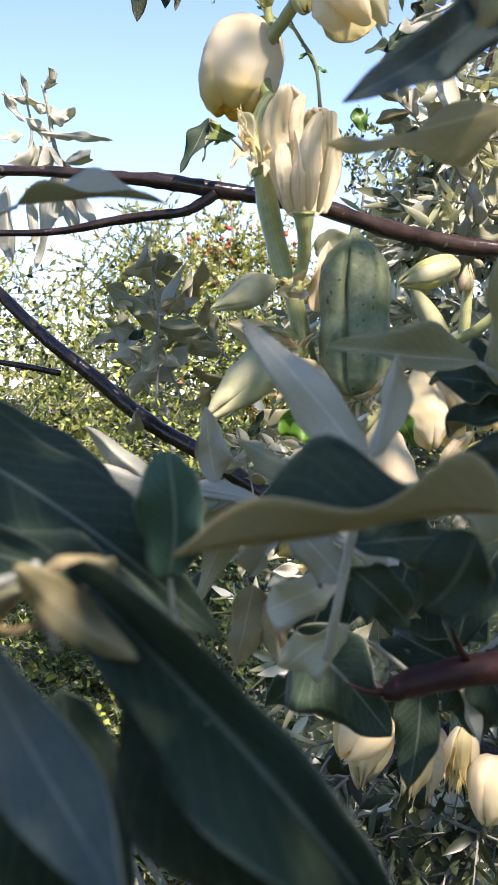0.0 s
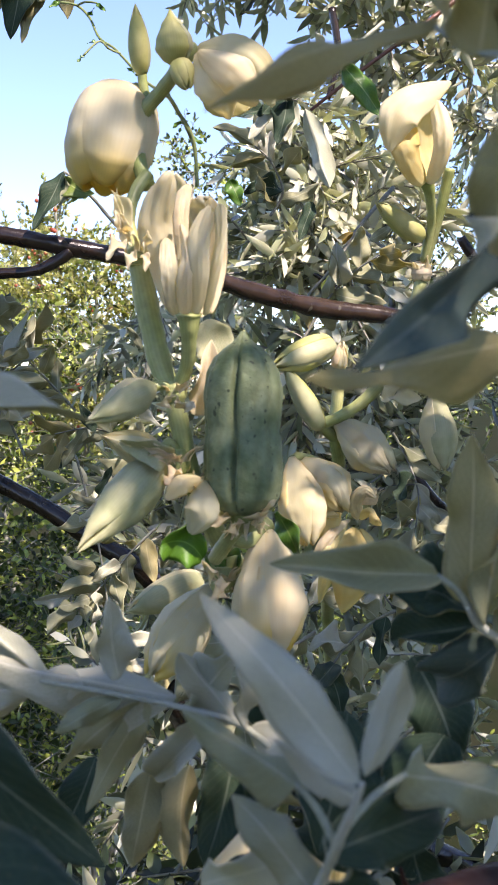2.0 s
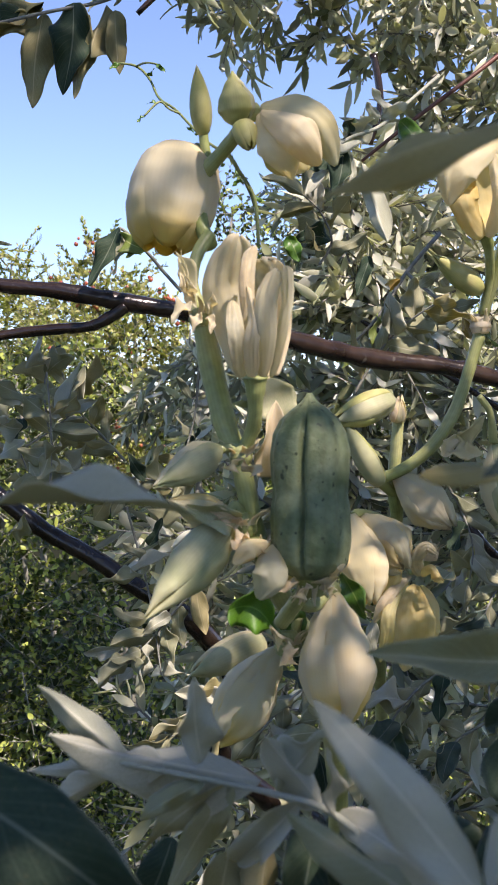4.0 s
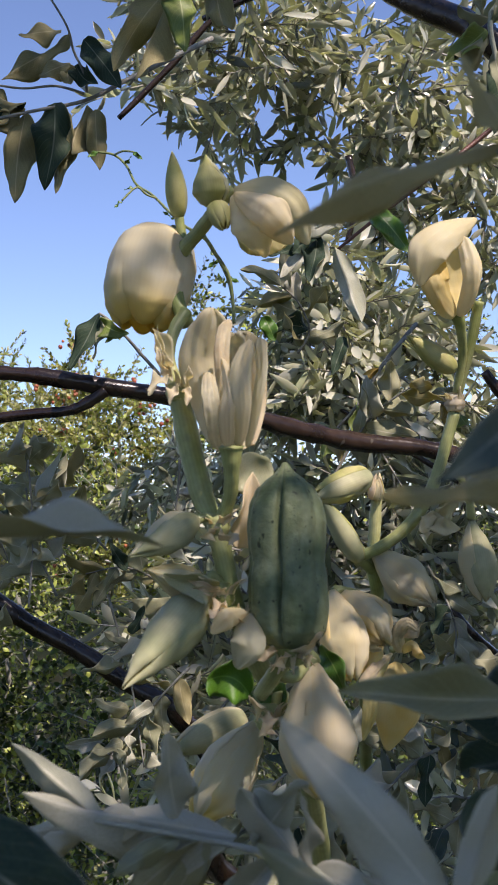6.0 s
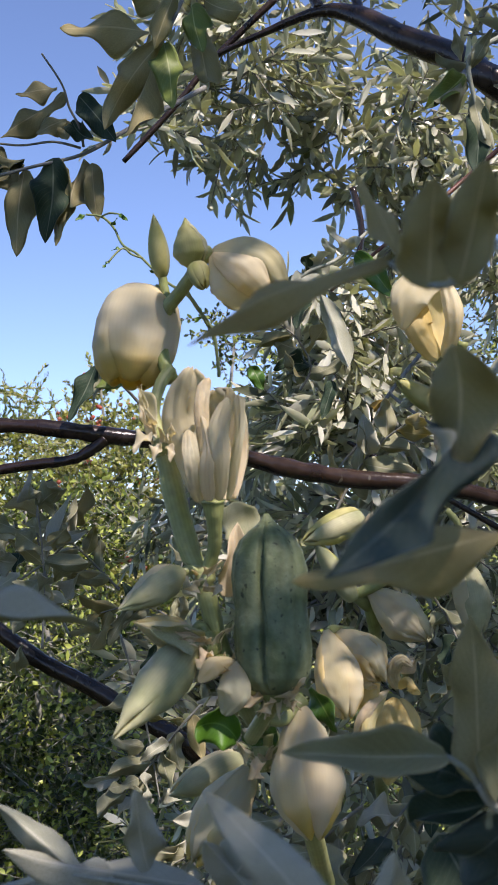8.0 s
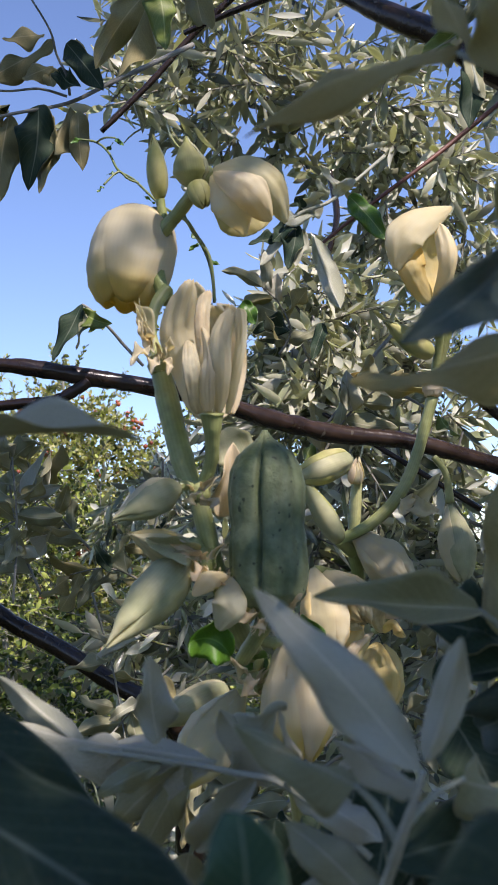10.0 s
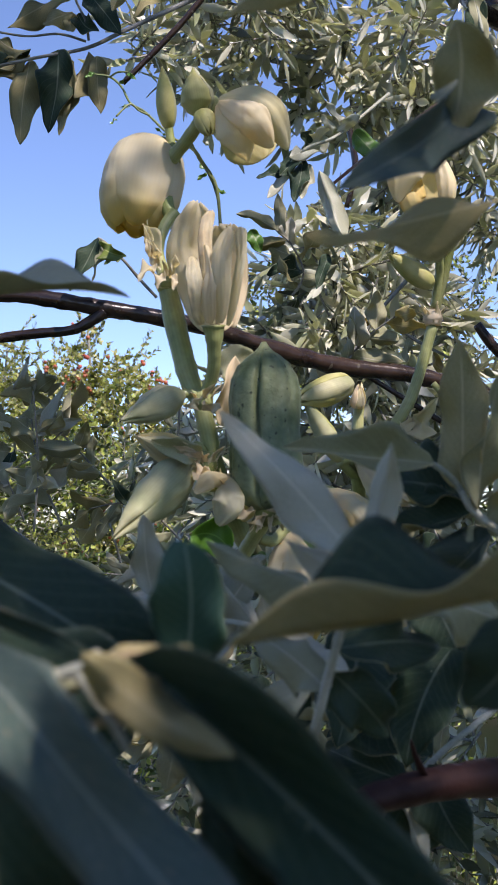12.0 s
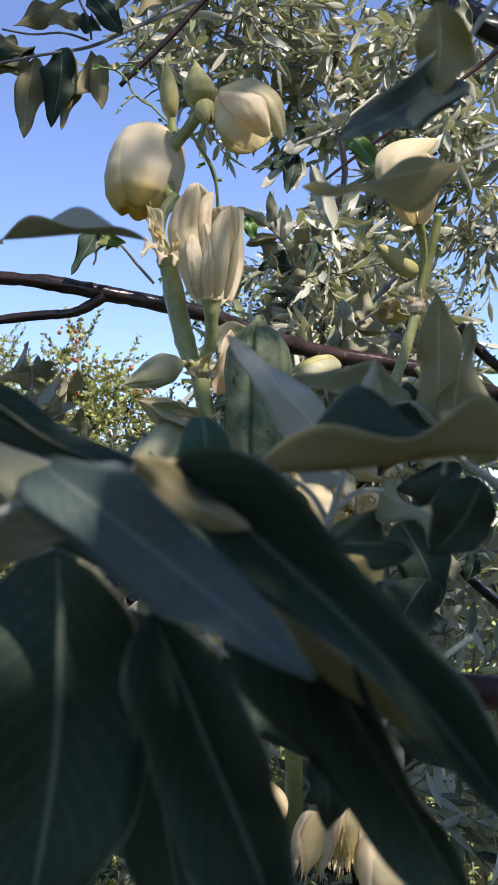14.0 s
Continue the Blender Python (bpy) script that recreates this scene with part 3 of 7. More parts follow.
def foliage(name, clumps, material, parent, length, width, per_twig, seed, droop=0.4, twig_len=0.14, label="", twig_mat=None, spread=55, lower=None):
    """Leaves on small twigs, filling clumps (centre, radii, twigs); one joined mesh of many leaves, and one of their twigs.
    With lower given, every leaf has an upper and a lower skin of two materials."""
    rnd = random.Random(seed)
    vs, fs, slots = [], [], []
    tv, tf = [], []
    for (cx, cy, cz), (rx, ry, rz), count in clumps:
        for _ in range(count):
            while True:
                q = Vector((rnd.uniform(-1, 1), rnd.uniform(-1, 1), rnd.uniform(-1, 1)))
                if q.length < 1:
                    break
            p = Vector((cx + q.x * rx, cy + q.y * ry, cz + q.z * rz))
            d = Vector((q.x + rnd.uniform(-0.8, 0.8), q.y + rnd.uniform(-0.8, 0.8), q.z * 0.5 + rnd.uniform(-0.7, 0.7) - droop * 0.4)).normalized()
            tl = twig_len * rnd.uniform(0.6, 1.3)
            p -= d * tl * 0.45
            t0 = len(tv)
            side = d.orthogonal().normalized()
            other = d.cross(side)
            rr = width * 0.09 + 0.0008
            for s in (0, 0.5, 1):
                c = p + d * tl * s + Vector((0, 0, -droop * 0.25 * tl * s * s))
                for a in (0, 2.1, 4.2):
                    tv.append(c + (side * math.cos(a) + other * math.sin(a)) * rr * (1.1 - 0.7 * s))
            for s in (0, 3):
                for a in range(3):
                    tf.append((t0 + s + a, t0 + s + (a + 1) % 3, t0 + s + 3 + (a + 1) % 3, t0 + s + 3 + a))
            an = rnd.uniform(0, 6.28)
            for k in range(per_twig):
                s = (k + 0.5) / per_twig
                an += 2.4
                c = p + d * tl * s + Vector((0, 0, -droop * 0.25 * tl * s * s))
                o = (side * math.cos(an) + other * math.sin(an))
                sp = radians(spread) * rnd.uniform(0.6, 1.2)
                y = (d * math.cos(sp) + o * math.sin(sp) + Vector((0, 0, -droop * rnd.uniform(0, 1)))).normalized()
                z = (o.cross(y) + Vector((rnd.uniform(-0.7, 0.7), rnd.uniform(-0.7, 0.7), rnd.uniform(-0.2, 0.9)))).cross(y).normalized()
                if lower and z.z < 0:
                    z = -z
                x = y.cross(z)
                ln, w = length * rnd.uniform(0.55, 1.15), width * rnd.uniform(0.7, 1.15)
                b = rnd.uniform(-0.25, 0.15)
                for skin in range(2 if lower else 1):
                    i0 = len(vs)
                    for u, hw, h in ((0, 0.04, 0), (0.25, 0.42, 0.35), (0.55, 0.5, 0.5), (0.8, 0.3, 0.32), (1.0, 0.03, 0)):
                        mid = c + y * ln * u + z * (b * ln * h - 0.0004 * skin)
                        vs.append(mid - x * w * hw + z * w * 0.12 * hw)
                        vs.append(mid - z * w * 0.08)
                        vs.append(mid + x * w * hw + z * w * 0.12 * hw)
                    for r in range(4):
                        for q2 in (0, 1):
                            v = i0 + r * 3 + q2
                            fs.append((v, v + 1, v + 4, v + 3))
                            slots.append(skin)
    made = []
    for nm, v, f, mt in ((name, vs, fs, material), ("twig", tv, tf, twig_mat or BARK_GREY)):
        me = bpy.data.meshes.new(nm)
        me.from_pydata([tuple(a) for a in v], [], f)
        me.materials.append(mt)
        if lower and nm == name:
            me.materials.append(lower)
            me.polygons.foreach_set("material_index", slots)
        me.shade_smooth()
        ob = new(nm, me)
        tagged(ob, label if nm == name else "", kind="stuff")
        under(ob, parent)
        made.append(ob)
    return made



# ---- ground ----
bm = bmesh.new()
bmesh.ops.create_grid(bm, x_segments=60, y_segments=60, size=1.0)
for v in bm.verts:
    r = max(abs(v.co.x), abs(v.co.y))
    k = 400 * r ** 3 + 3 * r
    v.co = Vector((v.co.x * k, v.co.y * k + 3, 0.06 * noise.noise(Vector((v.co.x * k * 0.7, v.co.y * k * 0.7, 0))) if k * r < 60 else 0))
ground = part("ground", bm, SOIL, None, "dark shaded soil and weeds under the bushes")
tagged(ground, category="ground", kind="structure")

# ---- flowering yucca stalk ----
yucca = thing("yucca_stalk", (0.0207, 0.4750, 1.4486), "tall green yucca flower stalk with cream flowers and pods", "yucca")
stem(yucca, [(0.0703, 1.2500, 0.6818), (0.0700, 0.9500, 1.1684), (0.0660, 0.7200, 1.3757), (0.0580, 0.6200, 1.4635), (0.0450, 0.5400, 1.5256), (0.0310, 0.5000, 1.5565), (0.0226, 0.4830, 1.5796), (0.0178, 0.4820, 1.6021), (0.0158, 0.4840, 1.6127)], [0.0111, 0.0070, 0.0056, 0.0050, 0.0043, 0.0042, 0.0040, 0.0038, 0.0036], STALK, "main_stalk", label="thick green main stalk")
stem(yucca, [(0.0157, 0.4840, 1.6116), (0.0109, 0.4880, 1.6233), (0.0060, 0.4940, 1.6450), (0.0023, 0.5000, 1.6650)], [0.0034, 0.0046, 0.0048, 0.0042], STALK, "upper_stalk")
stem(yucca, [(0.0019, 0.5000, 1.6661), (-0.0017, 0.5080, 1.6813), (0.0008, 0.5150, 1.6934), (0.0053, 0.5200, 1.7008)], [0.0033, 0.0025, 0.0027, 0.0030], STALK, "upper_stalk")
stem(yucca, [(0.0051, 0.5250, 1.6970), (0.0015, 0.5300, 1.7070), (0.0004, 0.5330, 1.7215), (0.0040, 0.5320, 1.7295), (0.0105, 0.5280, 1.7355), (0.0177, 0.5200, 1.7420)], [0.0033, 0.0033, 0.0033, 0.0033, 0.0030, 0.0030], STALK, "top_stalk")
stem(yucca, [(0.0166, 0.4840, 1.6116), (0.0214, 0.4780, 1.6233), (0.0224, 0.4720, 1.6337), (0.0225, 0.4700, 1.6415)], [0.0026, 0.0028, 0.0031, 0.0050], STALK, "pedicel")
knob(yucca, (0.0166, 0.4820, 1.6128), 0.0040, STALK, seed=1, scales=8)
knob(yucca, (0.0026, 0.4990, 1.6661), 0.0048, STALK, seed=2, scales=9, spread=1.2)
knob(yucca, (0.0170, 0.4780, 1.5866), 0.0046, STALK, seed=3, scales=12, spread=2.2)
knob(yucca, (0.0222, 0.4760, 1.5783), 0.0038, STALK, seed=8, scales=9, spread=1.8)
leaf(yucca, (-0.0015, 0.4900, 1.6696), (-0.0079, 0.5000, 1.6909), 0.0057, 25, "top", "fold", kind="slim", colour="thin")
leaf(yucca, (0.0001, 0.4880, 1.6705), (-0.0046, 0.4920, 1.6913), 0.0039, -25, "top", "twist", kind="slim", colour="thin")
leaf(yucca, (-0.0020, 0.4880, 1.6705), (-0.0084, 0.4800, 1.6619), 0.0055, 25, "top", "arch", colour="thin")
leaf(yucca, (-0.0007, 0.4880, 1.6705), (-0.0046, 0.4840, 1.6807), 0.0034, -25, "top", "arch", colour="thin")
pod(yucca, (0.0423, 0.4740, 1.5664), (0.0426, 0.4780, 1.6352), 0.0150, spin=-17)
stem(yucca, [(0.0305, 0.4900, 1.5472), (0.0368, 0.4820, 1.5572), (0.0418, 0.4760, 1.5648), (0.0424, 0.4750, 1.5675)], [0.0030, 0.0032, 0.0038, 0.0063], STALK, "pedicel")
knob(yucca, (0.0425, 0.4740, 1.5655), 0.0054, STALK, seed=5, scales=12, spread=1.1, up=(0.1, 0, -1))
leaf(yucca, (0.0007, 0.4880, 1.6684), (-0.0062, 0.4900, 1.6879), 0.0030, 0, "top", "twist", kind="slim", colour="thin")
leaf(yucca, (-0.0025, 0.4900, 1.6718), (-0.0033, 0.4800, 1.6802), 0.0034, 40, "top", "arch", colour="thin")
leaf(yucca, (0.0051, 0.4850, 1.6659), (0.0069, 0.4800, 1.6739), 0.0034, 40, "top", "arch", colour="thin")
leaf(yucca, (0.0020, 0.4820, 1.6657), (-0.0004, 0.4780, 1.6587), 0.0042, 20, "top", "arch", colour="thin")
leaf(yucca, (0.0052, 0.4820, 1.6646), (0.0063, 0.4780, 1.6580), 0.0038, -20, "top", "arch", colour="thin")
leaf(yucca, (0.0171, 0.4700, 1.5894), (0.0072, 0.4620, 1.5974), 0.0027, -60, "top", "twist", kind="slim", colour="dry")
leaf(yucca, (0.0171, 0.4700, 1.5884), (0.0041, 0.4620, 1.5933), 0.0035, -23, "top", "arch", kind="slim", colour="dry")
leaf(yucca, (0.0150, 0.4700, 1.5874), (0.0065, 0.4620, 1.5903), 0.0043, 14, "top", "fold", kind="slim", colour="dry")
leaf(yucca, (0.0181, 0.4700, 1.5842), (0.0130, 0.4620, 1.5790), 0.0051, 51, "top", "twist", kind="slim", colour="dry")
leaf(yucca, (0.0201, 0.4700, 1.5821), (0.0160, 0.4620, 1.5759), 0.0027, -32, "top", "arch", kind="slim", colour="dry")
leaf(yucca, (0.0222, 0.4700, 1.5790), (0.0302, 0.4620, 1.5737), 0.0035, 5, "top", "fold", kind="slim", colour="dry")
leaf(yucca, (0.0174, 0.4700, 1.6111), (0.0245, 0.4620, 1.6073), 0.0043, 42, "top", "twist", kind="slim", colour="dry")
leaf(yucca, (0.0153, 0.4700, 1.6111), (0.0108, 0.4620, 1.6085), 0.0051, -41, "top", "arch", kind="slim", colour="dry")
leaf(yucca, (0.0184, 0.4700, 1.6132), (0.0236, 0.4620, 1.6174), 0.0027, -4, "top", "fold", kind="slim", colour="dry")
leaf(yucca, (0.0365, 0.4700, 1.5664), (0.0301, 0.4620, 1.5645), 0.0035, 33, "top", "twist", kind="slim", colour="dry")
leaf(yucca, (0.0396, 0.4700, 1.5653), (0.0342, 0.4620, 1.5614), 0.0043, -50, "top", "arch", kind="slim", colour="dry")
leaf(yucca, (0.0448, 0.4700, 1.5652), (0.0515, 0.4620, 1.5694), 0.0051, -13, "top", "fold", kind="slim", colour="dry")
leaf(yucca, (0.0469, 0.4700, 1.5663), (0.0536, 0.4620, 1.5734), 0.0027, 24, "top", "twist", kind="slim", colour="dry")
leaf(yucca, (0.0458, 0.4700, 1.5642), (0.0484, 0.4620, 1.5602), 0.0035, -59, "top", "arch", kind="slim", colour="dry")
leaf(yucca, (0.0311, 0.4700, 1.5446), (0.0259, 0.4620, 1.5513), 0.0043, -22, "top", "fold", kind="slim", colour="dry")
leaf(yucca, (0.0342, 0.4700, 1.5425), (0.0299, 0.4620, 1.5380), 0.0051, 15, "top", "twist", kind="slim", colour="dry")
leaf(yucca, (0.0321, 0.4700, 1.5404), (0.0359, 0.4620, 1.5369), 0.0027, 52, "top", "arch", kind="slim", colour="dry")
flower(yucca, (-0.0062, 0.5450, 1.7425), (-0.0150, 0.5370, 1.6970), 0.0183, GLOBE, petals=6, half=54, seed=11, materials=(CREAM_TIP,), spin=55, label='closed globe-shaped cream yucca flower', dent=0.05)
stem(yucca, [(0.0055, 0.5350, 1.7284), (0.0031, 0.5400, 1.7365), (-0.0011, 0.5430, 1.7401)], [0.0026, 0.0024, 0.0039], STALK, "pedicel")
withered = blossom(yucca, (0.0224, 0.4700, 1.6395), label='withered cream flower with torn papery petals')
petal(withered, [(0.0200, 0.4780, 1.6410), (0.0150, 0.4840, 1.6620), (0.0120, 0.4840, 1.6780), (0.0170, 0.4780, 1.6950)], (0.0104, 0.0165, 0.0194, 0.0148), seed=3, material=THIN, cup=1.1, crumple=0.16, fray=1.0, lobe=0.22)
petal(withered, [(0.0250, 0.4760, 1.6410), (0.0290, 0.4900, 1.6600), (0.0290, 0.4920, 1.6760), (0.0250, 0.4860, 1.6870)], (0.0095, 0.0172, 0.0190, 0.0148), seed=4, material=DRY, cup=1.0, crumple=0.2, fray=0.8, lobe=0.22)
petal(withered, [(0.0180, 0.4640, 1.6410), (0.0170, 0.4580, 1.6520), (0.0160, 0.4590, 1.6600), (0.0150, 0.4660, 1.6690)], (0.0070, 0.0082, 0.0073, 0.0045), seed=5, material=DRY, cup=0.8, crumple=0.24, turn=25, fray=0.6, lobe=0.22)
petal(withered, [(0.0250, 0.4620, 1.6410), (0.0260, 0.4560, 1.6560), (0.0270, 0.4580, 1.6690), (0.0310, 0.4630, 1.6800)], (0.0061, 0.0091, 0.0082, 0.0060), seed=6, material=THIN, cup=0.9, crumple=0.17, turn=-12, fray=0.8, lobe=0.22)
petal(withered, [(0.0280, 0.4680, 1.6410), (0.0320, 0.4640, 1.6580), (0.0340, 0.4660, 1.6690), (0.0340, 0.4720, 1.6820)], (0.0048, 0.0061, 0.0065, 0.0060), seed=7, material=THIN, cup=1.2, crumple=0.24, turn=-45, fray=0.6, lobe=0.22)
petal(withered, [(0.0210, 0.4620, 1.6410), (0.0210, 0.4570, 1.6530), (0.0220, 0.4590, 1.6620), (0.0200, 0.4670, 1.6740)], (0.0061, 0.0065, 0.0061, 0.0030), seed=8, material=THIN, cup=1.0, crumple=0.24, turn=-20, fray=0.7, lobe=0.22)
petal(withered, [(0.0220, 0.4740, 1.6420), (0.0220, 0.4700, 1.6610), (0.0210, 0.4700, 1.6770), (0.0230, 0.4740, 1.6900)], (0.0050, 0.0080, 0.0085, 0.0070), seed=9, material=DRY, cup=1.2, crumple=0.22, fray=0.9, lobe=0.2, turn=30)
petal(withered, [(0.0300, 0.4800, 1.6420), (0.0320, 0.4840, 1.6590), (0.0320, 0.4820, 1.6720), (0.0310, 0.4780, 1.6850)], (0.0050, 0.0090, 0.0095, 0.0060), seed=10, material=THIN, cup=1.2, crumple=0.22, fray=0.9, lobe=0.2, turn=-30)
drooping = blossom(yucca, (0.0255, 0.5160, 1.7519), label='drooping pale yellow yucca flower')
petal(drooping, [(0.0270, 0.5220, 1.7520), (0.0350, 0.5360, 1.7470), (0.0410, 0.5420, 1.7390), (0.0460, 0.5400, 1.7300)], (0.0077, 0.0241, 0.0274, 0.0186), seed=11, material=YELLOWISH, cup=1.0, crumple=0.11, fray=0.15)
petal(drooping, [(0.0260, 0.5140, 1.7480), (0.0310, 0.5030, 1.7370), (0.0350, 0.5030, 1.7290), (0.0390, 0.5120, 1.7210)], (0.0066, 0.0181, 0.0181, 0.0066), seed=12, material=CREAM, cup=1.2, crumple=0.13, turn=18, fray=0.15)
petal(drooping, [(0.0270, 0.5140, 1.7510), (0.0390, 0.5020, 1.7480), (0.0510, 0.5040, 1.7410), (0.0570, 0.5160, 1.7270)], (0.0066, 0.0164, 0.0208, 0.0093), seed=13, material=CREAM, cup=1.15, crumple=0.13, turn=-12, fray=0.15)
petal(drooping, [(0.0270, 0.5100, 1.7480), (0.0370, 0.4940, 1.7390), (0.0440, 0.4950, 1.7330), (0.0500, 0.5080, 1.7260)], (0.0066, 0.0181, 0.0197, 0.0099), seed=14, material=CREAM, cup=1.1, crumple=0.15, fray=0.15)
stem(yucca, [(0.0176, 0.5200, 1.7416), (0.0214, 0.5200, 1.7472), (0.0269, 0.5200, 1.7512)], [0.0028, 0.0028, 0.0035], STALK, "pedicel")
flower(yucca, (0.0177, 0.5180, 1.7446), (0.0157, 0.5150, 1.7654), 0.0074, SPIRE, petals=3, half=70, seed=14, materials=(BUDGREEN, PALEGREEN), label='small yellow-green flower bud', name='flower_bud', dent=0.08)
stem(yucca, [(0.0183, 0.5200, 1.7411), (0.0179, 0.5190, 1.7440), (0.0177, 0.5180, 1.7465)], [0.0025, 0.0025, 0.0032], STALK, "pedicel")
bloom(yucca, (0.0191, 0.5140, 1.7446), (0.0226, 0.5100, 1.7329), 0.0048, petals=6, half=46, belly=0.7, point=0.5, seed=15, materials=(BUDGREEN,), name='flower_bud')
bloom(yucca, (0.0029, 0.5350, 1.7441), (0.0011, 0.5300, 1.7722), 0.0045, petals=3, half=80, belly=0.75, point=0.8, seed=16, materials=(BUDGREEN, PALEGREEN), name='flower_bud', label='slim upright green bud')
stem(yucca, [(0.0051, 0.5350, 1.7324), (0.0036, 0.5350, 1.7394), (0.0029, 0.5350, 1.7448)], [0.0021, 0.0021, 0.0021], STALK, "pedicel")
flower(yucca, (0.0083, 0.4780, 1.6147), (-0.0144, 0.4550, 1.6027), 0.0066, SPIRE, petals=3, half=76, seed=17, materials=(PALEGREEN, CREAM), name='flower_bud', label='pointed pale green flower bud', dent=0.12)
flower(yucca, (0.0107, 0.4780, 1.5888), (-0.0104, 0.4620, 1.5980), 0.0064, SPIRE, petals=3, half=70, seed=18, materials=(CREAM, YELLOWISH), name='flower_bud', dent=0.16, ragged=0.1)
flower(yucca, (0.0114, 0.4750, 1.5869), (-0.0176, 0.4460, 1.5576), 0.0090, SPIRE, petals=3, half=76, seed=19, materials=(PALEGREEN, CREAM), name='flower_bud', label='hanging pointed cream flower bud', spin=40, dent=0.13)
leaf(yucca, (0.0151, 0.4700, 1.5894), (-0.0040, 0.4620, 1.5954), 0.0094, 0, "top", "fold", colour="cream")
stem(yucca, [(0.0170, 0.4780, 1.5897), (0.0139, 0.4780, 1.5940), (0.0102, 0.4760, 1.5889)], [0.0019, 0.0017, 0.0021], STALK, "pedicel")
stem(yucca, [(0.0166, 0.4820, 1.6106), (0.0131, 0.4800, 1.6154), (0.0079, 0.4780, 1.6145)], [0.0019, 0.0017, 0.0021], STALK, "pedicel")
wilted = blossom(yucca, (0.0222, 0.4700, 1.5800), label='wilted cream petals drooping from the joint')
petal(wilted, [(0.0270, 0.4720, 1.5800), (0.0230, 0.4640, 1.5800), (0.0190, 0.4600, 1.5790), (0.0130, 0.4620, 1.5740)], (0.0040, 0.0085, 0.0090, 0.0040), cup=1.1, crumple=0.16, seed=51, material=CREAM, fray=0.1)
petal(wilted, [(0.0280, 0.4700, 1.5800), (0.0270, 0.4610, 1.5750), (0.0260, 0.4580, 1.5690), (0.0220, 0.4620, 1.5610)], (0.0045, 0.0125, 0.0135, 0.0060), cup=1.1, crumple=0.16, seed=52, material=THIN, fray=0.2)
petal(wilted, [(0.0280, 0.4740, 1.5790), (0.0310, 0.4700, 1.5740), (0.0330, 0.4700, 1.5680), (0.0320, 0.4740, 1.5620)], (0.0045, 0.0100, 0.0110, 0.0050), cup=1.1, crumple=0.16, seed=53, material=YELLOWISH, fray=0.2)
leaf(yucca, (0.0236, 0.5000, 1.6032), (0.0315, 0.4950, 1.6318), 0.0121, 15, "top", "fold", colour="dry", label="dry papery bract")
leaf(yucca, (0.0368, 0.5300, 1.6226), (0.0265, 0.5300, 1.6415), 0.0176, 0, "top", "flat", kind="round", colour="cream")
flower(yucca, (0.0508, 0.5000, 1.5590), (0.0533, 0.4850, 1.5080), 0.0138, DROP, petals=6, half=52, seed=21, materials=(CREAM_TIP, CREAM), spin=35, label='hanging closed cream flower below the pod', dent=0.13)
stem(yucca, [(0.0381, 0.4880, 1.5551), (0.0436, 0.4900, 1.5536), (0.0479, 0.4960, 1.5570), (0.0508, 0.5000, 1.5594)], [0.0024, 0.0024, 0.0026, 0.0044], STALK, "pedicel")
flower(yucca, (0.0309, 0.5150, 1.5335), (0.0036, 0.5000, 1.4973), 0.0112, DROP, petals=5, half=56, seed=22, materials=(CREAM, CREAM_TIP, PALEGREEN), spin=30, label='hanging half-open cream flower', dent=0.16, ragged=0.1, ruffle=0.15)
bloom(yucca, (0.0242, 0.5500, 1.5291), (-0.0074, 0.5400, 1.5173), 0.0077, petals=3, half=75, belly=0.7, point=0.6, seed=23, materials=(PALEGREEN, CREAM), name='flower_bud')
stem(yucca, [(0.0377, 0.5080, 1.5462), (0.0365, 0.5100, 1.5390), (0.0343, 0.5140, 1.5337), (0.0305, 0.5160, 1.5331)], [0.0022, 0.0023, 0.0023, 0.0030], STALK, "pedicel")
knob(yucca, (0.0336, 0.5050, 1.5366), 0.0048, STALK, seed=6, scales=10, spread=2)
bloom(yucca, (0.0466, 0.5400, 1.4195), (0.0296, 0.5300, 1.3979), 0.0137, petals=5, half=52, belly=0.7, point=0.55, seed=24, materials=(CREAM, YELLOWISH), spin=30, crumple=0.15)
bloom(yucca, (0.0691, 0.5600, 1.4013), (0.0623, 0.5500, 1.3716), 0.0113, petals=6, half=40, belly=0.65, point=0.5, seed=25, ragged=0.6, cup=0.4, open_tip=0.8, materials=(YELLOWISH, DRY), crumple=0.4)
bloom(yucca, (0.0883, 0.5700, 1.4013), (0.0824, 0.5600, 1.3710), 0.0098, petals=6, half=30, belly=0.65, point=0.5, seed=26, ragged=0.7, cup=0.5, open_tip=1.0, materials=(YELLOWISH, CREAM), crumple=0.4, flare=0.4)
bloom(yucca, (0.1052, 0.5600, 1.3896), (0.0962, 0.5500, 1.3602), 0.0141, petals=6, half=48, belly=0.65, point=0.5, seed=27, materials=(CREAM, CREAM), crumple=0.2)
vine = thing("twining_vine", (0.0276, 0.5300, 1.5258), "thin green vine twining up the stalk", "vine")
leaf(vine, (0.0264, 0.4680, 1.5508), (0.0110, 0.4620, 1.5566), 0.0159, 0, "top", "cup", kind="round", colour="fresh", label="bright glossy rounded green leaf")
leaf(vine, (0.0264, 0.5100, 1.5448), (0.0411, 0.5100, 1.5469), 0.0113, 20, "top", "arch", kind="round", colour="green")
leaf(vine, (0.0567, 0.5200, 1.5624), (0.0646, 0.5200, 1.5414), 0.0097, 30, "top", "flat", colour="green")
leaf(vine, (0.0396, 0.6000, 1.7119), (0.0447, 0.6000, 1.6993), 0.0081, 0, "top", "flat", colour="green")
stem(vine, [(0.0307, 0.5000, 1.5410), (0.0275, 0.5050, 1.5468), (0.0220, 0.5100, 1.5574)], [0.0006, 0.0006, 0.0006], VINE, "vine_stem")
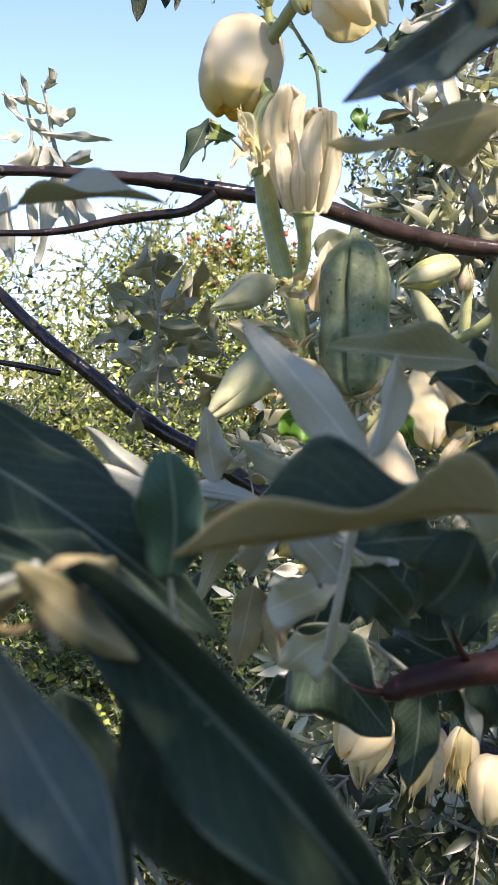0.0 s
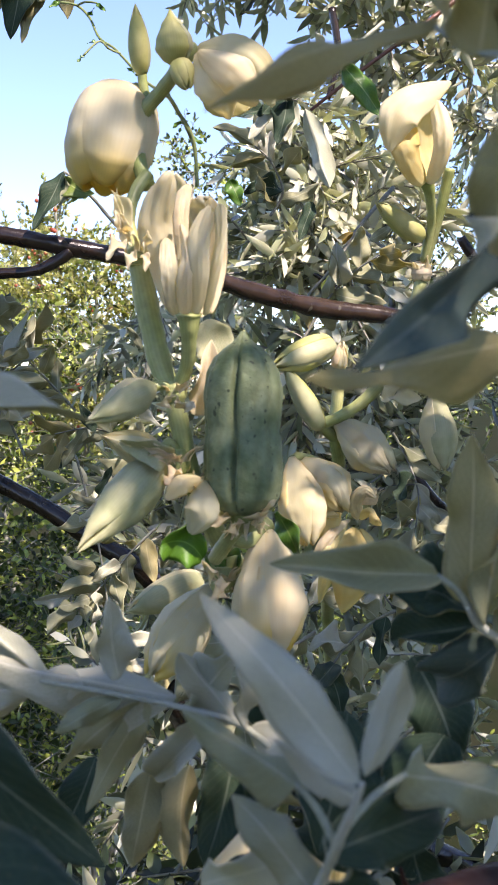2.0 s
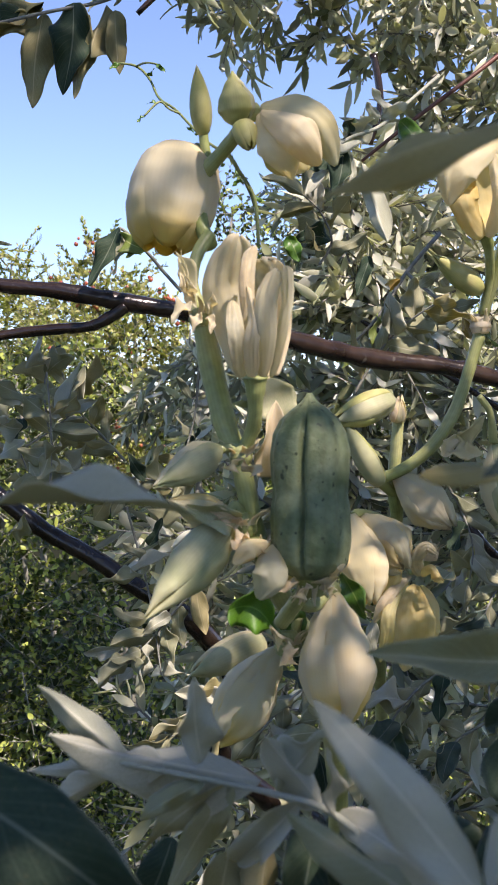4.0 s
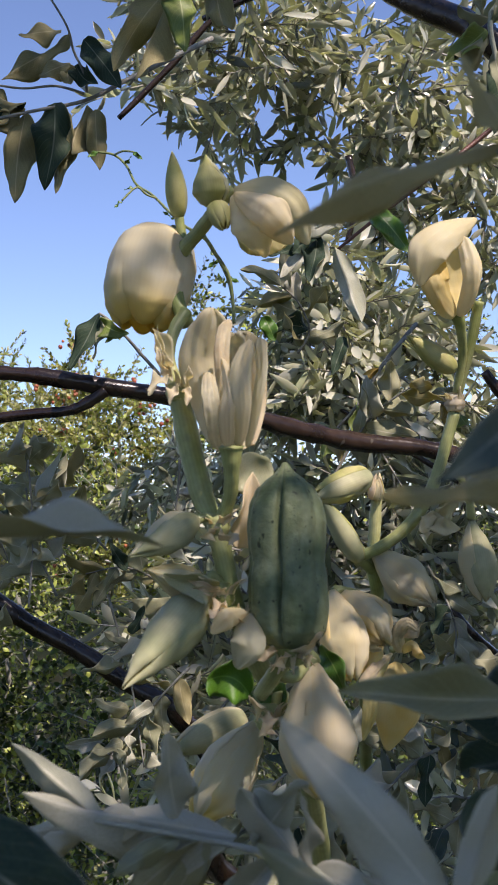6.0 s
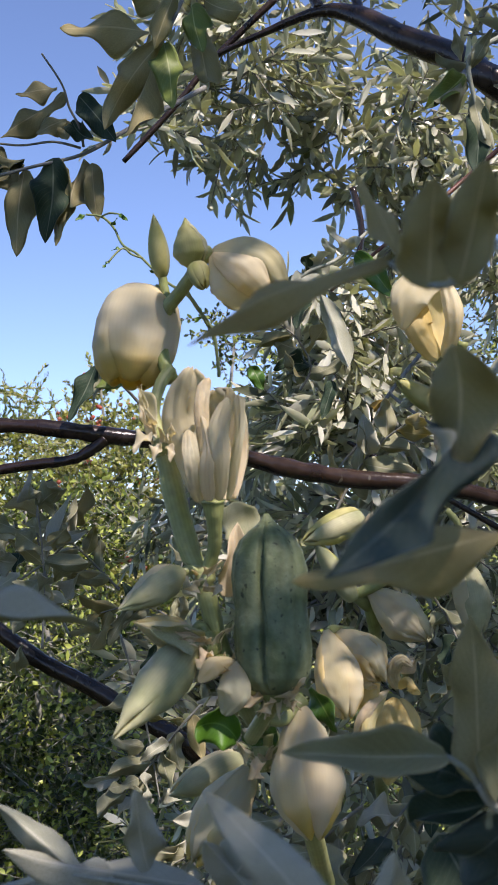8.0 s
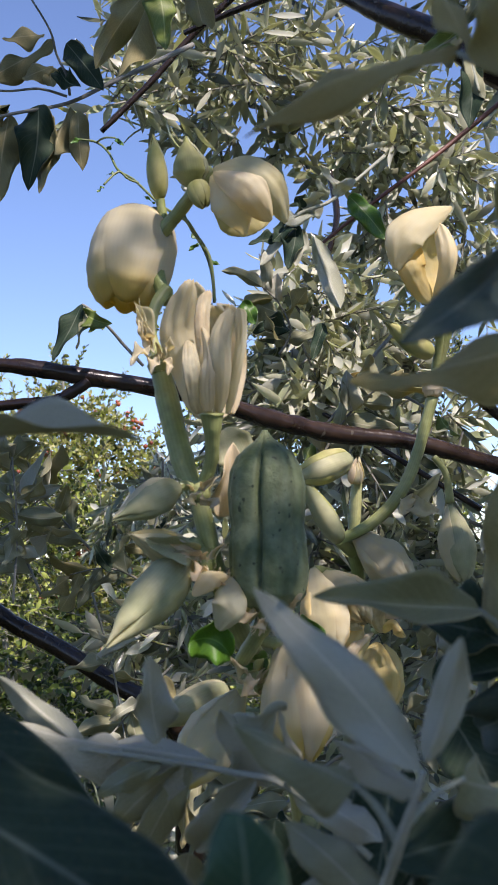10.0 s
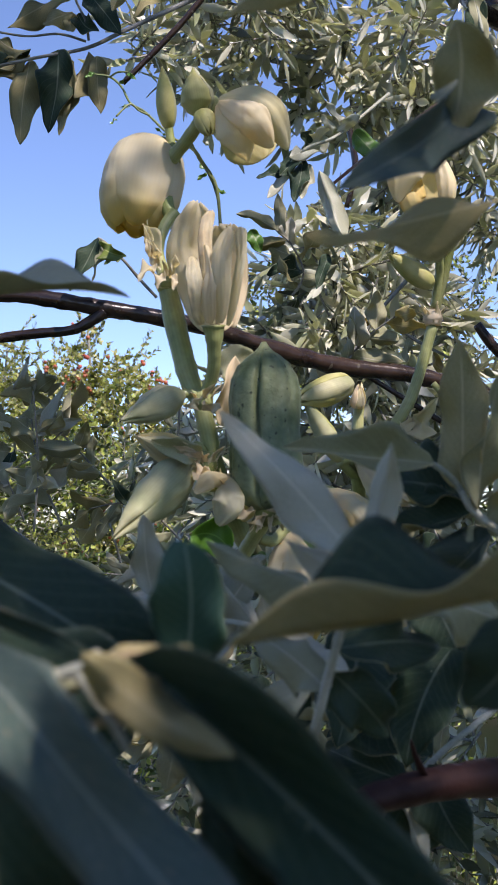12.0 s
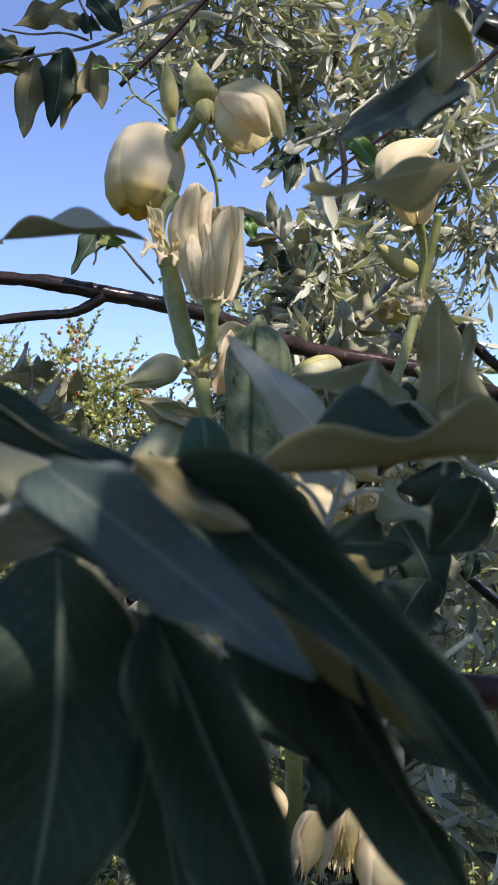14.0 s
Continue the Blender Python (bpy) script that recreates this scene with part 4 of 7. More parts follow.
stem(vine, [(0.0251, 0.5450, 1.6997), (0.0249, 0.5450, 1.7092), (0.0234, 0.5450, 1.7212), (0.0179, 0.5450, 1.7308), (0.0139, 0.5450, 1.7375), (0.0095, 0.5500, 1.7416), (0.0033, 0.5550, 1.7471), (-0.0034, 0.5600, 1.7549)], [0.0008, 0.0008, 0.0008, 0.0009, 0.0009, 0.0008, 0.0006, 0.0006], VINE, "vine_stem")
stem(vine, [(0.0256, 0.5500, 1.7016), (0.0238, 0.5530, 1.7178), (0.0203, 0.5430, 1.7256), (0.0155, 0.5530, 1.7361), (0.0121, 0.5430, 1.7423)], [0.0005, 0.0006, 0.0006, 0.0006, 0.0005], VINE, "vine_stem")
stem(vine, [(-0.0034, 0.5600, 1.7549), (-0.0106, 0.5650, 1.7637), (-0.0179, 0.5700, 1.7700), (-0.0225, 0.5750, 1.7802), (-0.0287, 0.5800, 1.7873), (-0.0363, 0.5800, 1.7889)], [0.0006, 0.0006, 0.0006, 0.0006, 0.0006, 0.0005], VINE, "tendril")
stem(vine, [(-0.0080, 0.5630, 1.7611), (-0.0127, 0.5600, 1.7624), (-0.0170, 0.5580, 1.7651), (-0.0234, 0.5550, 1.7583)], [0.0005, 0.0005, 0.0005, 0.0005], VINE, "tendril")
stem(vine, [(-0.0287, 0.5800, 1.7873), (-0.0237, 0.5700, 1.7858), (-0.0183, 0.5650, 1.7837)], [0.0005, 0.0005, 0.0004], VINE, "tendril")
leaf(vine, (-0.0353, 0.5700, 1.7859), (-0.0399, 0.5680, 1.7826), 0.0023, 0, "top", "flat", colour="green")
leaf(vine, (-0.0187, 0.5700, 1.7852), (-0.0146, 0.5680, 1.7810), 0.0023, 20, "top", "flat", colour="green")
leaf(vine, (-0.0248, 0.5700, 1.7621), (-0.0279, 0.5680, 1.7589), 0.0023, 40, "top", "flat", colour="green")
leaf(vine, (-0.0179, 0.5700, 1.7683), (-0.0234, 0.5680, 1.7669), 0.0023, 60, "top", "flat", colour="green")
leaf(vine, (-0.0233, 0.5700, 1.7793), (-0.0198, 0.5680, 1.7831), 0.0023, 80, "top", "flat", colour="green")
leaf(vine, (-0.0010, 0.5700, 1.7531), (-0.0065, 0.5680, 1.7563), 0.0023, 100, "top", "flat", colour="green")
leaf(vine, (0.0153, 0.5700, 1.7397), (0.0192, 0.5680, 1.7330), 0.0023, 120, "top", "flat", colour="green")
leaf(vine, (0.0190, 0.5700, 1.7334), (0.0141, 0.5680, 1.7295), 0.0023, 140, "top", "flat", colour="green")
leaf(vine, (0.0227, 0.5700, 1.7259), (0.0283, 0.5680, 1.7227), 0.0023, 160, "top", "flat", colour="green")
yucca_right = thing("yucca_stalk", (0.0986, 0.6600, 1.3708), "green yucca stalk with yellowed wilting flowers beside the main one", "yucca")
stem(yucca_right, [(0.1708, 1.3000, 1.0675), (0.1280, 1.0500, 1.3639), (0.1080, 0.8500, 1.4938), (0.1003, 0.7200, 1.5459), (0.0976, 0.6700, 1.5714), (0.0947, 0.6600, 1.5877), (0.0966, 0.6600, 1.6086), (0.0986, 0.6600, 1.6279)], [0.0071, 0.0055, 0.0045, 0.0037, 0.0035, 0.0033, 0.0033, 0.0030], STALK, "main_stalk")
stem(yucca_right, [(0.0865, 0.6500, 1.5929), (0.0989, 0.6500, 1.5977), (0.1139, 0.6520, 1.6087), (0.1247, 0.6540, 1.6232), (0.1323, 0.6550, 1.6409), (0.1407, 0.6550, 1.6673)], [0.0029, 0.0032, 0.0034, 0.0034, 0.0032, 0.0032], STALK, "upper_stalk")
stem(yucca_right, [(0.0947, 0.6600, 1.5848), (0.0891, 0.6550, 1.5896), (0.0859, 0.6500, 1.5926)], [0.0030, 0.0029, 0.0032], STALK, "upper_stalk")
knob(yucca_right, (0.1410, 0.6550, 1.6725), 0.0050, DRY, seed=9, scales=9, spread=1.2)
stem(yucca_right, [(0.1413, 0.6550, 1.6731), (0.1463, 0.6500, 1.6902), (0.1500, 0.6450, 1.7069), (0.1530, 0.6400, 1.7233)], [0.0027, 0.0027, 0.0029, 0.0029], STALK, "upper_stalk")
stem(yucca_right, [(0.1414, 0.6520, 1.6773), (0.1441, 0.6450, 1.6954), (0.1419, 0.6350, 1.7085), (0.1389, 0.6300, 1.7157)], [0.0022, 0.0024, 0.0026, 0.0040], STALK, "pedicel")
wilting = blossom(yucca_right, (0.1389, 0.6300, 1.7140), label='wilting cream and yellow flower with a draped petal')
petal(wilting, [(0.1390, 0.6340, 1.7150), (0.1410, 0.6500, 1.7320), (0.1390, 0.6500, 1.7470), (0.1440, 0.6420, 1.7600)], (0.0105, 0.0224, 0.0290, 0.0158), seed=21, material=YELLOWISH, cup=1.1, crumple=0.13, fray=0.15)
petal(wilting, [(0.1370, 0.6240, 1.7130), (0.1300, 0.6160, 1.7220), (0.1270, 0.6120, 1.7310), (0.1290, 0.6180, 1.7450)], (0.0092, 0.0152, 0.0185, 0.0145), seed=22, material=PETAL_GOLD, cup=1.1, crumple=0.15, turn=10, fray=0.15)
petal(wilting, [(0.1390, 0.6240, 1.7130), (0.1430, 0.6160, 1.7250), (0.1440, 0.6140, 1.7370), (0.1420, 0.6200, 1.7530)], (0.0079, 0.0112, 0.0132, 0.0092), seed=23, material=CREAM, cup=1.2, crumple=0.15, turn=-20, fray=0.15)
petal(wilting, [(0.1520, 0.6320, 1.7650), (0.1340, 0.6120, 1.7540), (0.1220, 0.6060, 1.7430), (0.1180, 0.6120, 1.7270)], (0.0059, 0.0198, 0.0218, 0.0073), seed=24, material=CREAM, cup=1.0, crumple=0.11, fray=0.15)
bloom(yucca_right, (0.1400, 0.6450, 1.6883), (0.1150, 0.6400, 1.7066), 0.0061, petals=3, half=85, belly=0.7, point=0.7, seed=32, materials=(BUDGREEN, PALEGREEN), name='flower_bud', label='slim pale green bud')
flower(yucca_right, (0.0942, 0.6550, 1.5955), (0.1234, 0.6400, 1.5670), 0.0105, DROP, petals=5, half=56, seed=33, materials=(THIN, CREAM, DRY), name='flower_bud', dent=0.2, ragged=0.12, ruffle=0.15, label='drooping cream flower bud')
flower(yucca_right, (0.1480, 0.6600, 1.6095), (0.1510, 0.6500, 1.5675), 0.0098, DROP, petals=5, half=58, seed=34, materials=(PALEGREEN, CREAM), name='flower_bud', label='hanging pale green bud', dent=0.12)
stem(yucca_right, [(0.1397, 0.6550, 1.6349), (0.1459, 0.6570, 1.6260), (0.1480, 0.6600, 1.6104)], [0.0018, 0.0018, 0.0025], STALK, "pedicel")
bloom(yucca_right, (0.0839, 0.6200, 1.5918), (0.0656, 0.6150, 1.6227), 0.0055, petals=3, half=80, belly=0.7, point=0.6, seed=35, crumple=0.3, materials=(PALEGREEN, BUDGREEN), name='flower_bud', label='pale green bud pointing up')
bloom(yucca_right, (0.0904, 0.6300, 1.6337), (0.0598, 0.6100, 1.6228), 0.0075, petals=4, half=62, belly=0.65, point=0.6, seed=36, crumple=0.5, materials=(PALEGREEN, BUDGREEN), name='flower_bud')
bloom(yucca_right, (0.0967, 0.6550, 1.6221), (0.0983, 0.6530, 1.6353), 0.0044, petals=6, half=40, belly=0.6, point=0.5, seed=37, ragged=0.4, materials=(CREAM, DRY), name='flower_bud')
flower(yucca_right, (0.0681, 0.6000, 1.5790), (0.0750, 0.5850, 1.5378), 0.0112, DROP, petals=5, half=54, seed=38, materials=(CREAM, YELLOWISH), spin=10, label='hanging cream flower behind the pod', dent=0.14)
flower(yucca_right, (0.0716, 0.6250, 1.5771), (0.0945, 0.6100, 1.5504), 0.0125, DROP, petals=5, half=55, seed=39, ragged=0.14, materials=(YELLOWISH, CREAM, DRY), spin=30, label='yellowed wilting flower', dent=0.2, ruffle=0.2)
shrivelled = blossom(yucca_right, (0.1082, 0.6450, 1.5564), label='shrivelled yellow flower hanging open')
petal(shrivelled, [(0.1030, 0.6400, 1.5390), (0.1000, 0.6220, 1.5290), (0.0990, 0.6200, 1.5140), (0.0950, 0.6280, 1.4970)], (0.0077, 0.0237, 0.0263, 0.0115), seed=31, material=PETAL_GOLD, cup=1.1, crumple=0.19, fray=0.15)
petal(shrivelled, [(0.1070, 0.6500, 1.5370), (0.1090, 0.6440, 1.5270), (0.1100, 0.6440, 1.5150), (0.1100, 0.6480, 1.5040)], (0.0064, 0.0167, 0.0167, 0.0077), seed=32, material=YELLOWISH, cup=1.1, crumple=0.19, fray=0.15)
petal(shrivelled, [(0.0990, 0.6260, 1.5450), (0.0900, 0.6140, 1.5410), (0.0840, 0.6120, 1.5340), (0.0790, 0.6160, 1.5240)], (0.0038, 0.0071, 0.0077, 0.0032), seed=33, material=DRY, cup=1.4, crumple=0.28, fray=0.4)
petal(shrivelled, [(0.0970, 0.6240, 1.5430), (0.0870, 0.6120, 1.5320), (0.0850, 0.6120, 1.5180), (0.0820, 0.6180, 1.5040)], (0.0045, 0.0077, 0.0077, 0.0026), seed=34, material=YELLOWISH, cup=1.4, crumple=0.30, fray=0.4)
curled = blossom(yucca_right, (0.0975, 0.6200, 1.5483), label='yellowed petals curling at the joint')
petal(curled, [(0.0950, 0.6320, 1.5580), (0.0880, 0.6180, 1.5510), (0.0850, 0.6160, 1.5420), (0.0850, 0.6220, 1.5350)], (0.0077, 0.0154, 0.0141, 0.0064), seed=35, material=PETAL_GOLD, cup=1.1, crumple=0.19, fray=0.15)
petal(curled, [(0.1040, 0.6280, 1.5450), (0.1010, 0.6180, 1.5540), (0.1050, 0.6140, 1.5610), (0.1110, 0.6180, 1.5570)], (0.0064, 0.0090, 0.0077, 0.0051), seed=36, material=DRY, cup=1.4, crumple=0.30, fray=0.3)
petal(curled, [(0.1040, 0.6260, 1.5450), (0.1070, 0.6160, 1.5490), (0.1100, 0.6120, 1.5460), (0.1140, 0.6180, 1.5430)], (0.0051, 0.0077, 0.0064, 0.0026), seed=37, material=YELLOWISH, cup=1.4, crumple=0.30, fray=0.4)
stem(yucca_right, [(0.1021, 0.6550, 1.5434), (0.1088, 0.6500, 1.5470), (0.1111, 0.6450, 1.5549), (0.1091, 0.6450, 1.5593)], [0.0020, 0.0019, 0.0022, 0.0024], STALK, "pedicel")
stem(yucca_right, [(0.0975, 0.6550, 1.5643), (0.0859, 0.6400, 1.5732), (0.0732, 0.6200, 1.5780), (0.0685, 0.6050, 1.5771)], [0.0023, 0.0022, 0.0021, 0.0025], STALK, "pedicel")
leaf(yucca_right, (0.1270, 0.6480, 1.6130), (0.1390, 0.6350, 1.6250), 0.0088, 10, "top", "fold", kind="slim", colour="thin")
leaf(yucca_right, (0.1270, 0.6460, 1.6120), (0.1350, 0.6320, 1.6050), 0.0100, 10, "top", "arch", kind="round", colour="thin")
leaf(yucca_right, (0.1270, 0.6480, 1.6140), (0.1180, 0.6360, 1.6030), 0.0076, 10, "top", "cup", kind="round", colour="thin")
leaf(yucca_right, (0.1290, 0.6500, 1.6150), (0.1320, 0.6380, 1.6040), 0.0065, 10, "top", "twist", kind="slim", colour="thin")
knob(yucca_right, (0.1111, 0.6450, 1.5549), 0.0044, DRY, seed=10, scales=8, spread=1.6)
bloom(yucca_right, (0.0415, 0.6200, 1.3921), (0.0350, 0.6100, 1.3584), 0.0135, petals=5, half=50, belly=0.65, point=0.5, seed=43, ragged=0.4, materials=(CREAM, YELLOWISH), crumple=0.3)
bloom(yucca_right, (0.0749, 0.6400, 1.3805), (0.0747, 0.6300, 1.3522), 0.0093, petals=6, half=36, belly=0.65, point=0.5, seed=44, ragged=0.5, cup=0.4, open_tip=0.8, materials=(YELLOWISH, DRY), crumple=0.3)
bloom(yucca_right, (0.1106, 0.6300, 1.3684), (0.1064, 0.6200, 1.3378), 0.0122, petals=6, half=48, belly=0.65, point=0.5, seed=45, materials=(CREAM,), crumple=0.2)
bloom(yucca_right, (0.0901, 0.6400, 1.3712), (0.0917, 0.6300, 1.3494), 0.0080, petals=5, half=30, belly=0.65, point=0.5, seed=46, ragged=0.7, cup=0.5, open_tip=1.0, materials=(YELLOWISH, CREAM), crumple=0.4, flare=0.4)
stem(yucca, [(0.0663, 1.2420, 0.7118), (0.0703, 1.2500, 0.6818), (0.0853, 1.2800, 0.3409), (0.1003, 1.3100, -0.0300)], [0.009, 0.010, 0.013, 0.017], STALK, "lower_stalk")
stem(yucca_right, [(0.1668, 1.2920, 1.0975), (0.1708, 1.3000, 1.0675), (0.1858, 1.3300, 0.5338), (0.2008, 1.3600, -0.0300)], [0.0076, 0.0084, 0.0109, 0.0143], STALK, "lower_stalk")

# ---- silverberry tree: trunk, branches, crown ----
tree = thing("silverberry_tree", (1.05, 1.25, 0.0), "silver-leaved tree with dark red-brown branches", "tree")
stem(tree, [(1.05, 1.25, -0.05), (1.03, 1.22, 0.5), (0.96, 1.18, 1.1), (0.93, 1.2, 1.7), (0.98, 1.35, 2.4), (0.9, 1.6, 3.2)], [0.085, 0.075, 0.068, 0.06, 0.05, 0.03], BARK, "trunk", 16, 0.06)
stem(tree, [(0.95, 1.18, 1.35), (0.6, 1.0, 1.5), (0.2811, 0.8400, 1.6146), (0.1884, 0.8000, 1.6443), (0.1432, 0.7850, 1.6555), (0.0970, 0.7700, 1.6606), (0.0512, 0.7450, 1.6701), (0.0138, 0.7250, 1.6814), (-0.0242, 0.7100, 1.6880), (-0.0532, 0.7030, 1.6927), (-0.0843, 0.7000, 1.6987), (-0.1117, 0.7000, 1.7018), (-0.1587, 0.7000, 1.7079), (-0.2450, 0.7200, 1.7160)], [0.0211, 0.0152, 0.0066, 0.0057, 0.0057, 0.0057, 0.0057, 0.0054, 0.0054, 0.0049, 0.0046, 0.0042, 0.0034, 0.0023], BARK, "branch", 14, 0.12)
stem(tree, [(-0.0494, 0.7020, 1.6895), (-0.0565, 0.7000, 1.6843), (-0.0686, 0.6980, 1.6786), (-0.0896, 0.6980, 1.6772), (-0.1121, 0.7000, 1.6754), (-0.1595, 0.7000, 1.6702), (-0.2484, 0.7100, 1.6765)], [0.0038, 0.0035, 0.0030, 0.0030, 0.0030, 0.0023, 0.0016], BARK, "branch", 12, 0.07)
stem(tree, [(-0.3651, 1.0000, 1.7319), (-0.3000, 0.9800, 1.6754), (-0.2451, 0.9650, 1.6232), (-0.1959, 0.9600, 1.5829), (-0.1497, 0.9570, 1.5441), (-0.1057, 0.9550, 1.5181), (-0.0659, 0.9500, 1.4919), (-0.0265, 0.9450, 1.4658), (0.0049, 0.9900, 1.4065), (0.0298, 1.0800, 1.2833), (0.55, 1.22, 0.98), (1.0, 1.2, 0.78)], [0.0030, 0.0045, 0.0055, 0.0060, 0.0068, 0.0070, 0.0072, 0.0075, 0.0090, 0.0110, 0.0160, 0.0220], BARK, "branch", 12, 0.07)
stem(tree, [(-0.4054, 0.9500, 1.6175), (-0.3249, 0.9500, 1.6064), (-0.2655, 0.9500, 1.5966), (-0.2247, 0.9570, 1.5874)], [0.0018, 0.0023, 0.0025, 0.0028], BARK, "branch", 10, 0.06)
stem(tree, [(0.0040, 1.2500, 2.1443), (0.0655, 1.2200, 2.1563), (0.1305, 1.2000, 2.1684), (0.1689, 1.1800, 2.1511), (0.2089, 1.1500, 2.1119), (0.2624, 1.1200, 2.0706), (0.3141, 1.1000, 2.0211), (0.7, 1.15, 1.8), (0.93, 1.2, 1.65)], [0.0030, 0.0035, 0.0060, 0.0110, 0.0125, 0.0135, 0.0150, 0.0200, 0.0300], BARK, "branch", 12, 0.06)
stem(tree, [(0.1307, 1.2000, 2.1715), (0.1162, 1.2200, 2.2190), (0.0964, 1.2500, 2.2930)], [0.0057, 0.0052, 0.0041], BARK, "branch", 10, 0.06)
stem(tree, [(0.1689, 1.1800, 2.1511), (0.1700, 1.2000, 2.1940), (0.1818, 1.2500, 2.2757)], [0.0056, 0.0051, 0.0041], BARK, "branch", 10, 0.06)
stem(tree, [(0.2436, 0.8500, 1.9088), (0.2027, 0.8400, 1.8749), (0.1714, 0.8300, 1.8499), (0.1289, 0.8200, 1.8180), (0.0965, 0.8200, 1.7933)], [0.0018, 0.0018, 0.0015, 0.0013, 0.0011], TWIG_RED, "branch", 8, 0.05)
stem(tree, [(0.2749, 1.2000, 1.7527), (0.2964, 1.2000, 1.7232), (0.3457, 1.2000, 1.6815)], [0.0051, 0.0056, 0.0056], BARK, "branch", 8, 0.06)
stem(tree, [(0.1848, 0.9500, 1.5440), (0.2067, 0.9500, 1.5151), (0.2678, 1.0000, 1.4663)], [0.0031, 0.0035, 0.0042], BARK, "branch", 8, 0.06)
stem(tree, [(0.1183, 1.1000, 1.7120), (0.1532, 1.1000, 1.6893), (0.1780, 1.1000, 1.6724), (0.2620, 1.1000, 1.6163)], [0.0021, 0.0026, 0.0026, 0.0031], BARK, "branch", 8, 0.06)
stem(tree, [(-0.0931, 1.3000, 2.0565), (-0.0358, 1.3000, 2.1119), (0.0157, 1.3000, 2.1679), (0.0930, 1.3000, 2.2365)], [0.0030, 0.0037, 0.0037, 0.0043], BARK, "branch", 8, 0.06)
stem(tree, [(0.1789, 1.5000, 2.0690), (0.1866, 1.5000, 2.0093), (0.1731, 1.5000, 1.9584)], [0.0050, 0.0043, 0.0035], BARK, "branch", 8, 0.06)
hanging_twig = thing("olive_twig", (-0.0708, 0.8200, 1.8985), "drooping grey twig with hanging dark green leaves", "twig", "leafy twigs")
stem(hanging_twig, [(0.0161, 0.9000, 1.9762), (-0.0246, 0.8700, 1.9446), (-0.0474, 0.8500, 1.9255), (-0.0728, 0.8300, 1.9052), (-0.1098, 0.8200, 1.8949), (-0.1646, 0.8100, 1.8795), (-0.2143, 0.8000, 1.8625)], [0.0021, 0.0018, 0.0016, 0.0013, 0.0012, 0.0011, 0.0009], BARK_GREY, "stem")
stem(hanging_twig, [(-0.0727, 0.8300, 1.9102), (-0.0913, 0.8260, 1.9147), (-0.1140, 0.8240, 1.9130), (-0.1361, 0.8200, 1.9155)], [0.0010, 0.0009, 0.0008, 0.0008], BARK_GREY, "stem")
stem(hanging_twig, [(-0.0708, 0.8300, 1.9110), (-0.0716, 0.8230, 1.9220), (-0.0779, 0.8200, 1.9364), (-0.0808, 0.8100, 1.9497), (-0.0921, 0.8000, 1.9684)], [0.0010, 0.0010, 0.0009, 0.0008, 0.0007], BARK_GREY, "stem")
leaf(hanging_twig, (-0.1125, 0.8250, 1.8966), (-0.1193, 0.8150, 1.8314), 0.0210, 0, "under", "flat", colour="duo")
leaf(hanging_twig, (-0.0922, 0.8250, 1.9020), (-0.1003, 0.8150, 1.8435), 0.0255, 0, "top", "flat", colour="duo")
leaf(hanging_twig, (-0.0838, 0.8250, 1.8960), (-0.0899, 0.8200, 1.8358), 0.0158, 15, "under", "flat", colour="duo")
leaf(hanging_twig, (-0.0704, 0.8250, 1.9007), (-0.0792, 0.8200, 1.8616), 0.0211, 10, "under", "fold", colour="duo")
leaf(hanging_twig, (-0.0647, 0.8250, 1.8974), (-0.0618, 0.8200, 1.8543), 0.0151, -15, "under", "flat", colour="duo")
leaf(hanging_twig, (-0.1221, 0.8250, 1.8988), (-0.1520, 0.8200, 1.8690), 0.0173, 35, "top", "cup", colour="duo")
leaf(hanging_twig, (-0.1125, 0.8250, 1.8986), (-0.1437, 0.8200, 1.9149), 0.0166, 35, "under", "arch", colour="duo")
leaf(hanging_twig, (-0.1410, 0.8250, 1.9167), (-0.1116, 0.8200, 1.8969), 0.0151, -35, "under", "fold", colour="duo")
leaf(hanging_twig, (-0.0715, 0.8250, 1.9460), (-0.0452, 0.8150, 1.9058), 0.0195, 0, "top", "flat", colour="duo")
leaf(hanging_twig, (-0.0813, 0.8250, 1.9307), (-0.1018, 0.8200, 1.9166), 0.0136, 10, "under", "flat", colour="duo")
leaf(hanging_twig, (-0.0833, 0.8250, 1.9288), (-0.0809, 0.8200, 1.9134), 0.0113, 10, "under", "flat", colour="duo")
leaf(hanging_twig, (-0.0775, 0.8250, 1.9287), (-0.0614, 0.8150, 1.9111), 0.0135, 0, "top", "cup", colour="duo")
leaf(hanging_twig, (-0.0810, 0.8250, 1.9501), (-0.1284, 0.8200, 1.9203), 0.0166, 15, "under", "arch", colour="duo")
leaf(hanging_twig, (-0.0867, 0.8250, 1.9541), (-0.1147, 0.8200, 1.9450), 0.0151, 20, "under", "flat", colour="duo")
leaf(hanging_twig, (-0.1164, 0.8250, 1.8948), (-0.1594, 0.8200, 1.8826), 0.0188, 20, "under", "flat", colour="duo")
top_twig = thing("olive_twig", (0.0061, 0.7200, 1.9621), "leafy grey-green twig hanging from above", "twig", "leafy twigs")
stem(top_twig, [(0.0363, 0.7600, 2.0418), (0.0204, 0.7400, 1.9935), (0.0075, 0.7200, 1.9548), (0.0006, 0.7100, 1.9361)], [0.0021, 0.0017, 0.0013, 0.0010], BARK_GREY, "stem")
leaf(top_twig, (-0.0017, 0.7150, 1.9314), (0.0026, 0.7000, 1.8828), 0.0177, 10, "top", "flat", colour="yellow")
leaf(top_twig, (-0.0100, 0.7150, 1.9407), (-0.0628, 0.7000, 1.9400), 0.0236, 20, "under", "flat", colour="pale")
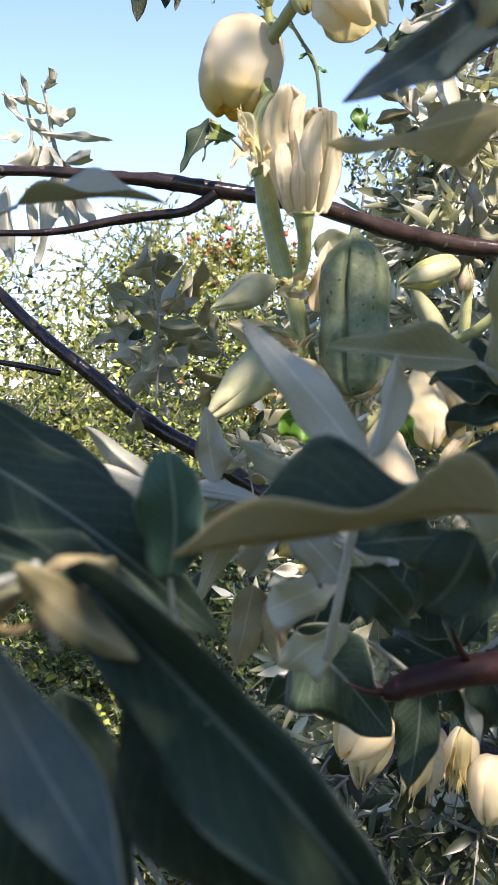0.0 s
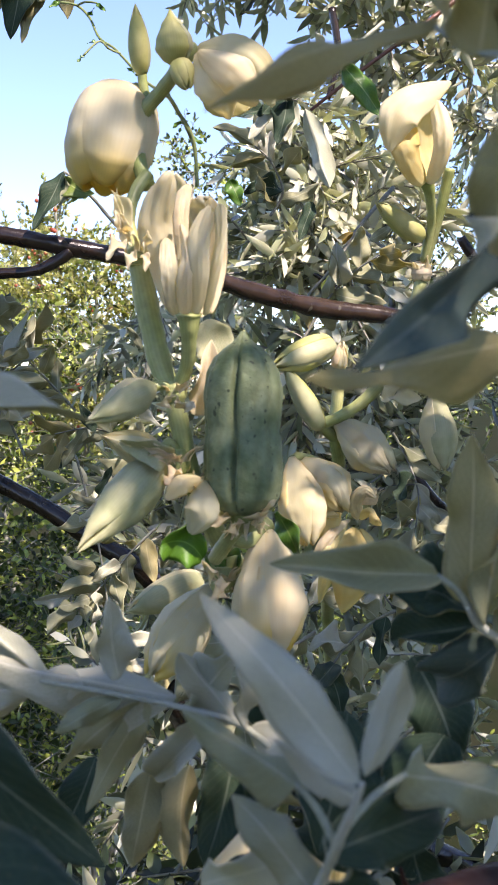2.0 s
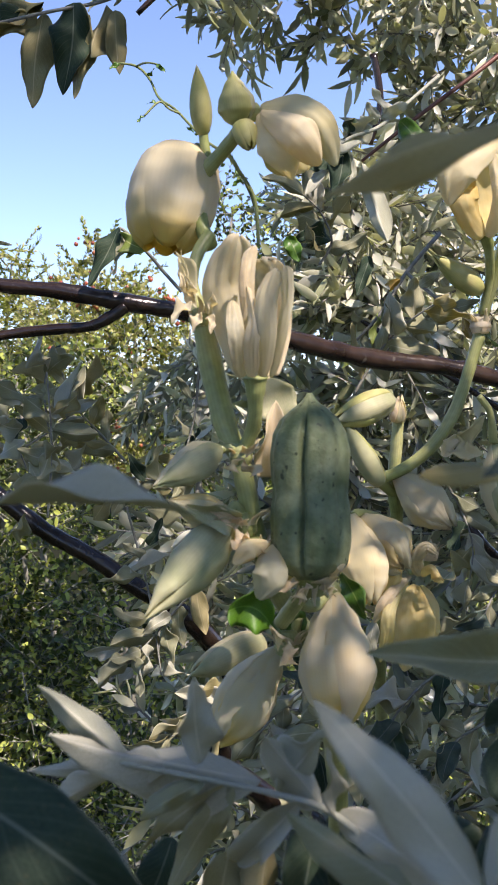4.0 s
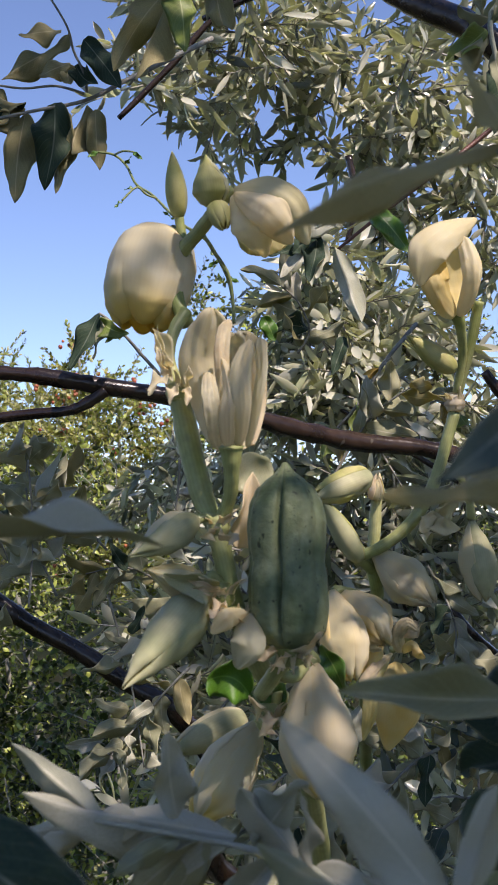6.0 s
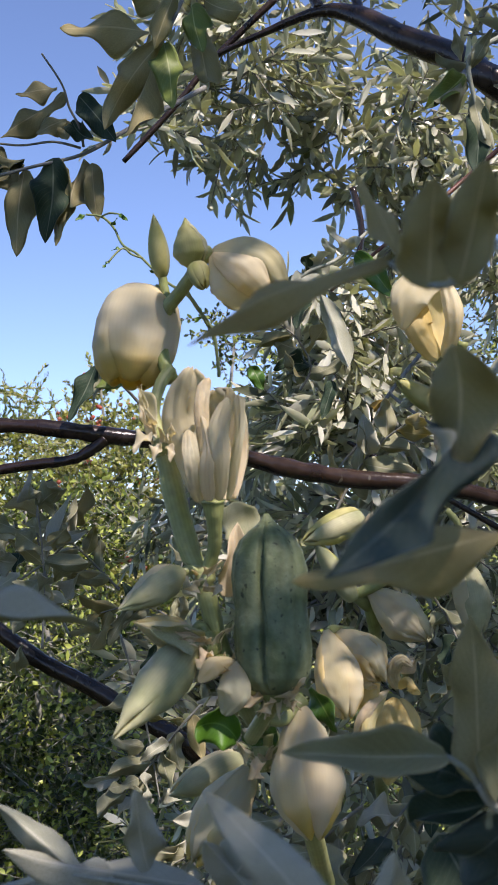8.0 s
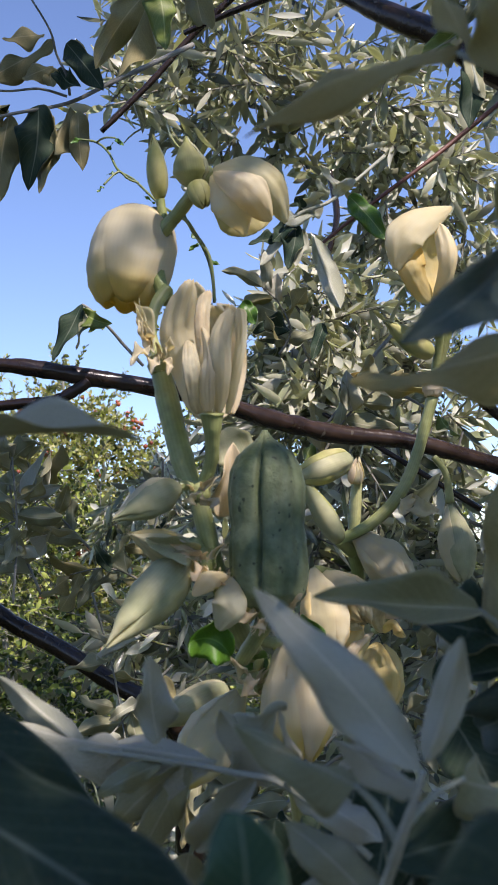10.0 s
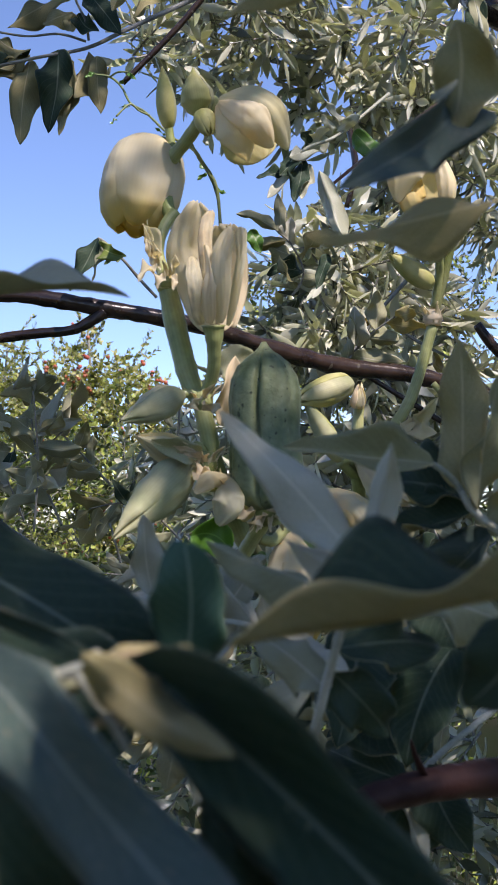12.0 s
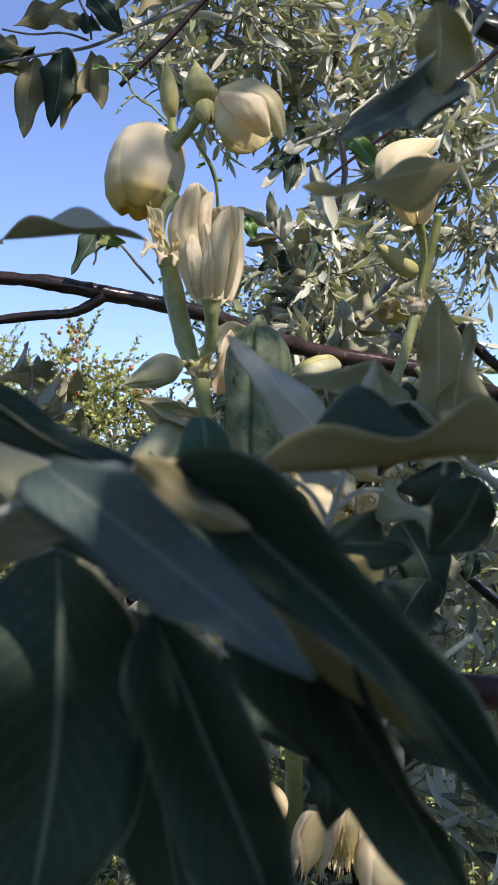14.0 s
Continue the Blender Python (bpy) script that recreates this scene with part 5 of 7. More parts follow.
leaf(top_twig, (-0.0015, 0.7150, 1.9349), (-0.0379, 0.7000, 1.8761), 0.0197, -25, "under", "arch", colour="pale")
leaf(top_twig, (-0.0090, 0.7150, 1.9210), (-0.0280, 0.7000, 1.8705), 0.0118, 50, "under", "fold", colour="pale")
leaf(top_twig, (0.0195, 0.7150, 1.9446), (0.0250, 0.7000, 1.8972), 0.0177, 5, "under", "fold", colour="pale")
leaf(top_twig, (0.0165, 0.7150, 1.9555), (0.0209, 0.7000, 1.9200), 0.0157, 20, "under", "flat", colour="yellow")
leaf(top_twig, (0.0027, 0.7150, 1.9562), (-0.0283, 0.7000, 1.9611), 0.0197, 10, "under", "flat", colour="pale")
leaf(top_twig, (0.0236, 0.7150, 1.9588), (0.0504, 0.7000, 1.9396), 0.0164, 10, "under", "flat", colour="pale")
leaf(top_twig, (0.0065, 0.7150, 1.9632), (-0.0077, 0.7000, 1.9215), 0.0131, -20, "under", "cup", colour="pale")
pale_twig = thing("olive_twig", (0.1791, 0.7000, 1.8983), "pale twig with a yellow-green leaf", "twig", "leafy twigs")
stem(pale_twig, [(0.2192, 0.7200, 1.9297), (0.1864, 0.7000, 1.9083), (0.1797, 0.7000, 1.8982), (0.1826, 0.7000, 1.8739), (0.1840, 0.6900, 1.8497)], [0.0017, 0.0016, 0.0016, 0.0013, 0.0010], TWIG_PALE, "stem")
leaf(pale_twig, (0.1771, 0.7000, 1.8932), (0.1509, 0.6900, 1.8716), 0.0129, 0, "top", "cup", colour="yellow")
leaf(pale_twig, (0.1780, 0.7000, 1.8914), (0.1559, 0.6900, 1.8714), 0.0109, 30, "under", "fold")
leaf(pale_twig, (0.1798, 0.7000, 1.9000), (0.1577, 0.6900, 1.9020), 0.0077, 20, "under", "fold")
leaf(pale_twig, (0.1806, 0.7000, 1.8965), (0.1932, 0.6900, 1.9173), 0.0077, 20, "under", "flat")
leaf(pale_twig, (0.1813, 0.7000, 1.8809), (0.1869, 0.6900, 1.8429), 0.0109, 10, "under", "flat")
leaf(pale_twig, (0.1760, 0.7000, 1.9019), (0.1702, 0.6900, 1.9185), 0.0064, 10, "under", "flat")
leaf(pale_twig, (0.1842, 0.7000, 1.8739), (0.1760, 0.6900, 1.8266), 0.0161, 0, "top", "flat")
green_leaf_twig = thing("olive_twig", (0.0845, 0.6400, 1.7723), "twig with one fresh green leaf and pale leaves", "twig", "leafy twigs")
stem(green_leaf_twig, [(0.1223, 0.6600, 1.8031), (0.1002, 0.6500, 1.7832), (0.0874, 0.6400, 1.7717), (0.0731, 0.6400, 1.7667), (0.0659, 0.6400, 1.7611), (0.0563, 0.6500, 1.7519)], [0.0010, 0.0010, 0.0010, 0.0010, 0.0009, 0.0007], TWIG_PALE, "stem")
leaf(green_leaf_twig, (0.0995, 0.6450, 1.7762), (0.1174, 0.6350, 1.7483), 0.0127, 10, "top", "flat", colour="green")
leaf(green_leaf_twig, (0.0797, 0.6450, 1.7550), (0.0915, 0.6350, 1.7124), 0.0120, 15, "under", "fold", colour="silver_lit")
leaf(green_leaf_twig, (0.0851, 0.6450, 1.7735), (0.0627, 0.6350, 1.7600), 0.0115, 20, "under", "flat", colour="silver_lit")
leaf(green_leaf_twig, (0.0880, 0.6450, 1.7749), (0.0813, 0.6350, 1.7838), 0.0069, 10, "under", "cup", colour="silver_lit")
leaf(green_leaf_twig, (0.0735, 0.6450, 1.7673), (0.0699, 0.6350, 1.7740), 0.0115, 20, "top", "cup")
leaf(green_leaf_twig, (0.0691, 0.6450, 1.7637), (0.0569, 0.6350, 1.7503), 0.0104, 10, "top", "flat")
leaf(green_leaf_twig, (0.0705, 0.6450, 1.7608), (0.0644, 0.6350, 1.7347), 0.0109, 20, "top", "flat")
leaf(green_leaf_twig, (0.0734, 0.6450, 1.7593), (0.0681, 0.6350, 1.7375), 0.0086, 20, "under", "flat", colour="silver_lit")
leaf(green_leaf_twig, (0.0831, 0.6450, 1.7076), (0.0748, 0.6350, 1.6865), 0.0075, 10, "top", "flat")
leaf(green_leaf_twig, (0.0909, 0.6450, 1.7777), (0.1025, 0.6350, 1.7822), 0.0075, 30, "under", "flat", colour="silver_lit")
leaf(green_leaf_twig, (0.0618, 0.6450, 1.7566), (0.0441, 0.6350, 1.7490), 0.0069, 20, "top", "flat")
leaf(green_leaf_twig, (0.0648, 0.6450, 1.7594), (0.0497, 0.6350, 1.7376), 0.0069, 10, "under", "flat", colour="silver_lit")
leaf(green_leaf_twig, (0.0778, 0.6450, 1.7664), (0.0841, 0.6350, 1.7767), 0.0081, 60, "under", "fold", colour="silver_lit")
leaf(green_leaf_twig, (0.0966, 0.6450, 1.7791), (0.0842, 0.6350, 1.7907), 0.0058, 20, "under", "flat", colour="silver_lit")
branch_twig = thing("olive_twig", (-0.0488, 0.6900, 1.7272), "small twig with two drooping leaves by the branch", "twig", "leafy twigs")
stem(branch_twig, [(-0.0172, 0.7000, 1.6970), (-0.0281, 0.7000, 1.7097), (-0.0354, 0.6950, 1.7185), (-0.0457, 0.6900, 1.7287), (-0.0503, 0.6900, 1.7319)], [0.0010, 0.0010, 0.0009, 0.0009, 0.0008], BARK_GREY, "stem")
leaf(branch_twig, (-0.0503, 0.6900, 1.7319), (-0.0664, 0.6800, 1.6985), 0.0111, 15, "top", "flat")
leaf(branch_twig, (-0.0497, 0.6900, 1.7303), (-0.0532, 0.6800, 1.7045), 0.0081, 50, "under", "flat")
leaf(branch_twig, (-0.0488, 0.6900, 1.7272), (-0.0316, 0.6800, 1.7179), 0.0105, 15, "top", "arch", colour="yellow")
leaf(branch_twig, (-0.0380, 0.6900, 1.7194), (-0.0463, 0.6800, 1.7135), 0.0050, 15, "top", "arch", colour="yellow")
left_twig = thing("olive_twig", (-0.1683, 0.7200, 1.7025), "silvery twig with hanging pale leaves", "twig", "leafy twigs")
stem(left_twig, [(-0.1271, 0.7200, 1.6688), (-0.1407, 0.7200, 1.7012), (-0.1528, 0.7200, 1.7230), (-0.1574, 0.7200, 1.7515), (-0.1605, 0.7200, 1.7658)], [0.0014, 0.0014, 0.0014, 0.0012, 0.0011], TWIG_PALE, "stem")
leaf(left_twig, (-0.1512, 0.7200, 1.7159), (-0.1670, 0.7100, 1.6498), 0.0130, 18, "under", "flat", colour="silver_lit")
leaf(left_twig, (-0.1424, 0.7200, 1.7048), (-0.1228, 0.7100, 1.6656), 0.0077, -36, "under", "flat", colour="silver_lit")
leaf(left_twig, (-0.1528, 0.7200, 1.7230), (-0.1776, 0.7100, 1.7119), 0.0156, 0, "under", "arch", colour="silver_lit")
leaf(left_twig, (-0.1470, 0.7200, 1.7333), (-0.1137, 0.7100, 1.7260), 0.0056, 36, "under", "flat", colour="silver_lit")
leaf(left_twig, (-0.1574, 0.7200, 1.7515), (-0.1420, 0.7100, 1.7414), 0.0082, -18, "under", "arch", colour="silver_lit")
leaf(left_twig, (-0.1588, 0.7200, 1.7622), (-0.1535, 0.7100, 1.7733), 0.0075, 0, "under", "fold", colour="silver_lit")
leaf(left_twig, (-0.1575, 0.7200, 1.7480), (-0.1759, 0.7100, 1.7572), 0.0077, -36, "under", "flat", colour="silver_lit")
leaf(left_twig, (-0.1544, 0.7200, 1.7302), (-0.1692, 0.7100, 1.7429), 0.0088, -18, "under", "arch", colour="silver_lit")
leaf(left_twig, (-0.1476, 0.7200, 1.7157), (-0.1265, 0.7100, 1.7197), 0.0088, 18, "under", "fold", colour="silver_lit")
leaf(left_twig, (-0.1426, 0.7200, 1.7013), (-0.1495, 0.7100, 1.6790), 0.0077, 18, "under", "fold", colour="silver_lit")
leaf(left_twig, (-0.1511, 0.7200, 1.7194), (-0.1489, 0.7100, 1.6965), 0.0104, 36, "under", "arch", colour="silver_lit")
leaf(left_twig, (-0.1577, 0.7200, 1.7410), (-0.1363, 0.7100, 1.7480), 0.0077, 18, "under", "arch", colour="silver_lit")
leaf(left_twig, (-0.1850, 0.7150, 1.7030), (-0.1790, 0.7050, 1.6490), 0.0118, -32, "under", "fold", kind="slim", colour="silver_lit")
leaf(left_twig, (-0.1720, 0.7150, 1.7020), (-0.1650, 0.7050, 1.6580), 0.0069, -16, "under", "flat", kind="slim", colour="silver_lit")
leaf(left_twig, (-0.1540, 0.7150, 1.7030), (-0.1390, 0.7050, 1.6660), 0.0083, 0, "under", "fold", kind="slim", colour="silver_lit")
leaf(left_twig, (-0.1660, 0.7150, 1.7300), (-0.1810, 0.7050, 1.7160), 0.0090, 16, "under", "fold", kind="slim", colour="silver_lit")
leaf(left_twig, (-0.1710, 0.7150, 1.7420), (-0.1810, 0.7050, 1.7600), 0.0056, 32, "under", "arch", kind="slim", colour="silver_lit")
leaf(left_twig, (-0.1690, 0.7150, 1.7510), (-0.1700, 0.7050, 1.7720), 0.0049, -32, "under", "flat", kind="slim", colour="silver_lit")
leaf(left_twig, (-0.1630, 0.7150, 1.7540), (-0.1570, 0.7050, 1.7450), 0.0049, -16, "under", "arch", kind="slim", colour="silver_lit")
leaf(left_twig, (-0.1620, 0.7150, 1.7350), (-0.1300, 0.7050, 1.7280), 0.0042, 0, "under", "fold", kind="slim", colour="silver_lit")
leaf(left_twig, (-0.1730, 0.7150, 1.7350), (-0.1860, 0.7050, 1.7310), 0.0069, 16, "under", "flat", kind="slim", colour="silver_lit")
leaf(left_twig, (-0.1600, 0.7150, 1.7330), (-0.1630, 0.7050, 1.7100), 0.0062, 32, "under", "fold", kind="slim", colour="silver_lit")
leaf(left_twig, (-0.1570, 0.7150, 1.7260), (-0.1450, 0.7050, 1.7090), 0.0049, -32, "under", "flat", kind="slim", colour="silver_lit")
leaf(left_twig, (-0.1760, 0.7150, 1.7510), (-0.1830, 0.7050, 1.7580), 0.0049, -16, "under", "fold", kind="slim", colour="silver_lit")
stem(left_twig, [(-0.1940, 0.7180, 1.7070), (-0.1750, 0.7180, 1.7170), (-0.1680, 0.7180, 1.7340), (-0.1700, 0.7180, 1.7520), (-0.1740, 0.7180, 1.7660)], [0.0012, 0.0011, 0.0009, 0.0007, 0.0005], TWIG_PALE, "stem")
side_twig_a = thing("olive_twig", (-0.1235, 0.8600, 1.5577), "grey-green leafy twig behind the flowers", "twig", "leafy twigs")
stem(side_twig_a, [(-0.1235, 0.8600, 1.5577), (-0.1195, 0.8600, 1.6089), (-0.1200, 0.8500, 1.6596)], [0.0009, 0.0008, 0.0006], BARK_GREY, "stem")
leaf(side_twig_a, (-0.1201, 0.8600, 1.6404), (-0.1245, 0.8637, 1.6523), 0.0047, 35, "under", "twist", colour="grey")
leaf(side_twig_a, (-0.1190, 0.8600, 1.6364), (-0.1196, 0.8702, 1.6106), 0.0088, 60, "under", "flat", colour="grey")
leaf(side_twig_a, (-0.1224, 0.8600, 1.6207), (-0.0836, 0.8484, 1.6166), 0.0133, 0, "under", "fold", colour="grey")
leaf(side_twig_a, (-0.1164, 0.8600, 1.6305), (-0.1006, 0.8481, 1.6439), 0.0166, -40, "under", "arch", colour="pale")
leaf(side_twig_a, (-0.1164, 0.8600, 1.6285), (-0.1364, 0.8534, 1.6444), 0.0167, 60, "under", "arch", colour="grey")
leaf(side_twig_a, (-0.1218, 0.8600, 1.6089), (-0.1289, 0.8492, 1.5860), 0.0133, 15, "under", "arch", colour="grey")
leaf(side_twig_a, (-0.1228, 0.8600, 1.5971), (-0.1103, 0.8451, 1.6092), 0.0100, 60, "under", "arch", colour="grey")
leaf(side_twig_a, (-0.1228, 0.8600, 1.6011), (-0.1054, 0.8738, 1.5884), 0.0088, -40, "under", "cup", colour="silver_lit")
leaf(side_twig_a, (-0.1203, 0.8600, 1.6286), (-0.0886, 0.8738, 1.6402), 0.0088, 15, "top", "arch", colour="grey")
leaf(side_twig_a, (-0.1185, 0.8600, 1.6187), (-0.1000, 0.8732, 1.6682), 0.0088, 35, "under", "fold", colour="silver_lit")
side_twig_b = thing("olive_twig", (-0.1544, 0.9200, 1.6035), "grey-green leafy twig behind the flowers", "twig", "leafy twigs")
stem(side_twig_b, [(-0.1544, 0.9200, 1.6035), (-0.1276, 0.9200, 1.6201), (-0.1060, 0.9100, 1.6367)], [0.0010, 0.0008, 0.0006], BARK_GREY, "stem")
leaf(side_twig_b, (-0.1495, 0.9200, 1.6415), (-0.1673, 0.9056, 1.6498), 0.0143, 0, "under", "arch", colour="silver_lit")
leaf(side_twig_b, (-0.1520, 0.9200, 1.6204), (-0.1721, 0.9070, 1.6291), 0.0157, -20, "top", "twist", colour="grey")
leaf(side_twig_b, (-0.1501, 0.9200, 1.6119), (-0.1721, 0.9229, 1.5952), 0.0144, 35, "under", "flat", colour="silver_lit")
leaf(side_twig_b, (-0.1463, 0.9200, 1.5865), (-0.1563, 0.9157, 1.5658), 0.0129, -20, "under", "cup", colour="grey")
leaf(side_twig_b, (-0.1482, 0.9200, 1.5950), (-0.1317, 0.9194, 1.5695), 0.0122, 35, "under", "flat", colour="silver_lit")
leaf(side_twig_b, (-0.1510, 0.9200, 1.5569), (-0.1585, 0.9343, 1.5321), 0.0116, -60, "top", "cup", colour="pale")
leaf(side_twig_b, (-0.1414, 0.9200, 1.6245), (-0.1136, 0.9055, 1.6409), 0.0128, 60, "under", "cup", colour="pale")
leaf(side_twig_b, (-0.1202, 0.9200, 1.6327), (-0.1031, 0.9224, 1.6706), 0.0101, -60, "under", "flat", colour="grey")
leaf(side_twig_b, (-0.1162, 0.9200, 1.6200), (-0.0873, 0.9237, 1.6069), 0.0108, -40, "under", "arch", colour="pale")
side_twig_c = thing("olive_twig", (-0.0726, 0.9000, 1.5618), "grey-green leafy twig behind the flowers", "twig", "leafy twigs")
stem(side_twig_c, [(-0.0726, 0.9000, 1.5618), (-0.0578, 0.9000, 1.4993), (-0.0487, 0.8900, 1.4388)], [0.0010, 0.0008, 0.0006], BARK_GREY, "stem")
leaf(side_twig_c, (-0.0565, 0.9000, 1.5326), (-0.0467, 0.8953, 1.5537), 0.0077, -20, "top", "cup", colour="duo")
leaf(side_twig_c, (-0.0586, 0.9000, 1.5264), (-0.0758, 0.8882, 1.5362), 0.0077, 35, "under", "cup")
leaf(side_twig_c, (-0.0565, 0.9000, 1.5284), (-0.0628, 0.8980, 1.5080), 0.0070, -60, "under", "cup", colour="grey")
leaf(side_twig_c, (-0.0609, 0.9000, 1.5119), (-0.0946, 0.9033, 1.5076), 0.0106, -40, "under", "cup", colour="grey")
leaf(side_twig_c, (-0.0593, 0.9000, 1.4785), (-0.0826, 0.8878, 1.4892), 0.0119, 35, "under", "cup", colour="grey")
leaf(side_twig_c, (-0.0616, 0.9000, 1.4660), (-0.0501, 0.9090, 1.4430), 0.0120, 35, "under", "cup", colour="duo")
leaf(side_twig_c, (-0.0534, 0.9000, 1.4534), (-0.0816, 0.8898, 1.4310), 0.0105, -60, "under", "twist", colour="grey")
leaf(side_twig_c, (-0.0473, 0.9000, 1.4491), (-0.0295, 0.9127, 1.4335), 0.0092, -60, "under", "twist", colour="silver")
leaf(side_twig_c, (-0.0783, 0.9000, 1.4579), (-0.1089, 0.9098, 1.4520), 0.0092, 0, "top", "fold", colour="grey")
leaf(side_twig_c, (-0.0713, 0.9000, 1.5120), (-0.0390, 0.8867, 1.5298), 0.0084, 35, "under", "fold", colour="silver")
side_twig_d = thing("olive_twig", (-0.0222, 1.0000, 1.6642), "grey-green leafy twig behind the flowers", "twig", "leafy twigs")
stem(side_twig_d, [(-0.0222, 1.0000, 1.6642), (-0.0259, 1.0000, 1.6274), (-0.0364, 0.9900, 1.5910)], [0.0011, 0.0009, 0.0007], BARK_GREY, "stem")
leaf(side_twig_d, (-0.0228, 1.0000, 1.6181), (-0.0160, 1.0102, 1.6412), 0.0079, -40, "top", "twist", colour="grey")
leaf(side_twig_d, (-0.0252, 1.0000, 1.6089), (-0.0414, 1.0039, 1.6275), 0.0086, 60, "under", "flat", colour="grey")
leaf(side_twig_d, (-0.0277, 1.0000, 1.5997), (-0.0140, 0.9980, 1.5766), 0.0086, -40, "under", "fold", colour="silver")
leaf(side_twig_d, (-0.0324, 1.0000, 1.5905), (-0.0545, 0.9892, 1.5958), 0.0094, 15, "under", "twist", colour="duo")
leaf(side_twig_d, (-0.0346, 1.0000, 1.5998), (-0.0211, 1.0138, 1.6180), 0.0079, 35, "top", "cup", colour="duo")
leaf(side_twig_d, (-0.0294, 1.0000, 1.6412), (-0.0403, 0.9932, 1.6595), 0.0070, 0, "under", "arch")
leaf(side_twig_d, (-0.0272, 1.0000, 1.6366), (-0.0086, 0.9963, 1.6364), 0.0070, 15, "under", "fold", colour="silver")
leaf(side_twig_d, (-0.0371, 1.0000, 1.5814), (-0.0460, 0.9904, 1.5590), 0.0078, 0, "under", "twist", colour="grey")
def leafy_twig(points, count, length, width, seed, label, colours=("grey", "olive", "grey", "pale"), thick=0.0011):
    """A thin twig through the points with leaves set alternately along it, longest in the middle."""
    rnd = random.Random(seed)
    pts = [Vector(p) for p in points]
    twig = thing("olive_twig", tuple(pts[0]), label, "twig", "leafy twigs")
    stem(twig, pts, [thick * (1 - 0.5 * k / (len(pts) - 1)) for k in range(len(pts))], BARK_GREY, "stem")
    for k in range(count):
        u = (0.12 + 0.88 * k / (count - 1)) * (len(pts) - 1)
        n0 = min(int(u), len(pts) - 2)
        at = pts[n0].lerp(pts[n0 + 1], u - n0)
        ahead = (pts[n0 + 1] - pts[n0]).normalized()
        side = ahead.cross(Vector((0, -1, 0))).normalized() * (1 if k % 2 else -1)
        way = (ahead * rnd.uniform(0.45, 1.0) + side * (rnd.uniform(0.5, 1.0) if k < count - 1 else 0.1) + Vector((0, rnd.uniform(-0.5, 0.3), rnd.uniform(-0.45, 0.15)))).normalized()
        size = length * rnd.uniform(0.65, 1.1)
        leaf(twig, at, at + way * size, width * rnd.uniform(0.75, 1.15), rnd.uniform(-60, 60), "under" if rnd.random() < 0.65 else "top",
             rnd.choice(("flat", "arch", "cup", "fold", "twist")), colour=rnd.choice(colours))
    return twig


leafy_twig([(-0.1100, 0.9000, 1.5620), (-0.1240, 0.9000, 1.6000), (-0.1290, 0.8900, 1.6410), (-0.1250, 0.8800, 1.6650)], 11, 0.036, 0.0125, 40, "silver-leaved twig rising among the dark branches")
leafy_twig([(-0.0780, 0.9500, 1.5930), (-0.0990, 0.9500, 1.6170), (-0.1150, 0.9400, 1.6370), (-0.1230, 0.9300, 1.6630)], 10, 0.036, 0.0125, 41, "grey-green leafy twig behind the flowers")
leafy_twig([(-0.0240, 1.0000, 1.5440), (-0.0470, 1.0000, 1.5680), (-0.0710, 0.9900, 1.5780), (-0.0990, 0.9800, 1.5740)], 10, 0.036, 0.0125, 42, "grey-green leafy twig behind the flowers")
leafy_twig([(-0.0150, 0.9000, 1.5070), (-0.0360, 0.9000, 1.4870), (-0.0570, 0.8900, 1.4640), (-0.0720, 0.8800, 1.4500)], 10, 0.036, 0.0125, 43, "drooping silvery twig under the dark branch")
leafy_twig([(-0.1670, 1.0500, 1.5660), (-0.1760, 1.0500, 1.5900), (-0.1900, 1.0500, 1.6240)], 8, 0.036, 0.0125, 44, "grey-green leafy twig behind the flowers")
leafy_twig([(0.0170, 0.8500, 1.4470), (0.0020, 0.8500, 1.4350), (-0.0180, 0.8400, 1.4180), (-0.0400, 0.8300, 1.4100)], 10, 0.036, 0.0125, 45, "drooping silvery twig under the dark branch")
leafy_twig([(0.0880, 0.8500, 1.4510), (0.1120, 0.8500, 1.4700), (0.1370, 0.8400, 1.4750), (0.1580, 0.8300, 1.4690)], 9, 0.036, 0.0125, 46, "shaded grey-green twig behind the flowers")
leafy_twig([(0.1620, 0.9000, 1.5750), (0.1730, 0.9000, 1.5540), (0.1790, 0.8900, 1.5300), (0.1750, 0.8800, 1.5070)], 9, 0.036, 0.0125, 47, "shaded grey-green twig behind the flowers")
leafy_twig([(0.0870, 0.8000, 1.6390), (0.1030, 0.8000, 1.6650), (0.1180, 0.7900, 1.6820), (0.1360, 0.7800, 1.6940)], 9, 0.036, 0.0125, 48, "sunlit silvery twig beside the stalk")
leafy_twig([(0.0750, 0.9500, 1.7420), (0.0850, 0.9500, 1.7600), (0.0760, 0.9400, 1.7810), (0.0630, 0.9300, 1.7920)], 9, 0.036, 0.0125, 49, "sunlit silvery twig beside the stalk")
leafy_twig([(0.1360, 0.7200, 1.4790), (0.1190, 0.7200, 1.4700), (0.1010, 0.7100, 1.4550), (0.0870, 0.7000, 1.4350)], 11, 0.034, 0.0125, 60, "shaded twig with dull green leaves under the flowers", ("olive", "olive", "slate", "grey"))
leafy_twig([(0.1660, 0.7800, 1.4300), (0.1440, 0.7800, 1.4160), (0.1210, 0.7700, 1.3930), (0.1020, 0.7600, 1.3680)], 11, 0.034, 0.0125, 61, "shaded twig with dull green leaves under the flowers", ("olive", "olive", "slate", "grey"))
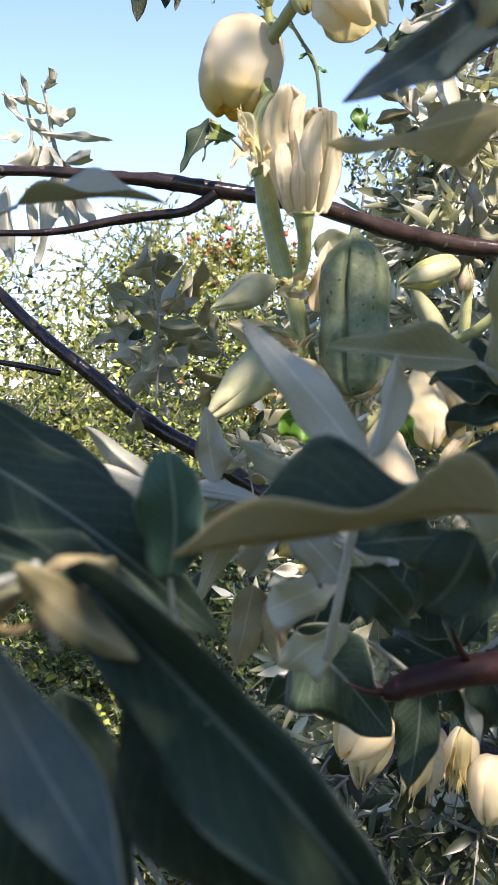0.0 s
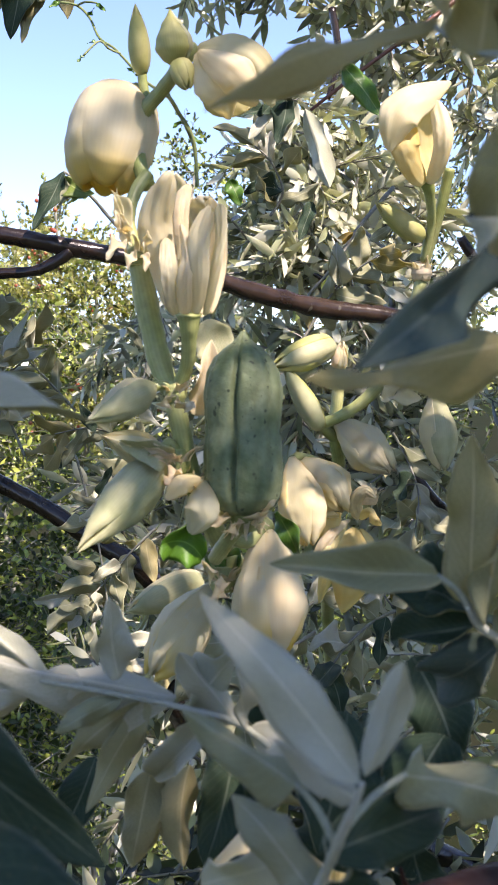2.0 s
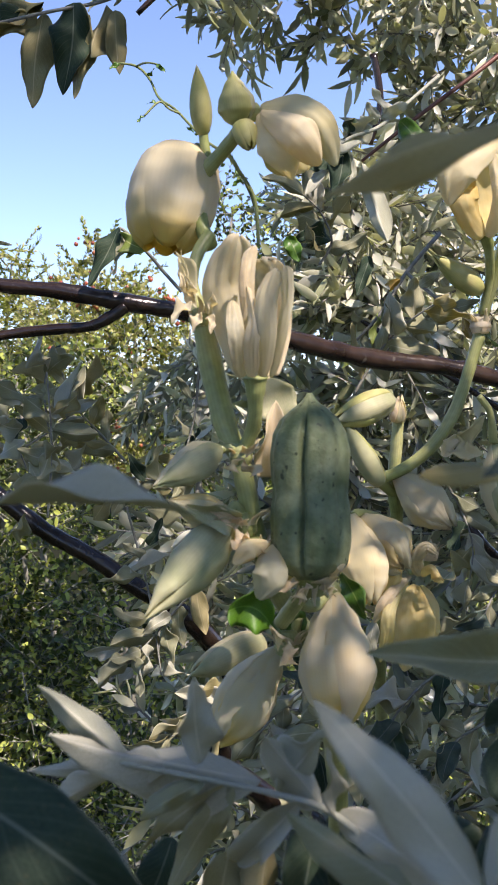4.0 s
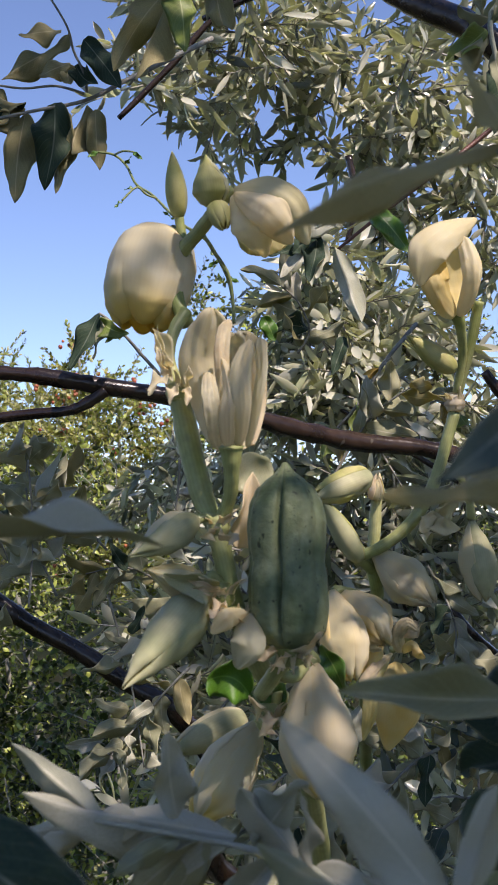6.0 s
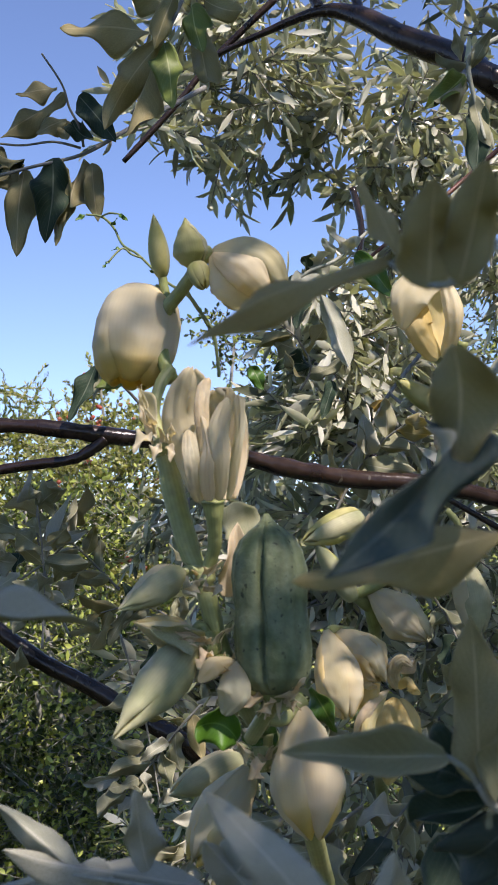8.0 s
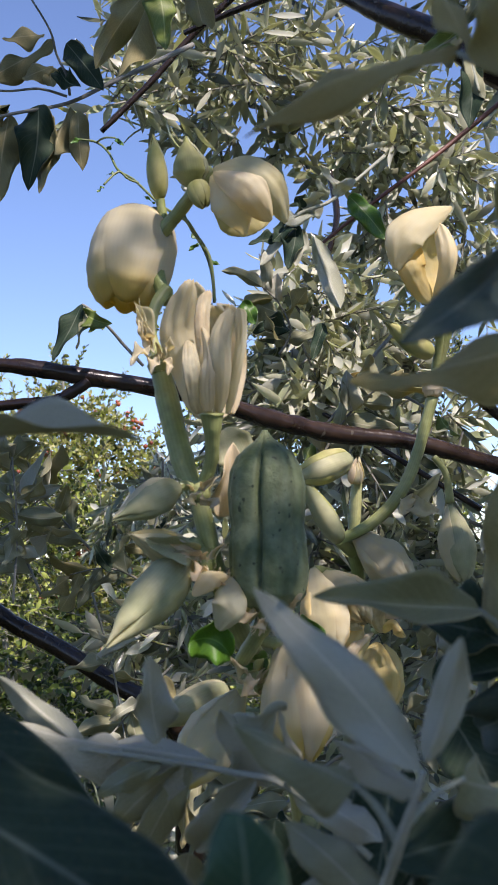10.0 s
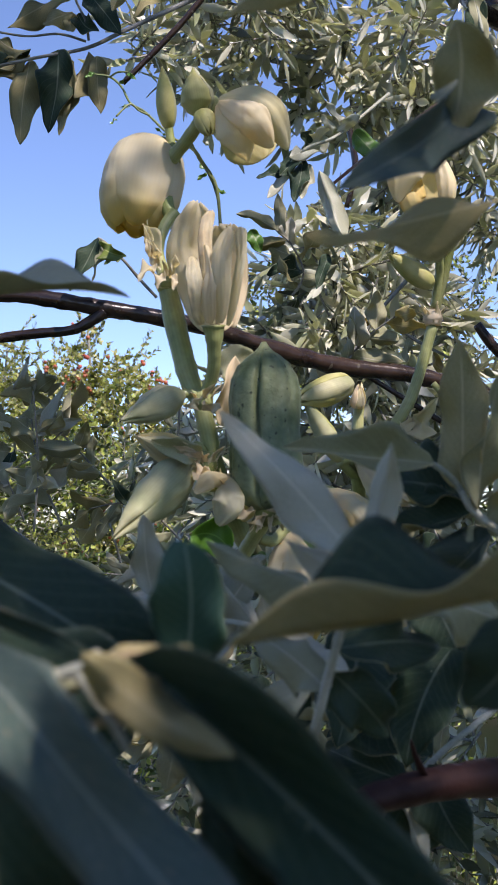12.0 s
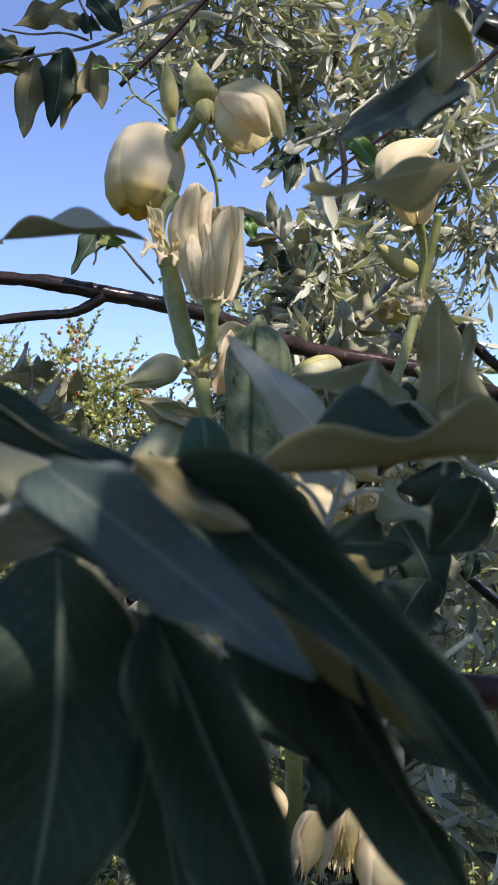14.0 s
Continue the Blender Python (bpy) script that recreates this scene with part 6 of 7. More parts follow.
leafy_twig([(0.0850, 0.6800, 1.4760), (0.0700, 0.6800, 1.4660), (0.0530, 0.6700, 1.4530), (0.0410, 0.6600, 1.4350)], 10, 0.034, 0.0125, 62, "shaded twig with dull green leaves under the flowers", ("olive", "olive", "slate", "grey"))
leafy_twig([(0.0760, 0.7000, 1.4840), (0.0570, 0.7000, 1.4780), (0.0380, 0.6900, 1.4680), (0.0220, 0.6800, 1.4530)], 10, 0.034, 0.0125, 63, "shaded twig with dull green leaves under the flowers", ("olive", "olive", "slate", "grey"))
leafy_twig([(0.2190, 0.8500, 1.5240), (0.1950, 0.8500, 1.5120), (0.1780, 0.8400, 1.4900), (0.1680, 0.8300, 1.4650)], 9, 0.034, 0.0125, 64, "shaded twig with dull green leaves under the flowers", ("olive", "olive", "slate", "grey"))
yellowing_twig = thing("olive_twig", (0.1619, 1.1000, 1.7268), "crown twig with a few yellowing leaves", "twig", "leafy twigs")
stem(yellowing_twig, [(0.2008, 1.1500, 1.7947), (0.1647, 1.1200, 1.7545), (0.1389, 1.1000, 1.7169), (0.1107, 1.1000, 1.6868)], [0.0021, 0.0018, 0.0015, 0.0013], BARK_GREY, "stem")
stem(yellowing_twig, [(0.1647, 1.1200, 1.7545), (0.1924, 1.1000, 1.7265), (0.2279, 1.1000, 1.7059)], [0.0016, 0.0015, 0.0013], BARK_GREY, "stem")
leaf(yellowing_twig, (0.1389, 1.1000, 1.7169), (0.1300, 1.0900, 1.6860), 0.0112, -45, "under", "flat", colour="yellow")
leaf(yellowing_twig, (0.1569, 1.1000, 1.7471), (0.1445, 1.0900, 1.7361), 0.0081, -8, "under", "fold", colour="yellowed")
leaf(yellowing_twig, (0.1107, 1.1000, 1.6868), (0.1021, 1.0900, 1.6662), 0.0101, 29, "under", "arch", colour="yellow")
leaf(yellowing_twig, (0.1924, 1.1000, 1.7265), (0.1831, 1.0900, 1.7006), 0.0101, -24, "under", "flat", colour="grey")
leaf(yellowing_twig, (0.2127, 1.1000, 1.7136), (0.2183, 1.0900, 1.6901), 0.0091, 13, "under", "fold", colour="yellowed")
leaf(yellowing_twig, (0.2279, 1.1000, 1.7059), (0.2461, 1.0900, 1.6848), 0.0101, -40, "under", "arch", colour="yellow")
leaf(yellowing_twig, (0.1721, 1.1000, 1.7394), (0.1909, 1.0900, 1.7507), 0.0101, -3, "under", "flat", colour="grey")
leaf(yellowing_twig, (0.1312, 1.1000, 1.7094), (0.1101, 1.0900, 1.7164), 0.0112, 34, "under", "fold", colour="grey")
leaf(yellowing_twig, (0.1209, 1.1000, 1.6968), (0.1400, 1.0900, 1.6759), 0.0101, -19, "under", "arch")
leaf(yellowing_twig, (0.2025, 1.1000, 1.7188), (0.2261, 1.0900, 1.7252), 0.0101, 18, "under", "flat")
leaf(yellowing_twig, (0.1158, 1.1000, 1.6918), (0.0897, 1.0900, 1.6865), 0.0101, -35, "under", "fold", colour="grey")

# ---- leafy twigs close to the eye ----
front_twig = thing("olive_twig", (0.0529, 0.2150, 1.5515), "pale forked twig with slender silver leaves", "twig", "leafy twigs")
stem(front_twig, [(0.0437, 0.2350, 1.5141), (0.0477, 0.2250, 1.5319), (0.0505, 0.2180, 1.5431), (0.0528, 0.2130, 1.5516), (0.0540, 0.2110, 1.5562)], [0.0011, 0.0010, 0.0009, 0.0007, 0.0005], TWIG_PALE, "stem")
stem(front_twig, [(0.0515, 0.2170, 1.5463), (0.0573, 0.2220, 1.5502), (0.0637, 0.2300, 1.5508)], [0.0006, 0.0006, 0.0005], TWIG_PALE, "stem")
stem(front_twig, [(0.0507, 0.2180, 1.5436), (0.0476, 0.2200, 1.5493), (0.0446, 0.2220, 1.5524)], [0.0007, 0.0006, 0.0005], TWIG_PALE, "stem")
leaf(front_twig, (0.0535, 0.2110, 1.5562), (0.0296, 0.2180, 1.5845), 0.0092, 12, "under", "flat", colour="silver")
leaf(front_twig, (0.0544, 0.2110, 1.5572), (0.0600, 0.2050, 1.5770), 0.0056, -15, "under", "fold", colour="silver")
leaf(front_twig, (0.0637, 0.2300, 1.5508), (0.0902, 0.2400, 1.5422), 0.0123, -40, "under", "arch", colour="grey")
leaf(front_twig, (0.0446, 0.2220, 1.5522), (0.0260, 0.2400, 1.5588), 0.0081, 40, "under", "gutter", colour="grey")
leaf(front_twig, (0.0528, 0.2130, 1.5531), (0.0415, 0.2220, 1.5588), 0.0058, 30, "under", "gutter", kind="slim", colour="silver")
leaf(front_twig, (0.0477, 0.2250, 1.5319), (0.0340, 0.2500, 1.5408), 0.0097, 10, "under", "flat")
leaf(front_twig, (0.0488, 0.2250, 1.5351), (0.0600, 0.2400, 1.5209), 0.0108, -10, "top", "flat")
leaf(front_twig, (0.0499, 0.2250, 1.5394), (0.0734, 0.2500, 1.5369), 0.0118, -30, "top", "flat")
right_twig = thing("olive_twig", (0.0880, 0.2850, 1.5649), "twig with broad pale leaves beside the flowers", "twig", "leafy twigs")
stem(right_twig, [(0.1107, 0.3000, 1.5506), (0.0971, 0.2900, 1.5579), (0.0884, 0.2840, 1.5642), (0.0854, 0.2820, 1.5689)], [0.0013, 0.0011, 0.0010, 0.0008], TWIG_PALE, "stem")
stem(right_twig, [(0.0880, 0.2840, 1.5646), (0.0835, 0.2820, 1.5717), (0.0786, 0.2810, 1.5757)], [0.0008, 0.0008, 0.0007], TWIG_PALE, "stem")
leaf(right_twig, (0.0786, 0.2810, 1.5757), (0.0427, 0.2720, 1.5802), 0.0098, 22, "top", "gutter", colour="pale")
leaf(right_twig, (0.0854, 0.2820, 1.5689), (0.0855, 0.2800, 1.6056), 0.0127, -25, "under", "flat", colour="pale")
leaf(right_twig, (0.0895, 0.2860, 1.5649), (0.0916, 0.2700, 1.5960), 0.0119, 35, "top", "flat", colour="pale")
leaf(right_twig, (0.0868, 0.2860, 1.5663), (0.0679, 0.3000, 1.5697), 0.0125, 35, "top", "arch", colour="duo")
leaf(right_twig, (0.0885, 0.2880, 1.5635), (0.0706, 0.3000, 1.5581), 0.0108, 45, "top", "gutter", colour="duo")
leaf(right_twig, (0.0944, 0.2900, 1.5593), (0.0820, 0.3100, 1.5461), 0.0137, 20, "top", "arch", colour="slate")
leaf(right_twig, (0.0951, 0.2900, 1.5579), (0.1007, 0.2800, 1.5755), 0.0104, 0, "top", "flat", colour="pale")
leaf(right_twig, (0.0913, 0.2880, 1.5621), (0.0793, 0.3200, 1.5625), 0.0074, 60, "top", "gutter", colour="slate")
low_twig = thing("olive_twig", (0.0621, 0.1500, 1.5540), "low twig with broad dark leaves, pale beneath", "twig", "leafy twigs")
stem(low_twig, [(0.0894, 0.1600, 1.5413), (0.0793, 0.1550, 1.5486), (0.0732, 0.1500, 1.5531)], [0.0007, 0.0006, 0.0005], TWIG_PALE, "stem")
leaf(low_twig, (0.0732, 0.1500, 1.5531), (0.0316, 0.1350, 1.5487), 0.0116, 83, "top", "gutter", colour="duo")
leaf(low_twig, (0.0700, 0.1550, 1.5503), (0.0620, 0.1600, 1.5378), 0.0103, 10, "top", "flat", colour="duo")
leaf(low_twig, (0.0243, 0.1680, 1.5425), (0.0254, 0.1610, 1.5606), 0.0106, 0, "top", "straight", kind="round", colour="teal")
stem(low_twig, [(0.0243, 0.1680, 1.5430), (0.0253, 0.1750, 1.5244), (0.0338, 0.1750, 1.5194)], [0.0004, 0.0005, 0.0005], TWIG_PALE, "stem")
leaf(low_twig, (-0.0254, 0.1900, 1.5657), (0.0301, 0.1700, 1.5343), 0.0196, -20, "top", "flat")
leaf(low_twig, (-0.0132, 0.1650, 1.5487), (0.0278, 0.1500, 1.5402), 0.0128, -30, "top", "flat")
leaf(low_twig, (-0.0436, 0.2500, 1.5690), (0.0118, 0.2400, 1.5318), 0.0191, -10, "top", "flat")
dead = thing("bare_branch", (0.0825, 0.3000, 1.4904), "smooth dark red broken branch among leaves", "branch")
stem(dead, [(0.0556, 0.2850, 1.4941), (0.0569, 0.2850, 1.4945), (0.0633, 0.2900, 1.4955), (0.0800, 0.3000, 1.4962), (0.1077, 0.3200, 1.4927), (0.2067, 0.4000, 1.4717)], [0.0018, 0.0031, 0.0039, 0.0043, 0.0051, 0.0073], BARK_RED, "limb", 14, 0.05)
stem(dead, [(0.0564, 0.2850, 1.4943), (0.0520, 0.2840, 1.4941), (0.0484, 0.2840, 1.4949), (0.0452, 0.2840, 1.4964)], [0.0014, 0.0008, 0.0005, 0.0003], BARK_RED, "spur", 8, 0.05)
stem(dead, [(0.0765, 0.2970, 1.4978), (0.0729, 0.2900, 1.5052), (0.0716, 0.2880, 1.5096)], [0.0011, 0.0007, 0.0003], BARK_RED, "spur", 8, 0.05)
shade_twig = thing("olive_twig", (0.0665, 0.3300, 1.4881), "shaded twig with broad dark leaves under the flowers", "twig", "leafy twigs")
# two lit tan leaves, their brightness painted with the whitened silver
leaf(shade_twig, (0.0280, 0.2600, 1.5190), (0.0470, 0.2500, 1.5290), 0.0106, 0, "top", "flat", colour="silver_lit")
leaf(shade_twig, (0.0320, 0.2600, 1.5060), (0.0480, 0.2500, 1.5190), 0.0102, 10, "top", "flat", colour="silver_lit")
stem(shade_twig, [(0.1087, 0.3600, 1.5055), (0.0907, 0.3500, 1.4954), (0.0766, 0.3400, 1.4874), (0.0640, 0.3300, 1.4864), (0.0480, 0.3100, 1.5022), (0.0305, 0.3000, 1.5059)], [0.0011, 0.0010, 0.0008, 0.0008, 0.0006, 0.0004], TWIG_PALE, "stem")
leaf(shade_twig, (0.0557, 0.3450, 1.5195), (0.0829, 0.3300, 1.4971), 0.0267, -10, "top", "flat")
leaf(shade_twig, (0.0305, 0.3000, 1.5059), (0.0569, 0.2900, 1.4819), 0.0234, 10, "top", "flat")
leaf(shade_twig, (0.0640, 0.3300, 1.4864), (0.0597, 0.3200, 1.4572), 0.0133, 0, "top", "flat")
leaf(shade_twig, (0.0731, 0.3350, 1.4869), (0.0808, 0.3300, 1.4672), 0.0049, 20, "under", "fold", colour="silver")
leaf(shade_twig, (0.0766, 0.3400, 1.4874), (0.0818, 0.3500, 1.4642), 0.0156, 10, "top", "flat")
leaf(shade_twig, (0.0835, 0.3450, 1.4913), (0.0942, 0.3400, 1.4674), 0.0155, 0, "top", "arch")
leaf(shade_twig, (0.0766, 0.3400, 1.4874), (0.0567, 0.3700, 1.4911), 0.0140, 30, "top", "arch")
leaf(shade_twig, (0.0419, 0.3100, 1.5030), (0.0188, 0.3300, 1.4778), 0.0127, -20, "top", "flat")
leaf(shade_twig, (0.0643, 0.3250, 1.5339), (0.0552, 0.3100, 1.5039), 0.0194, 0, "top", "flat")
leaf(shade_twig, (0.0895, 0.3300, 1.5261), (0.0738, 0.3200, 1.4958), 0.0191, 10, "top", "arch")
leaf(shade_twig, (0.0363, 0.3600, 1.5165), (0.0271, 0.3500, 1.4842), 0.0141, 0, "top", "flat")
leaf(shade_twig, (0.0126, 0.3600, 1.5082), (0.0074, 0.3500, 1.4847), 0.0123, 10, "under", "flat", colour="duo")
leaf(shade_twig, (0.0236, 0.3550, 1.5113), (0.0220, 0.3450, 1.4865), 0.0104, -10, "under", "fold", colour="duo")
leaf(shade_twig, (0.0829, 0.3400, 1.5441), (0.0930, 0.3300, 1.5174), 0.0181, 0, "top", "flat")
leaf(shade_twig, (0.0489, 0.3600, 1.5178), (0.0417, 0.3500, 1.4947), 0.0123, 20, "top", "arch")
leaf(shade_twig, (-0.0029, 0.3600, 1.5125), (-0.0147, 0.3500, 1.4899), 0.0105, 10, "top", "flat")
leaf(shade_twig, (0.0467, 0.3350, 1.5078), (0.0634, 0.3200, 1.5045), 0.0071, 40, "under", "arch", colour="duo")
left_front_twig = thing("olive_twig", (0.0171, 0.1200, 1.5496), "low twig with broad dark leaves, close by", "twig", "leafy twigs")
stem(left_front_twig, [(-0.0240, 0.1250, 1.5334), (-0.0071, 0.1220, 1.5420), (0.0052, 0.1200, 1.5472), (0.0168, 0.1200, 1.5502), (0.0192, 0.1190, 1.5519)], [0.0011, 0.0009, 0.0008, 0.0007, 0.0005], TWIG_PALE, "stem")
stem(left_front_twig, [(0.0166, 0.1200, 1.5501), (0.0201, 0.1180, 1.5457), (0.0223, 0.1160, 1.5427)], [0.0005, 0.0005, 0.0005], TWIG_PALE, "stem")
leaf(left_front_twig, (-0.0263, 0.1500, 1.5734), (0.0170, 0.1380, 1.5496), 0.0054, 20, "top", "arch")
leaf(left_front_twig, (-0.0063, 0.1250, 1.5580), (0.0176, 0.1220, 1.5488), 0.0102, -60, "under", "gutter")
leaf(left_front_twig, (-0.0159, 0.1300, 1.5512), (0.0082, 0.1280, 1.5425), 0.0154, -10, "under", "flat")
leaf(left_front_twig, (0.0080, 0.1200, 1.5410), (0.0030, 0.1200, 1.4900), 0.0254, 0, "top", "flat")
leaf(left_front_twig, (0.0200, 0.1150, 1.5330), (0.0360, 0.1150, 1.4910), 0.0137, 0, "top", "fold")
leaf(left_front_twig, (0.0310, 0.1250, 1.5440), (0.0610, 0.1250, 1.4900), 0.0124, 15, "top", "fold")
leaf(left_front_twig, (0.0150, 0.1400, 1.5320), (0.0230, 0.1400, 1.4820), 0.0148, 0, "top", "flat")
leaf(left_front_twig, (0.0420, 0.1450, 1.5100), (0.0440, 0.1450, 1.4980), 0.0051, -10, "top", "flat")
leaf(left_front_twig, (0.0039, 0.1250, 1.5528), (0.0376, 0.0820, 1.5289), 0.0111, -5, "top", "flat", colour="slate", label="broad slate-green leaf")
leaf(left_front_twig, (0.0220, 0.1210, 1.5510), (0.0650, 0.1060, 1.5070), 0.0115, -12, "top", "fold")
leaf(left_front_twig, (0.0286, 0.1230, 1.5421), (0.0541, 0.1100, 1.5168), 0.0068, -8, "under", "flat", colour="tan")
leaf(left_front_twig, (0.0182, 0.1140, 1.5524), (0.0325, 0.1110, 1.5429), 0.0052, -15, "under", "arch", colour="tan")
stem(left_front_twig, [(0.0049, 0.1280, 1.5434), (0.0113, 0.1260, 1.5444), (0.0158, 0.1240, 1.5480), (0.0211, 0.1220, 1.5510), (0.0266, 0.1210, 1.5498), (0.0316, 0.1200, 1.5456), (0.0354, 0.1200, 1.5416)], [0.0009, 0.0008, 0.0007, 0.0008, 0.0007, 0.0006, 0.0004], TWIG_TAN, "leaf_stalk")
stem(left_front_twig, [(0.0113, 0.1260, 1.5444), (0.0151, 0.1210, 1.5437), (0.0204, 0.1190, 1.5453), (0.0255, 0.1180, 1.5453), (0.0294, 0.1170, 1.5435)], [0.0005, 0.0005, 0.0005, 0.0005, 0.0004], TWIG_TAN, "leaf_stalk")
leaf(left_front_twig, (0.0175, 0.1210, 1.5498), (0.0280, 0.1180, 1.5526), 0.0052, -20, "under", "arch", colour="tan")
silver_twig = thing("olive_twig", (0.0229, 0.3200, 1.5393), "silver-leaved twig in front of the flowers", "twig", "leafy twigs")
stem(silver_twig, [(-0.0175, 0.3300, 1.5430), (-0.0031, 0.3250, 1.5415), (0.0107, 0.3220, 1.5395), (0.0242, 0.3200, 1.5370), (0.0387, 0.3150, 1.5333), (0.0566, 0.3100, 1.5177)], [0.0006, 0.0007, 0.0007, 0.0008, 0.0009, 0.0009], TWIG_PALE, "stem")
leaf(silver_twig, (-0.0106, 0.3300, 1.5401), (-0.0338, 0.3350, 1.5603), 0.0081, 15, "under", "fold", colour="silver")
leaf(silver_twig, (0.0215, 0.3220, 1.5397), (-0.0300, 0.3300, 1.5474), 0.0154, 40, "under", "gutter", colour="silver")
leaf(silver_twig, (0.0073, 0.3220, 1.5444), (0.0057, 0.3150, 1.5665), 0.0091, 20, "top", "flat", colour="silver")
leaf(silver_twig, (0.0256, 0.3200, 1.5372), (0.0386, 0.3100, 1.5535), 0.0085, 30, "under", "arch", colour="silver")
leaf(silver_twig, (0.0120, 0.3220, 1.5388), (-0.0100, 0.3350, 1.5170), 0.0089, -30, "under", "flat", colour="grey")
leaf(silver_twig, (-0.0018, 0.3250, 1.5412), (-0.0350, 0.3400, 1.5271), 0.0090, -20, "under", "arch", colour="silver")
leaf(silver_twig, (0.0361, 0.3160, 1.5344), (0.0217, 0.3150, 1.5523), 0.0090, 20, "under", "fold", colour="silver")
leaf(silver_twig, (0.0079, 0.3230, 1.5393), (-0.0065, 0.3100, 1.5350), 0.0057, 20, "under", "arch", colour="grey")
leaf(silver_twig, (0.0147, 0.3220, 1.5381), (-0.0020, 0.3400, 1.5061), 0.0083, 10, "under", "flat", colour="grey")
leaf(silver_twig, (0.0309, 0.3180, 1.5358), (0.0143, 0.3300, 1.5157), 0.0087, 20, "top", "fold", colour="grey")
leaf(silver_twig, (-0.0106, 0.3300, 1.5408), (-0.0397, 0.3500, 1.5343), 0.0062, 30, "under", "arch", colour="silver")
leaf(silver_twig, (0.0387, 0.3150, 1.5333), (0.0361, 0.3000, 1.5538), 0.0055, 50, "top", "flat", colour="grey")
leaf(silver_twig, (0.0387, 0.3150, 1.5333), (0.0578, 0.3000, 1.5243), 0.0096, -20, "under", "arch", colour="silver")
left_reach_twig = thing("olive_twig", (-0.0254, 0.2450, 1.6144), "single narrow leaf reaching in from the side", "twig", "leafy twigs")
stem(left_reach_twig, [(-0.0612, 0.2600, 1.6050), (-0.0426, 0.2550, 1.6089), (-0.0239, 0.2470, 1.6126)], [0.0008, 0.0007, 0.0005], TWIG_PALE, "stem")
leaf(left_reach_twig, (-0.0239, 0.2470, 1.6128), (0.0113, 0.2400, 1.6116), 0.0062, -62, "top", "gutter", colour="grey")
upper_right_twig = thing("olive_twig", (0.0726, 0.2100, 1.6653), "twig with olive-brown leaves hanging in from above", "twig", "leafy twigs")
stem(upper_right_twig, [(0.1025, 0.2300, 1.6870), (0.0873, 0.2200, 1.6747), (0.0776, 0.2120, 1.6664), (0.0721, 0.2120, 1.6658), (0.0668, 0.2170, 1.6710)], [0.0010, 0.0008, 0.0007, 0.0006, 0.0005], TWIG_PALE, "stem")
stem(upper_right_twig, [(0.1017, 0.2240, 1.6732), (0.0896, 0.2260, 1.6585), (0.0837, 0.2280, 1.6502), (0.0780, 0.2280, 1.6441)], [0.0008, 0.0007, 0.0006, 0.0005], TWIG_PALE, "stem")
leaf(upper_right_twig, (0.0780, 0.2280, 1.6441), (0.0524, 0.1940, 1.6194), 0.0120, -20, "top", "arch", colour="slate")
leaf(upper_right_twig, (0.0674, 0.2170, 1.6724), (0.0308, 0.2220, 1.6609), 0.0064, 40, "under", "hook", colour="tan")
leaf(upper_right_twig, (0.0721, 0.2120, 1.6649), (0.0736, 0.2050, 1.6815), 0.0106, 10, "under", "flat", colour="tan")
leaf(upper_right_twig, (0.0686, 0.2160, 1.6716), (0.0626, 0.2220, 1.6888), 0.0045, 20, "under", "flat", colour="tan")
leaf(upper_right_twig, (0.0760, 0.2150, 1.6560), (0.0730, 0.2150, 1.6340), 0.0118, 20, "under", "arch", colour="tan")
leaf(upper_right_twig, (0.0771, 0.2100, 1.6651), (0.0813, 0.2000, 1.6825), 0.0089, 0, "under", "flat", colour="tan")
leaf(upper_right_twig, (0.0856, 0.2240, 1.6248), (0.0468, 0.2220, 1.6183), 0.0090, 40, "under", "arch", colour="tan")
stem(upper_right_twig, [(0.0948, 0.2220, 1.6287), (0.0883, 0.2200, 1.6257), (0.0838, 0.2180, 1.6238)], [0.0006, 0.0005, 0.0005], TWIG_PALE, "stem")

# ---- crown, bushes ----
CROWN_CLUMPS = []
CROWN_CLUMPS += [
    ((0.3280, 1.7500, 2.1680), (0.055, 0.060, 0.050), 8),
    ((0.4350, 1.8000, 2.1520), (0.055, 0.060, 0.050), 8),
    ((0.3780, 1.7500, 2.0640), (0.055, 0.060, 0.050), 8),
    ((0.2740, 1.7000, 2.0510), (0.055, 0.060, 0.050), 8),
    ((0.4300, 1.8000, 1.9960), (0.055, 0.060, 0.050), 8),
    ((0.3190, 1.9000, 2.3730), (0.055, 0.060, 0.050), 8),
    ((0.4590, 1.8500, 2.2920), (0.055, 0.060, 0.050), 8),
]
CROWN_CLUMPS += [
    ((-0.0719, 1.5000, 2.1710), (0.043, 0.068, 0.043), 7),
    ((-0.0156, 1.6000, 2.2374), (0.061, 0.097, 0.061), 11),
    ((0.0648, 1.6000, 2.2820), (0.068, 0.109, 0.068), 14),
    ((0.1389, 1.7000, 2.2687), (0.073, 0.116, 0.073), 14),
    ((0.2195, 1.7000, 2.2220), (0.081, 0.129, 0.081), 17),
    ((0.2881, 1.6000, 2.2144), (0.068, 0.109, 0.068), 12),
    ((0.3454, 1.6000, 2.1315), (0.068, 0.109, 0.068), 12),
    ((0.0630, 1.8000, 2.2479), (0.060, 0.096, 0.060), 8),
    ((0.0022, 1.7000, 2.1814), (0.040, 0.065, 0.040), 4),
    ((0.1389, 1.8000, 2.1811), (0.051, 0.082, 0.051), 5),
    ((0.2397, 1.7000, 2.1360), (0.065, 0.103, 0.065), 10),
    ((0.0280, 1.6000, 2.3409), (0.061, 0.097, 0.061), 10),
]
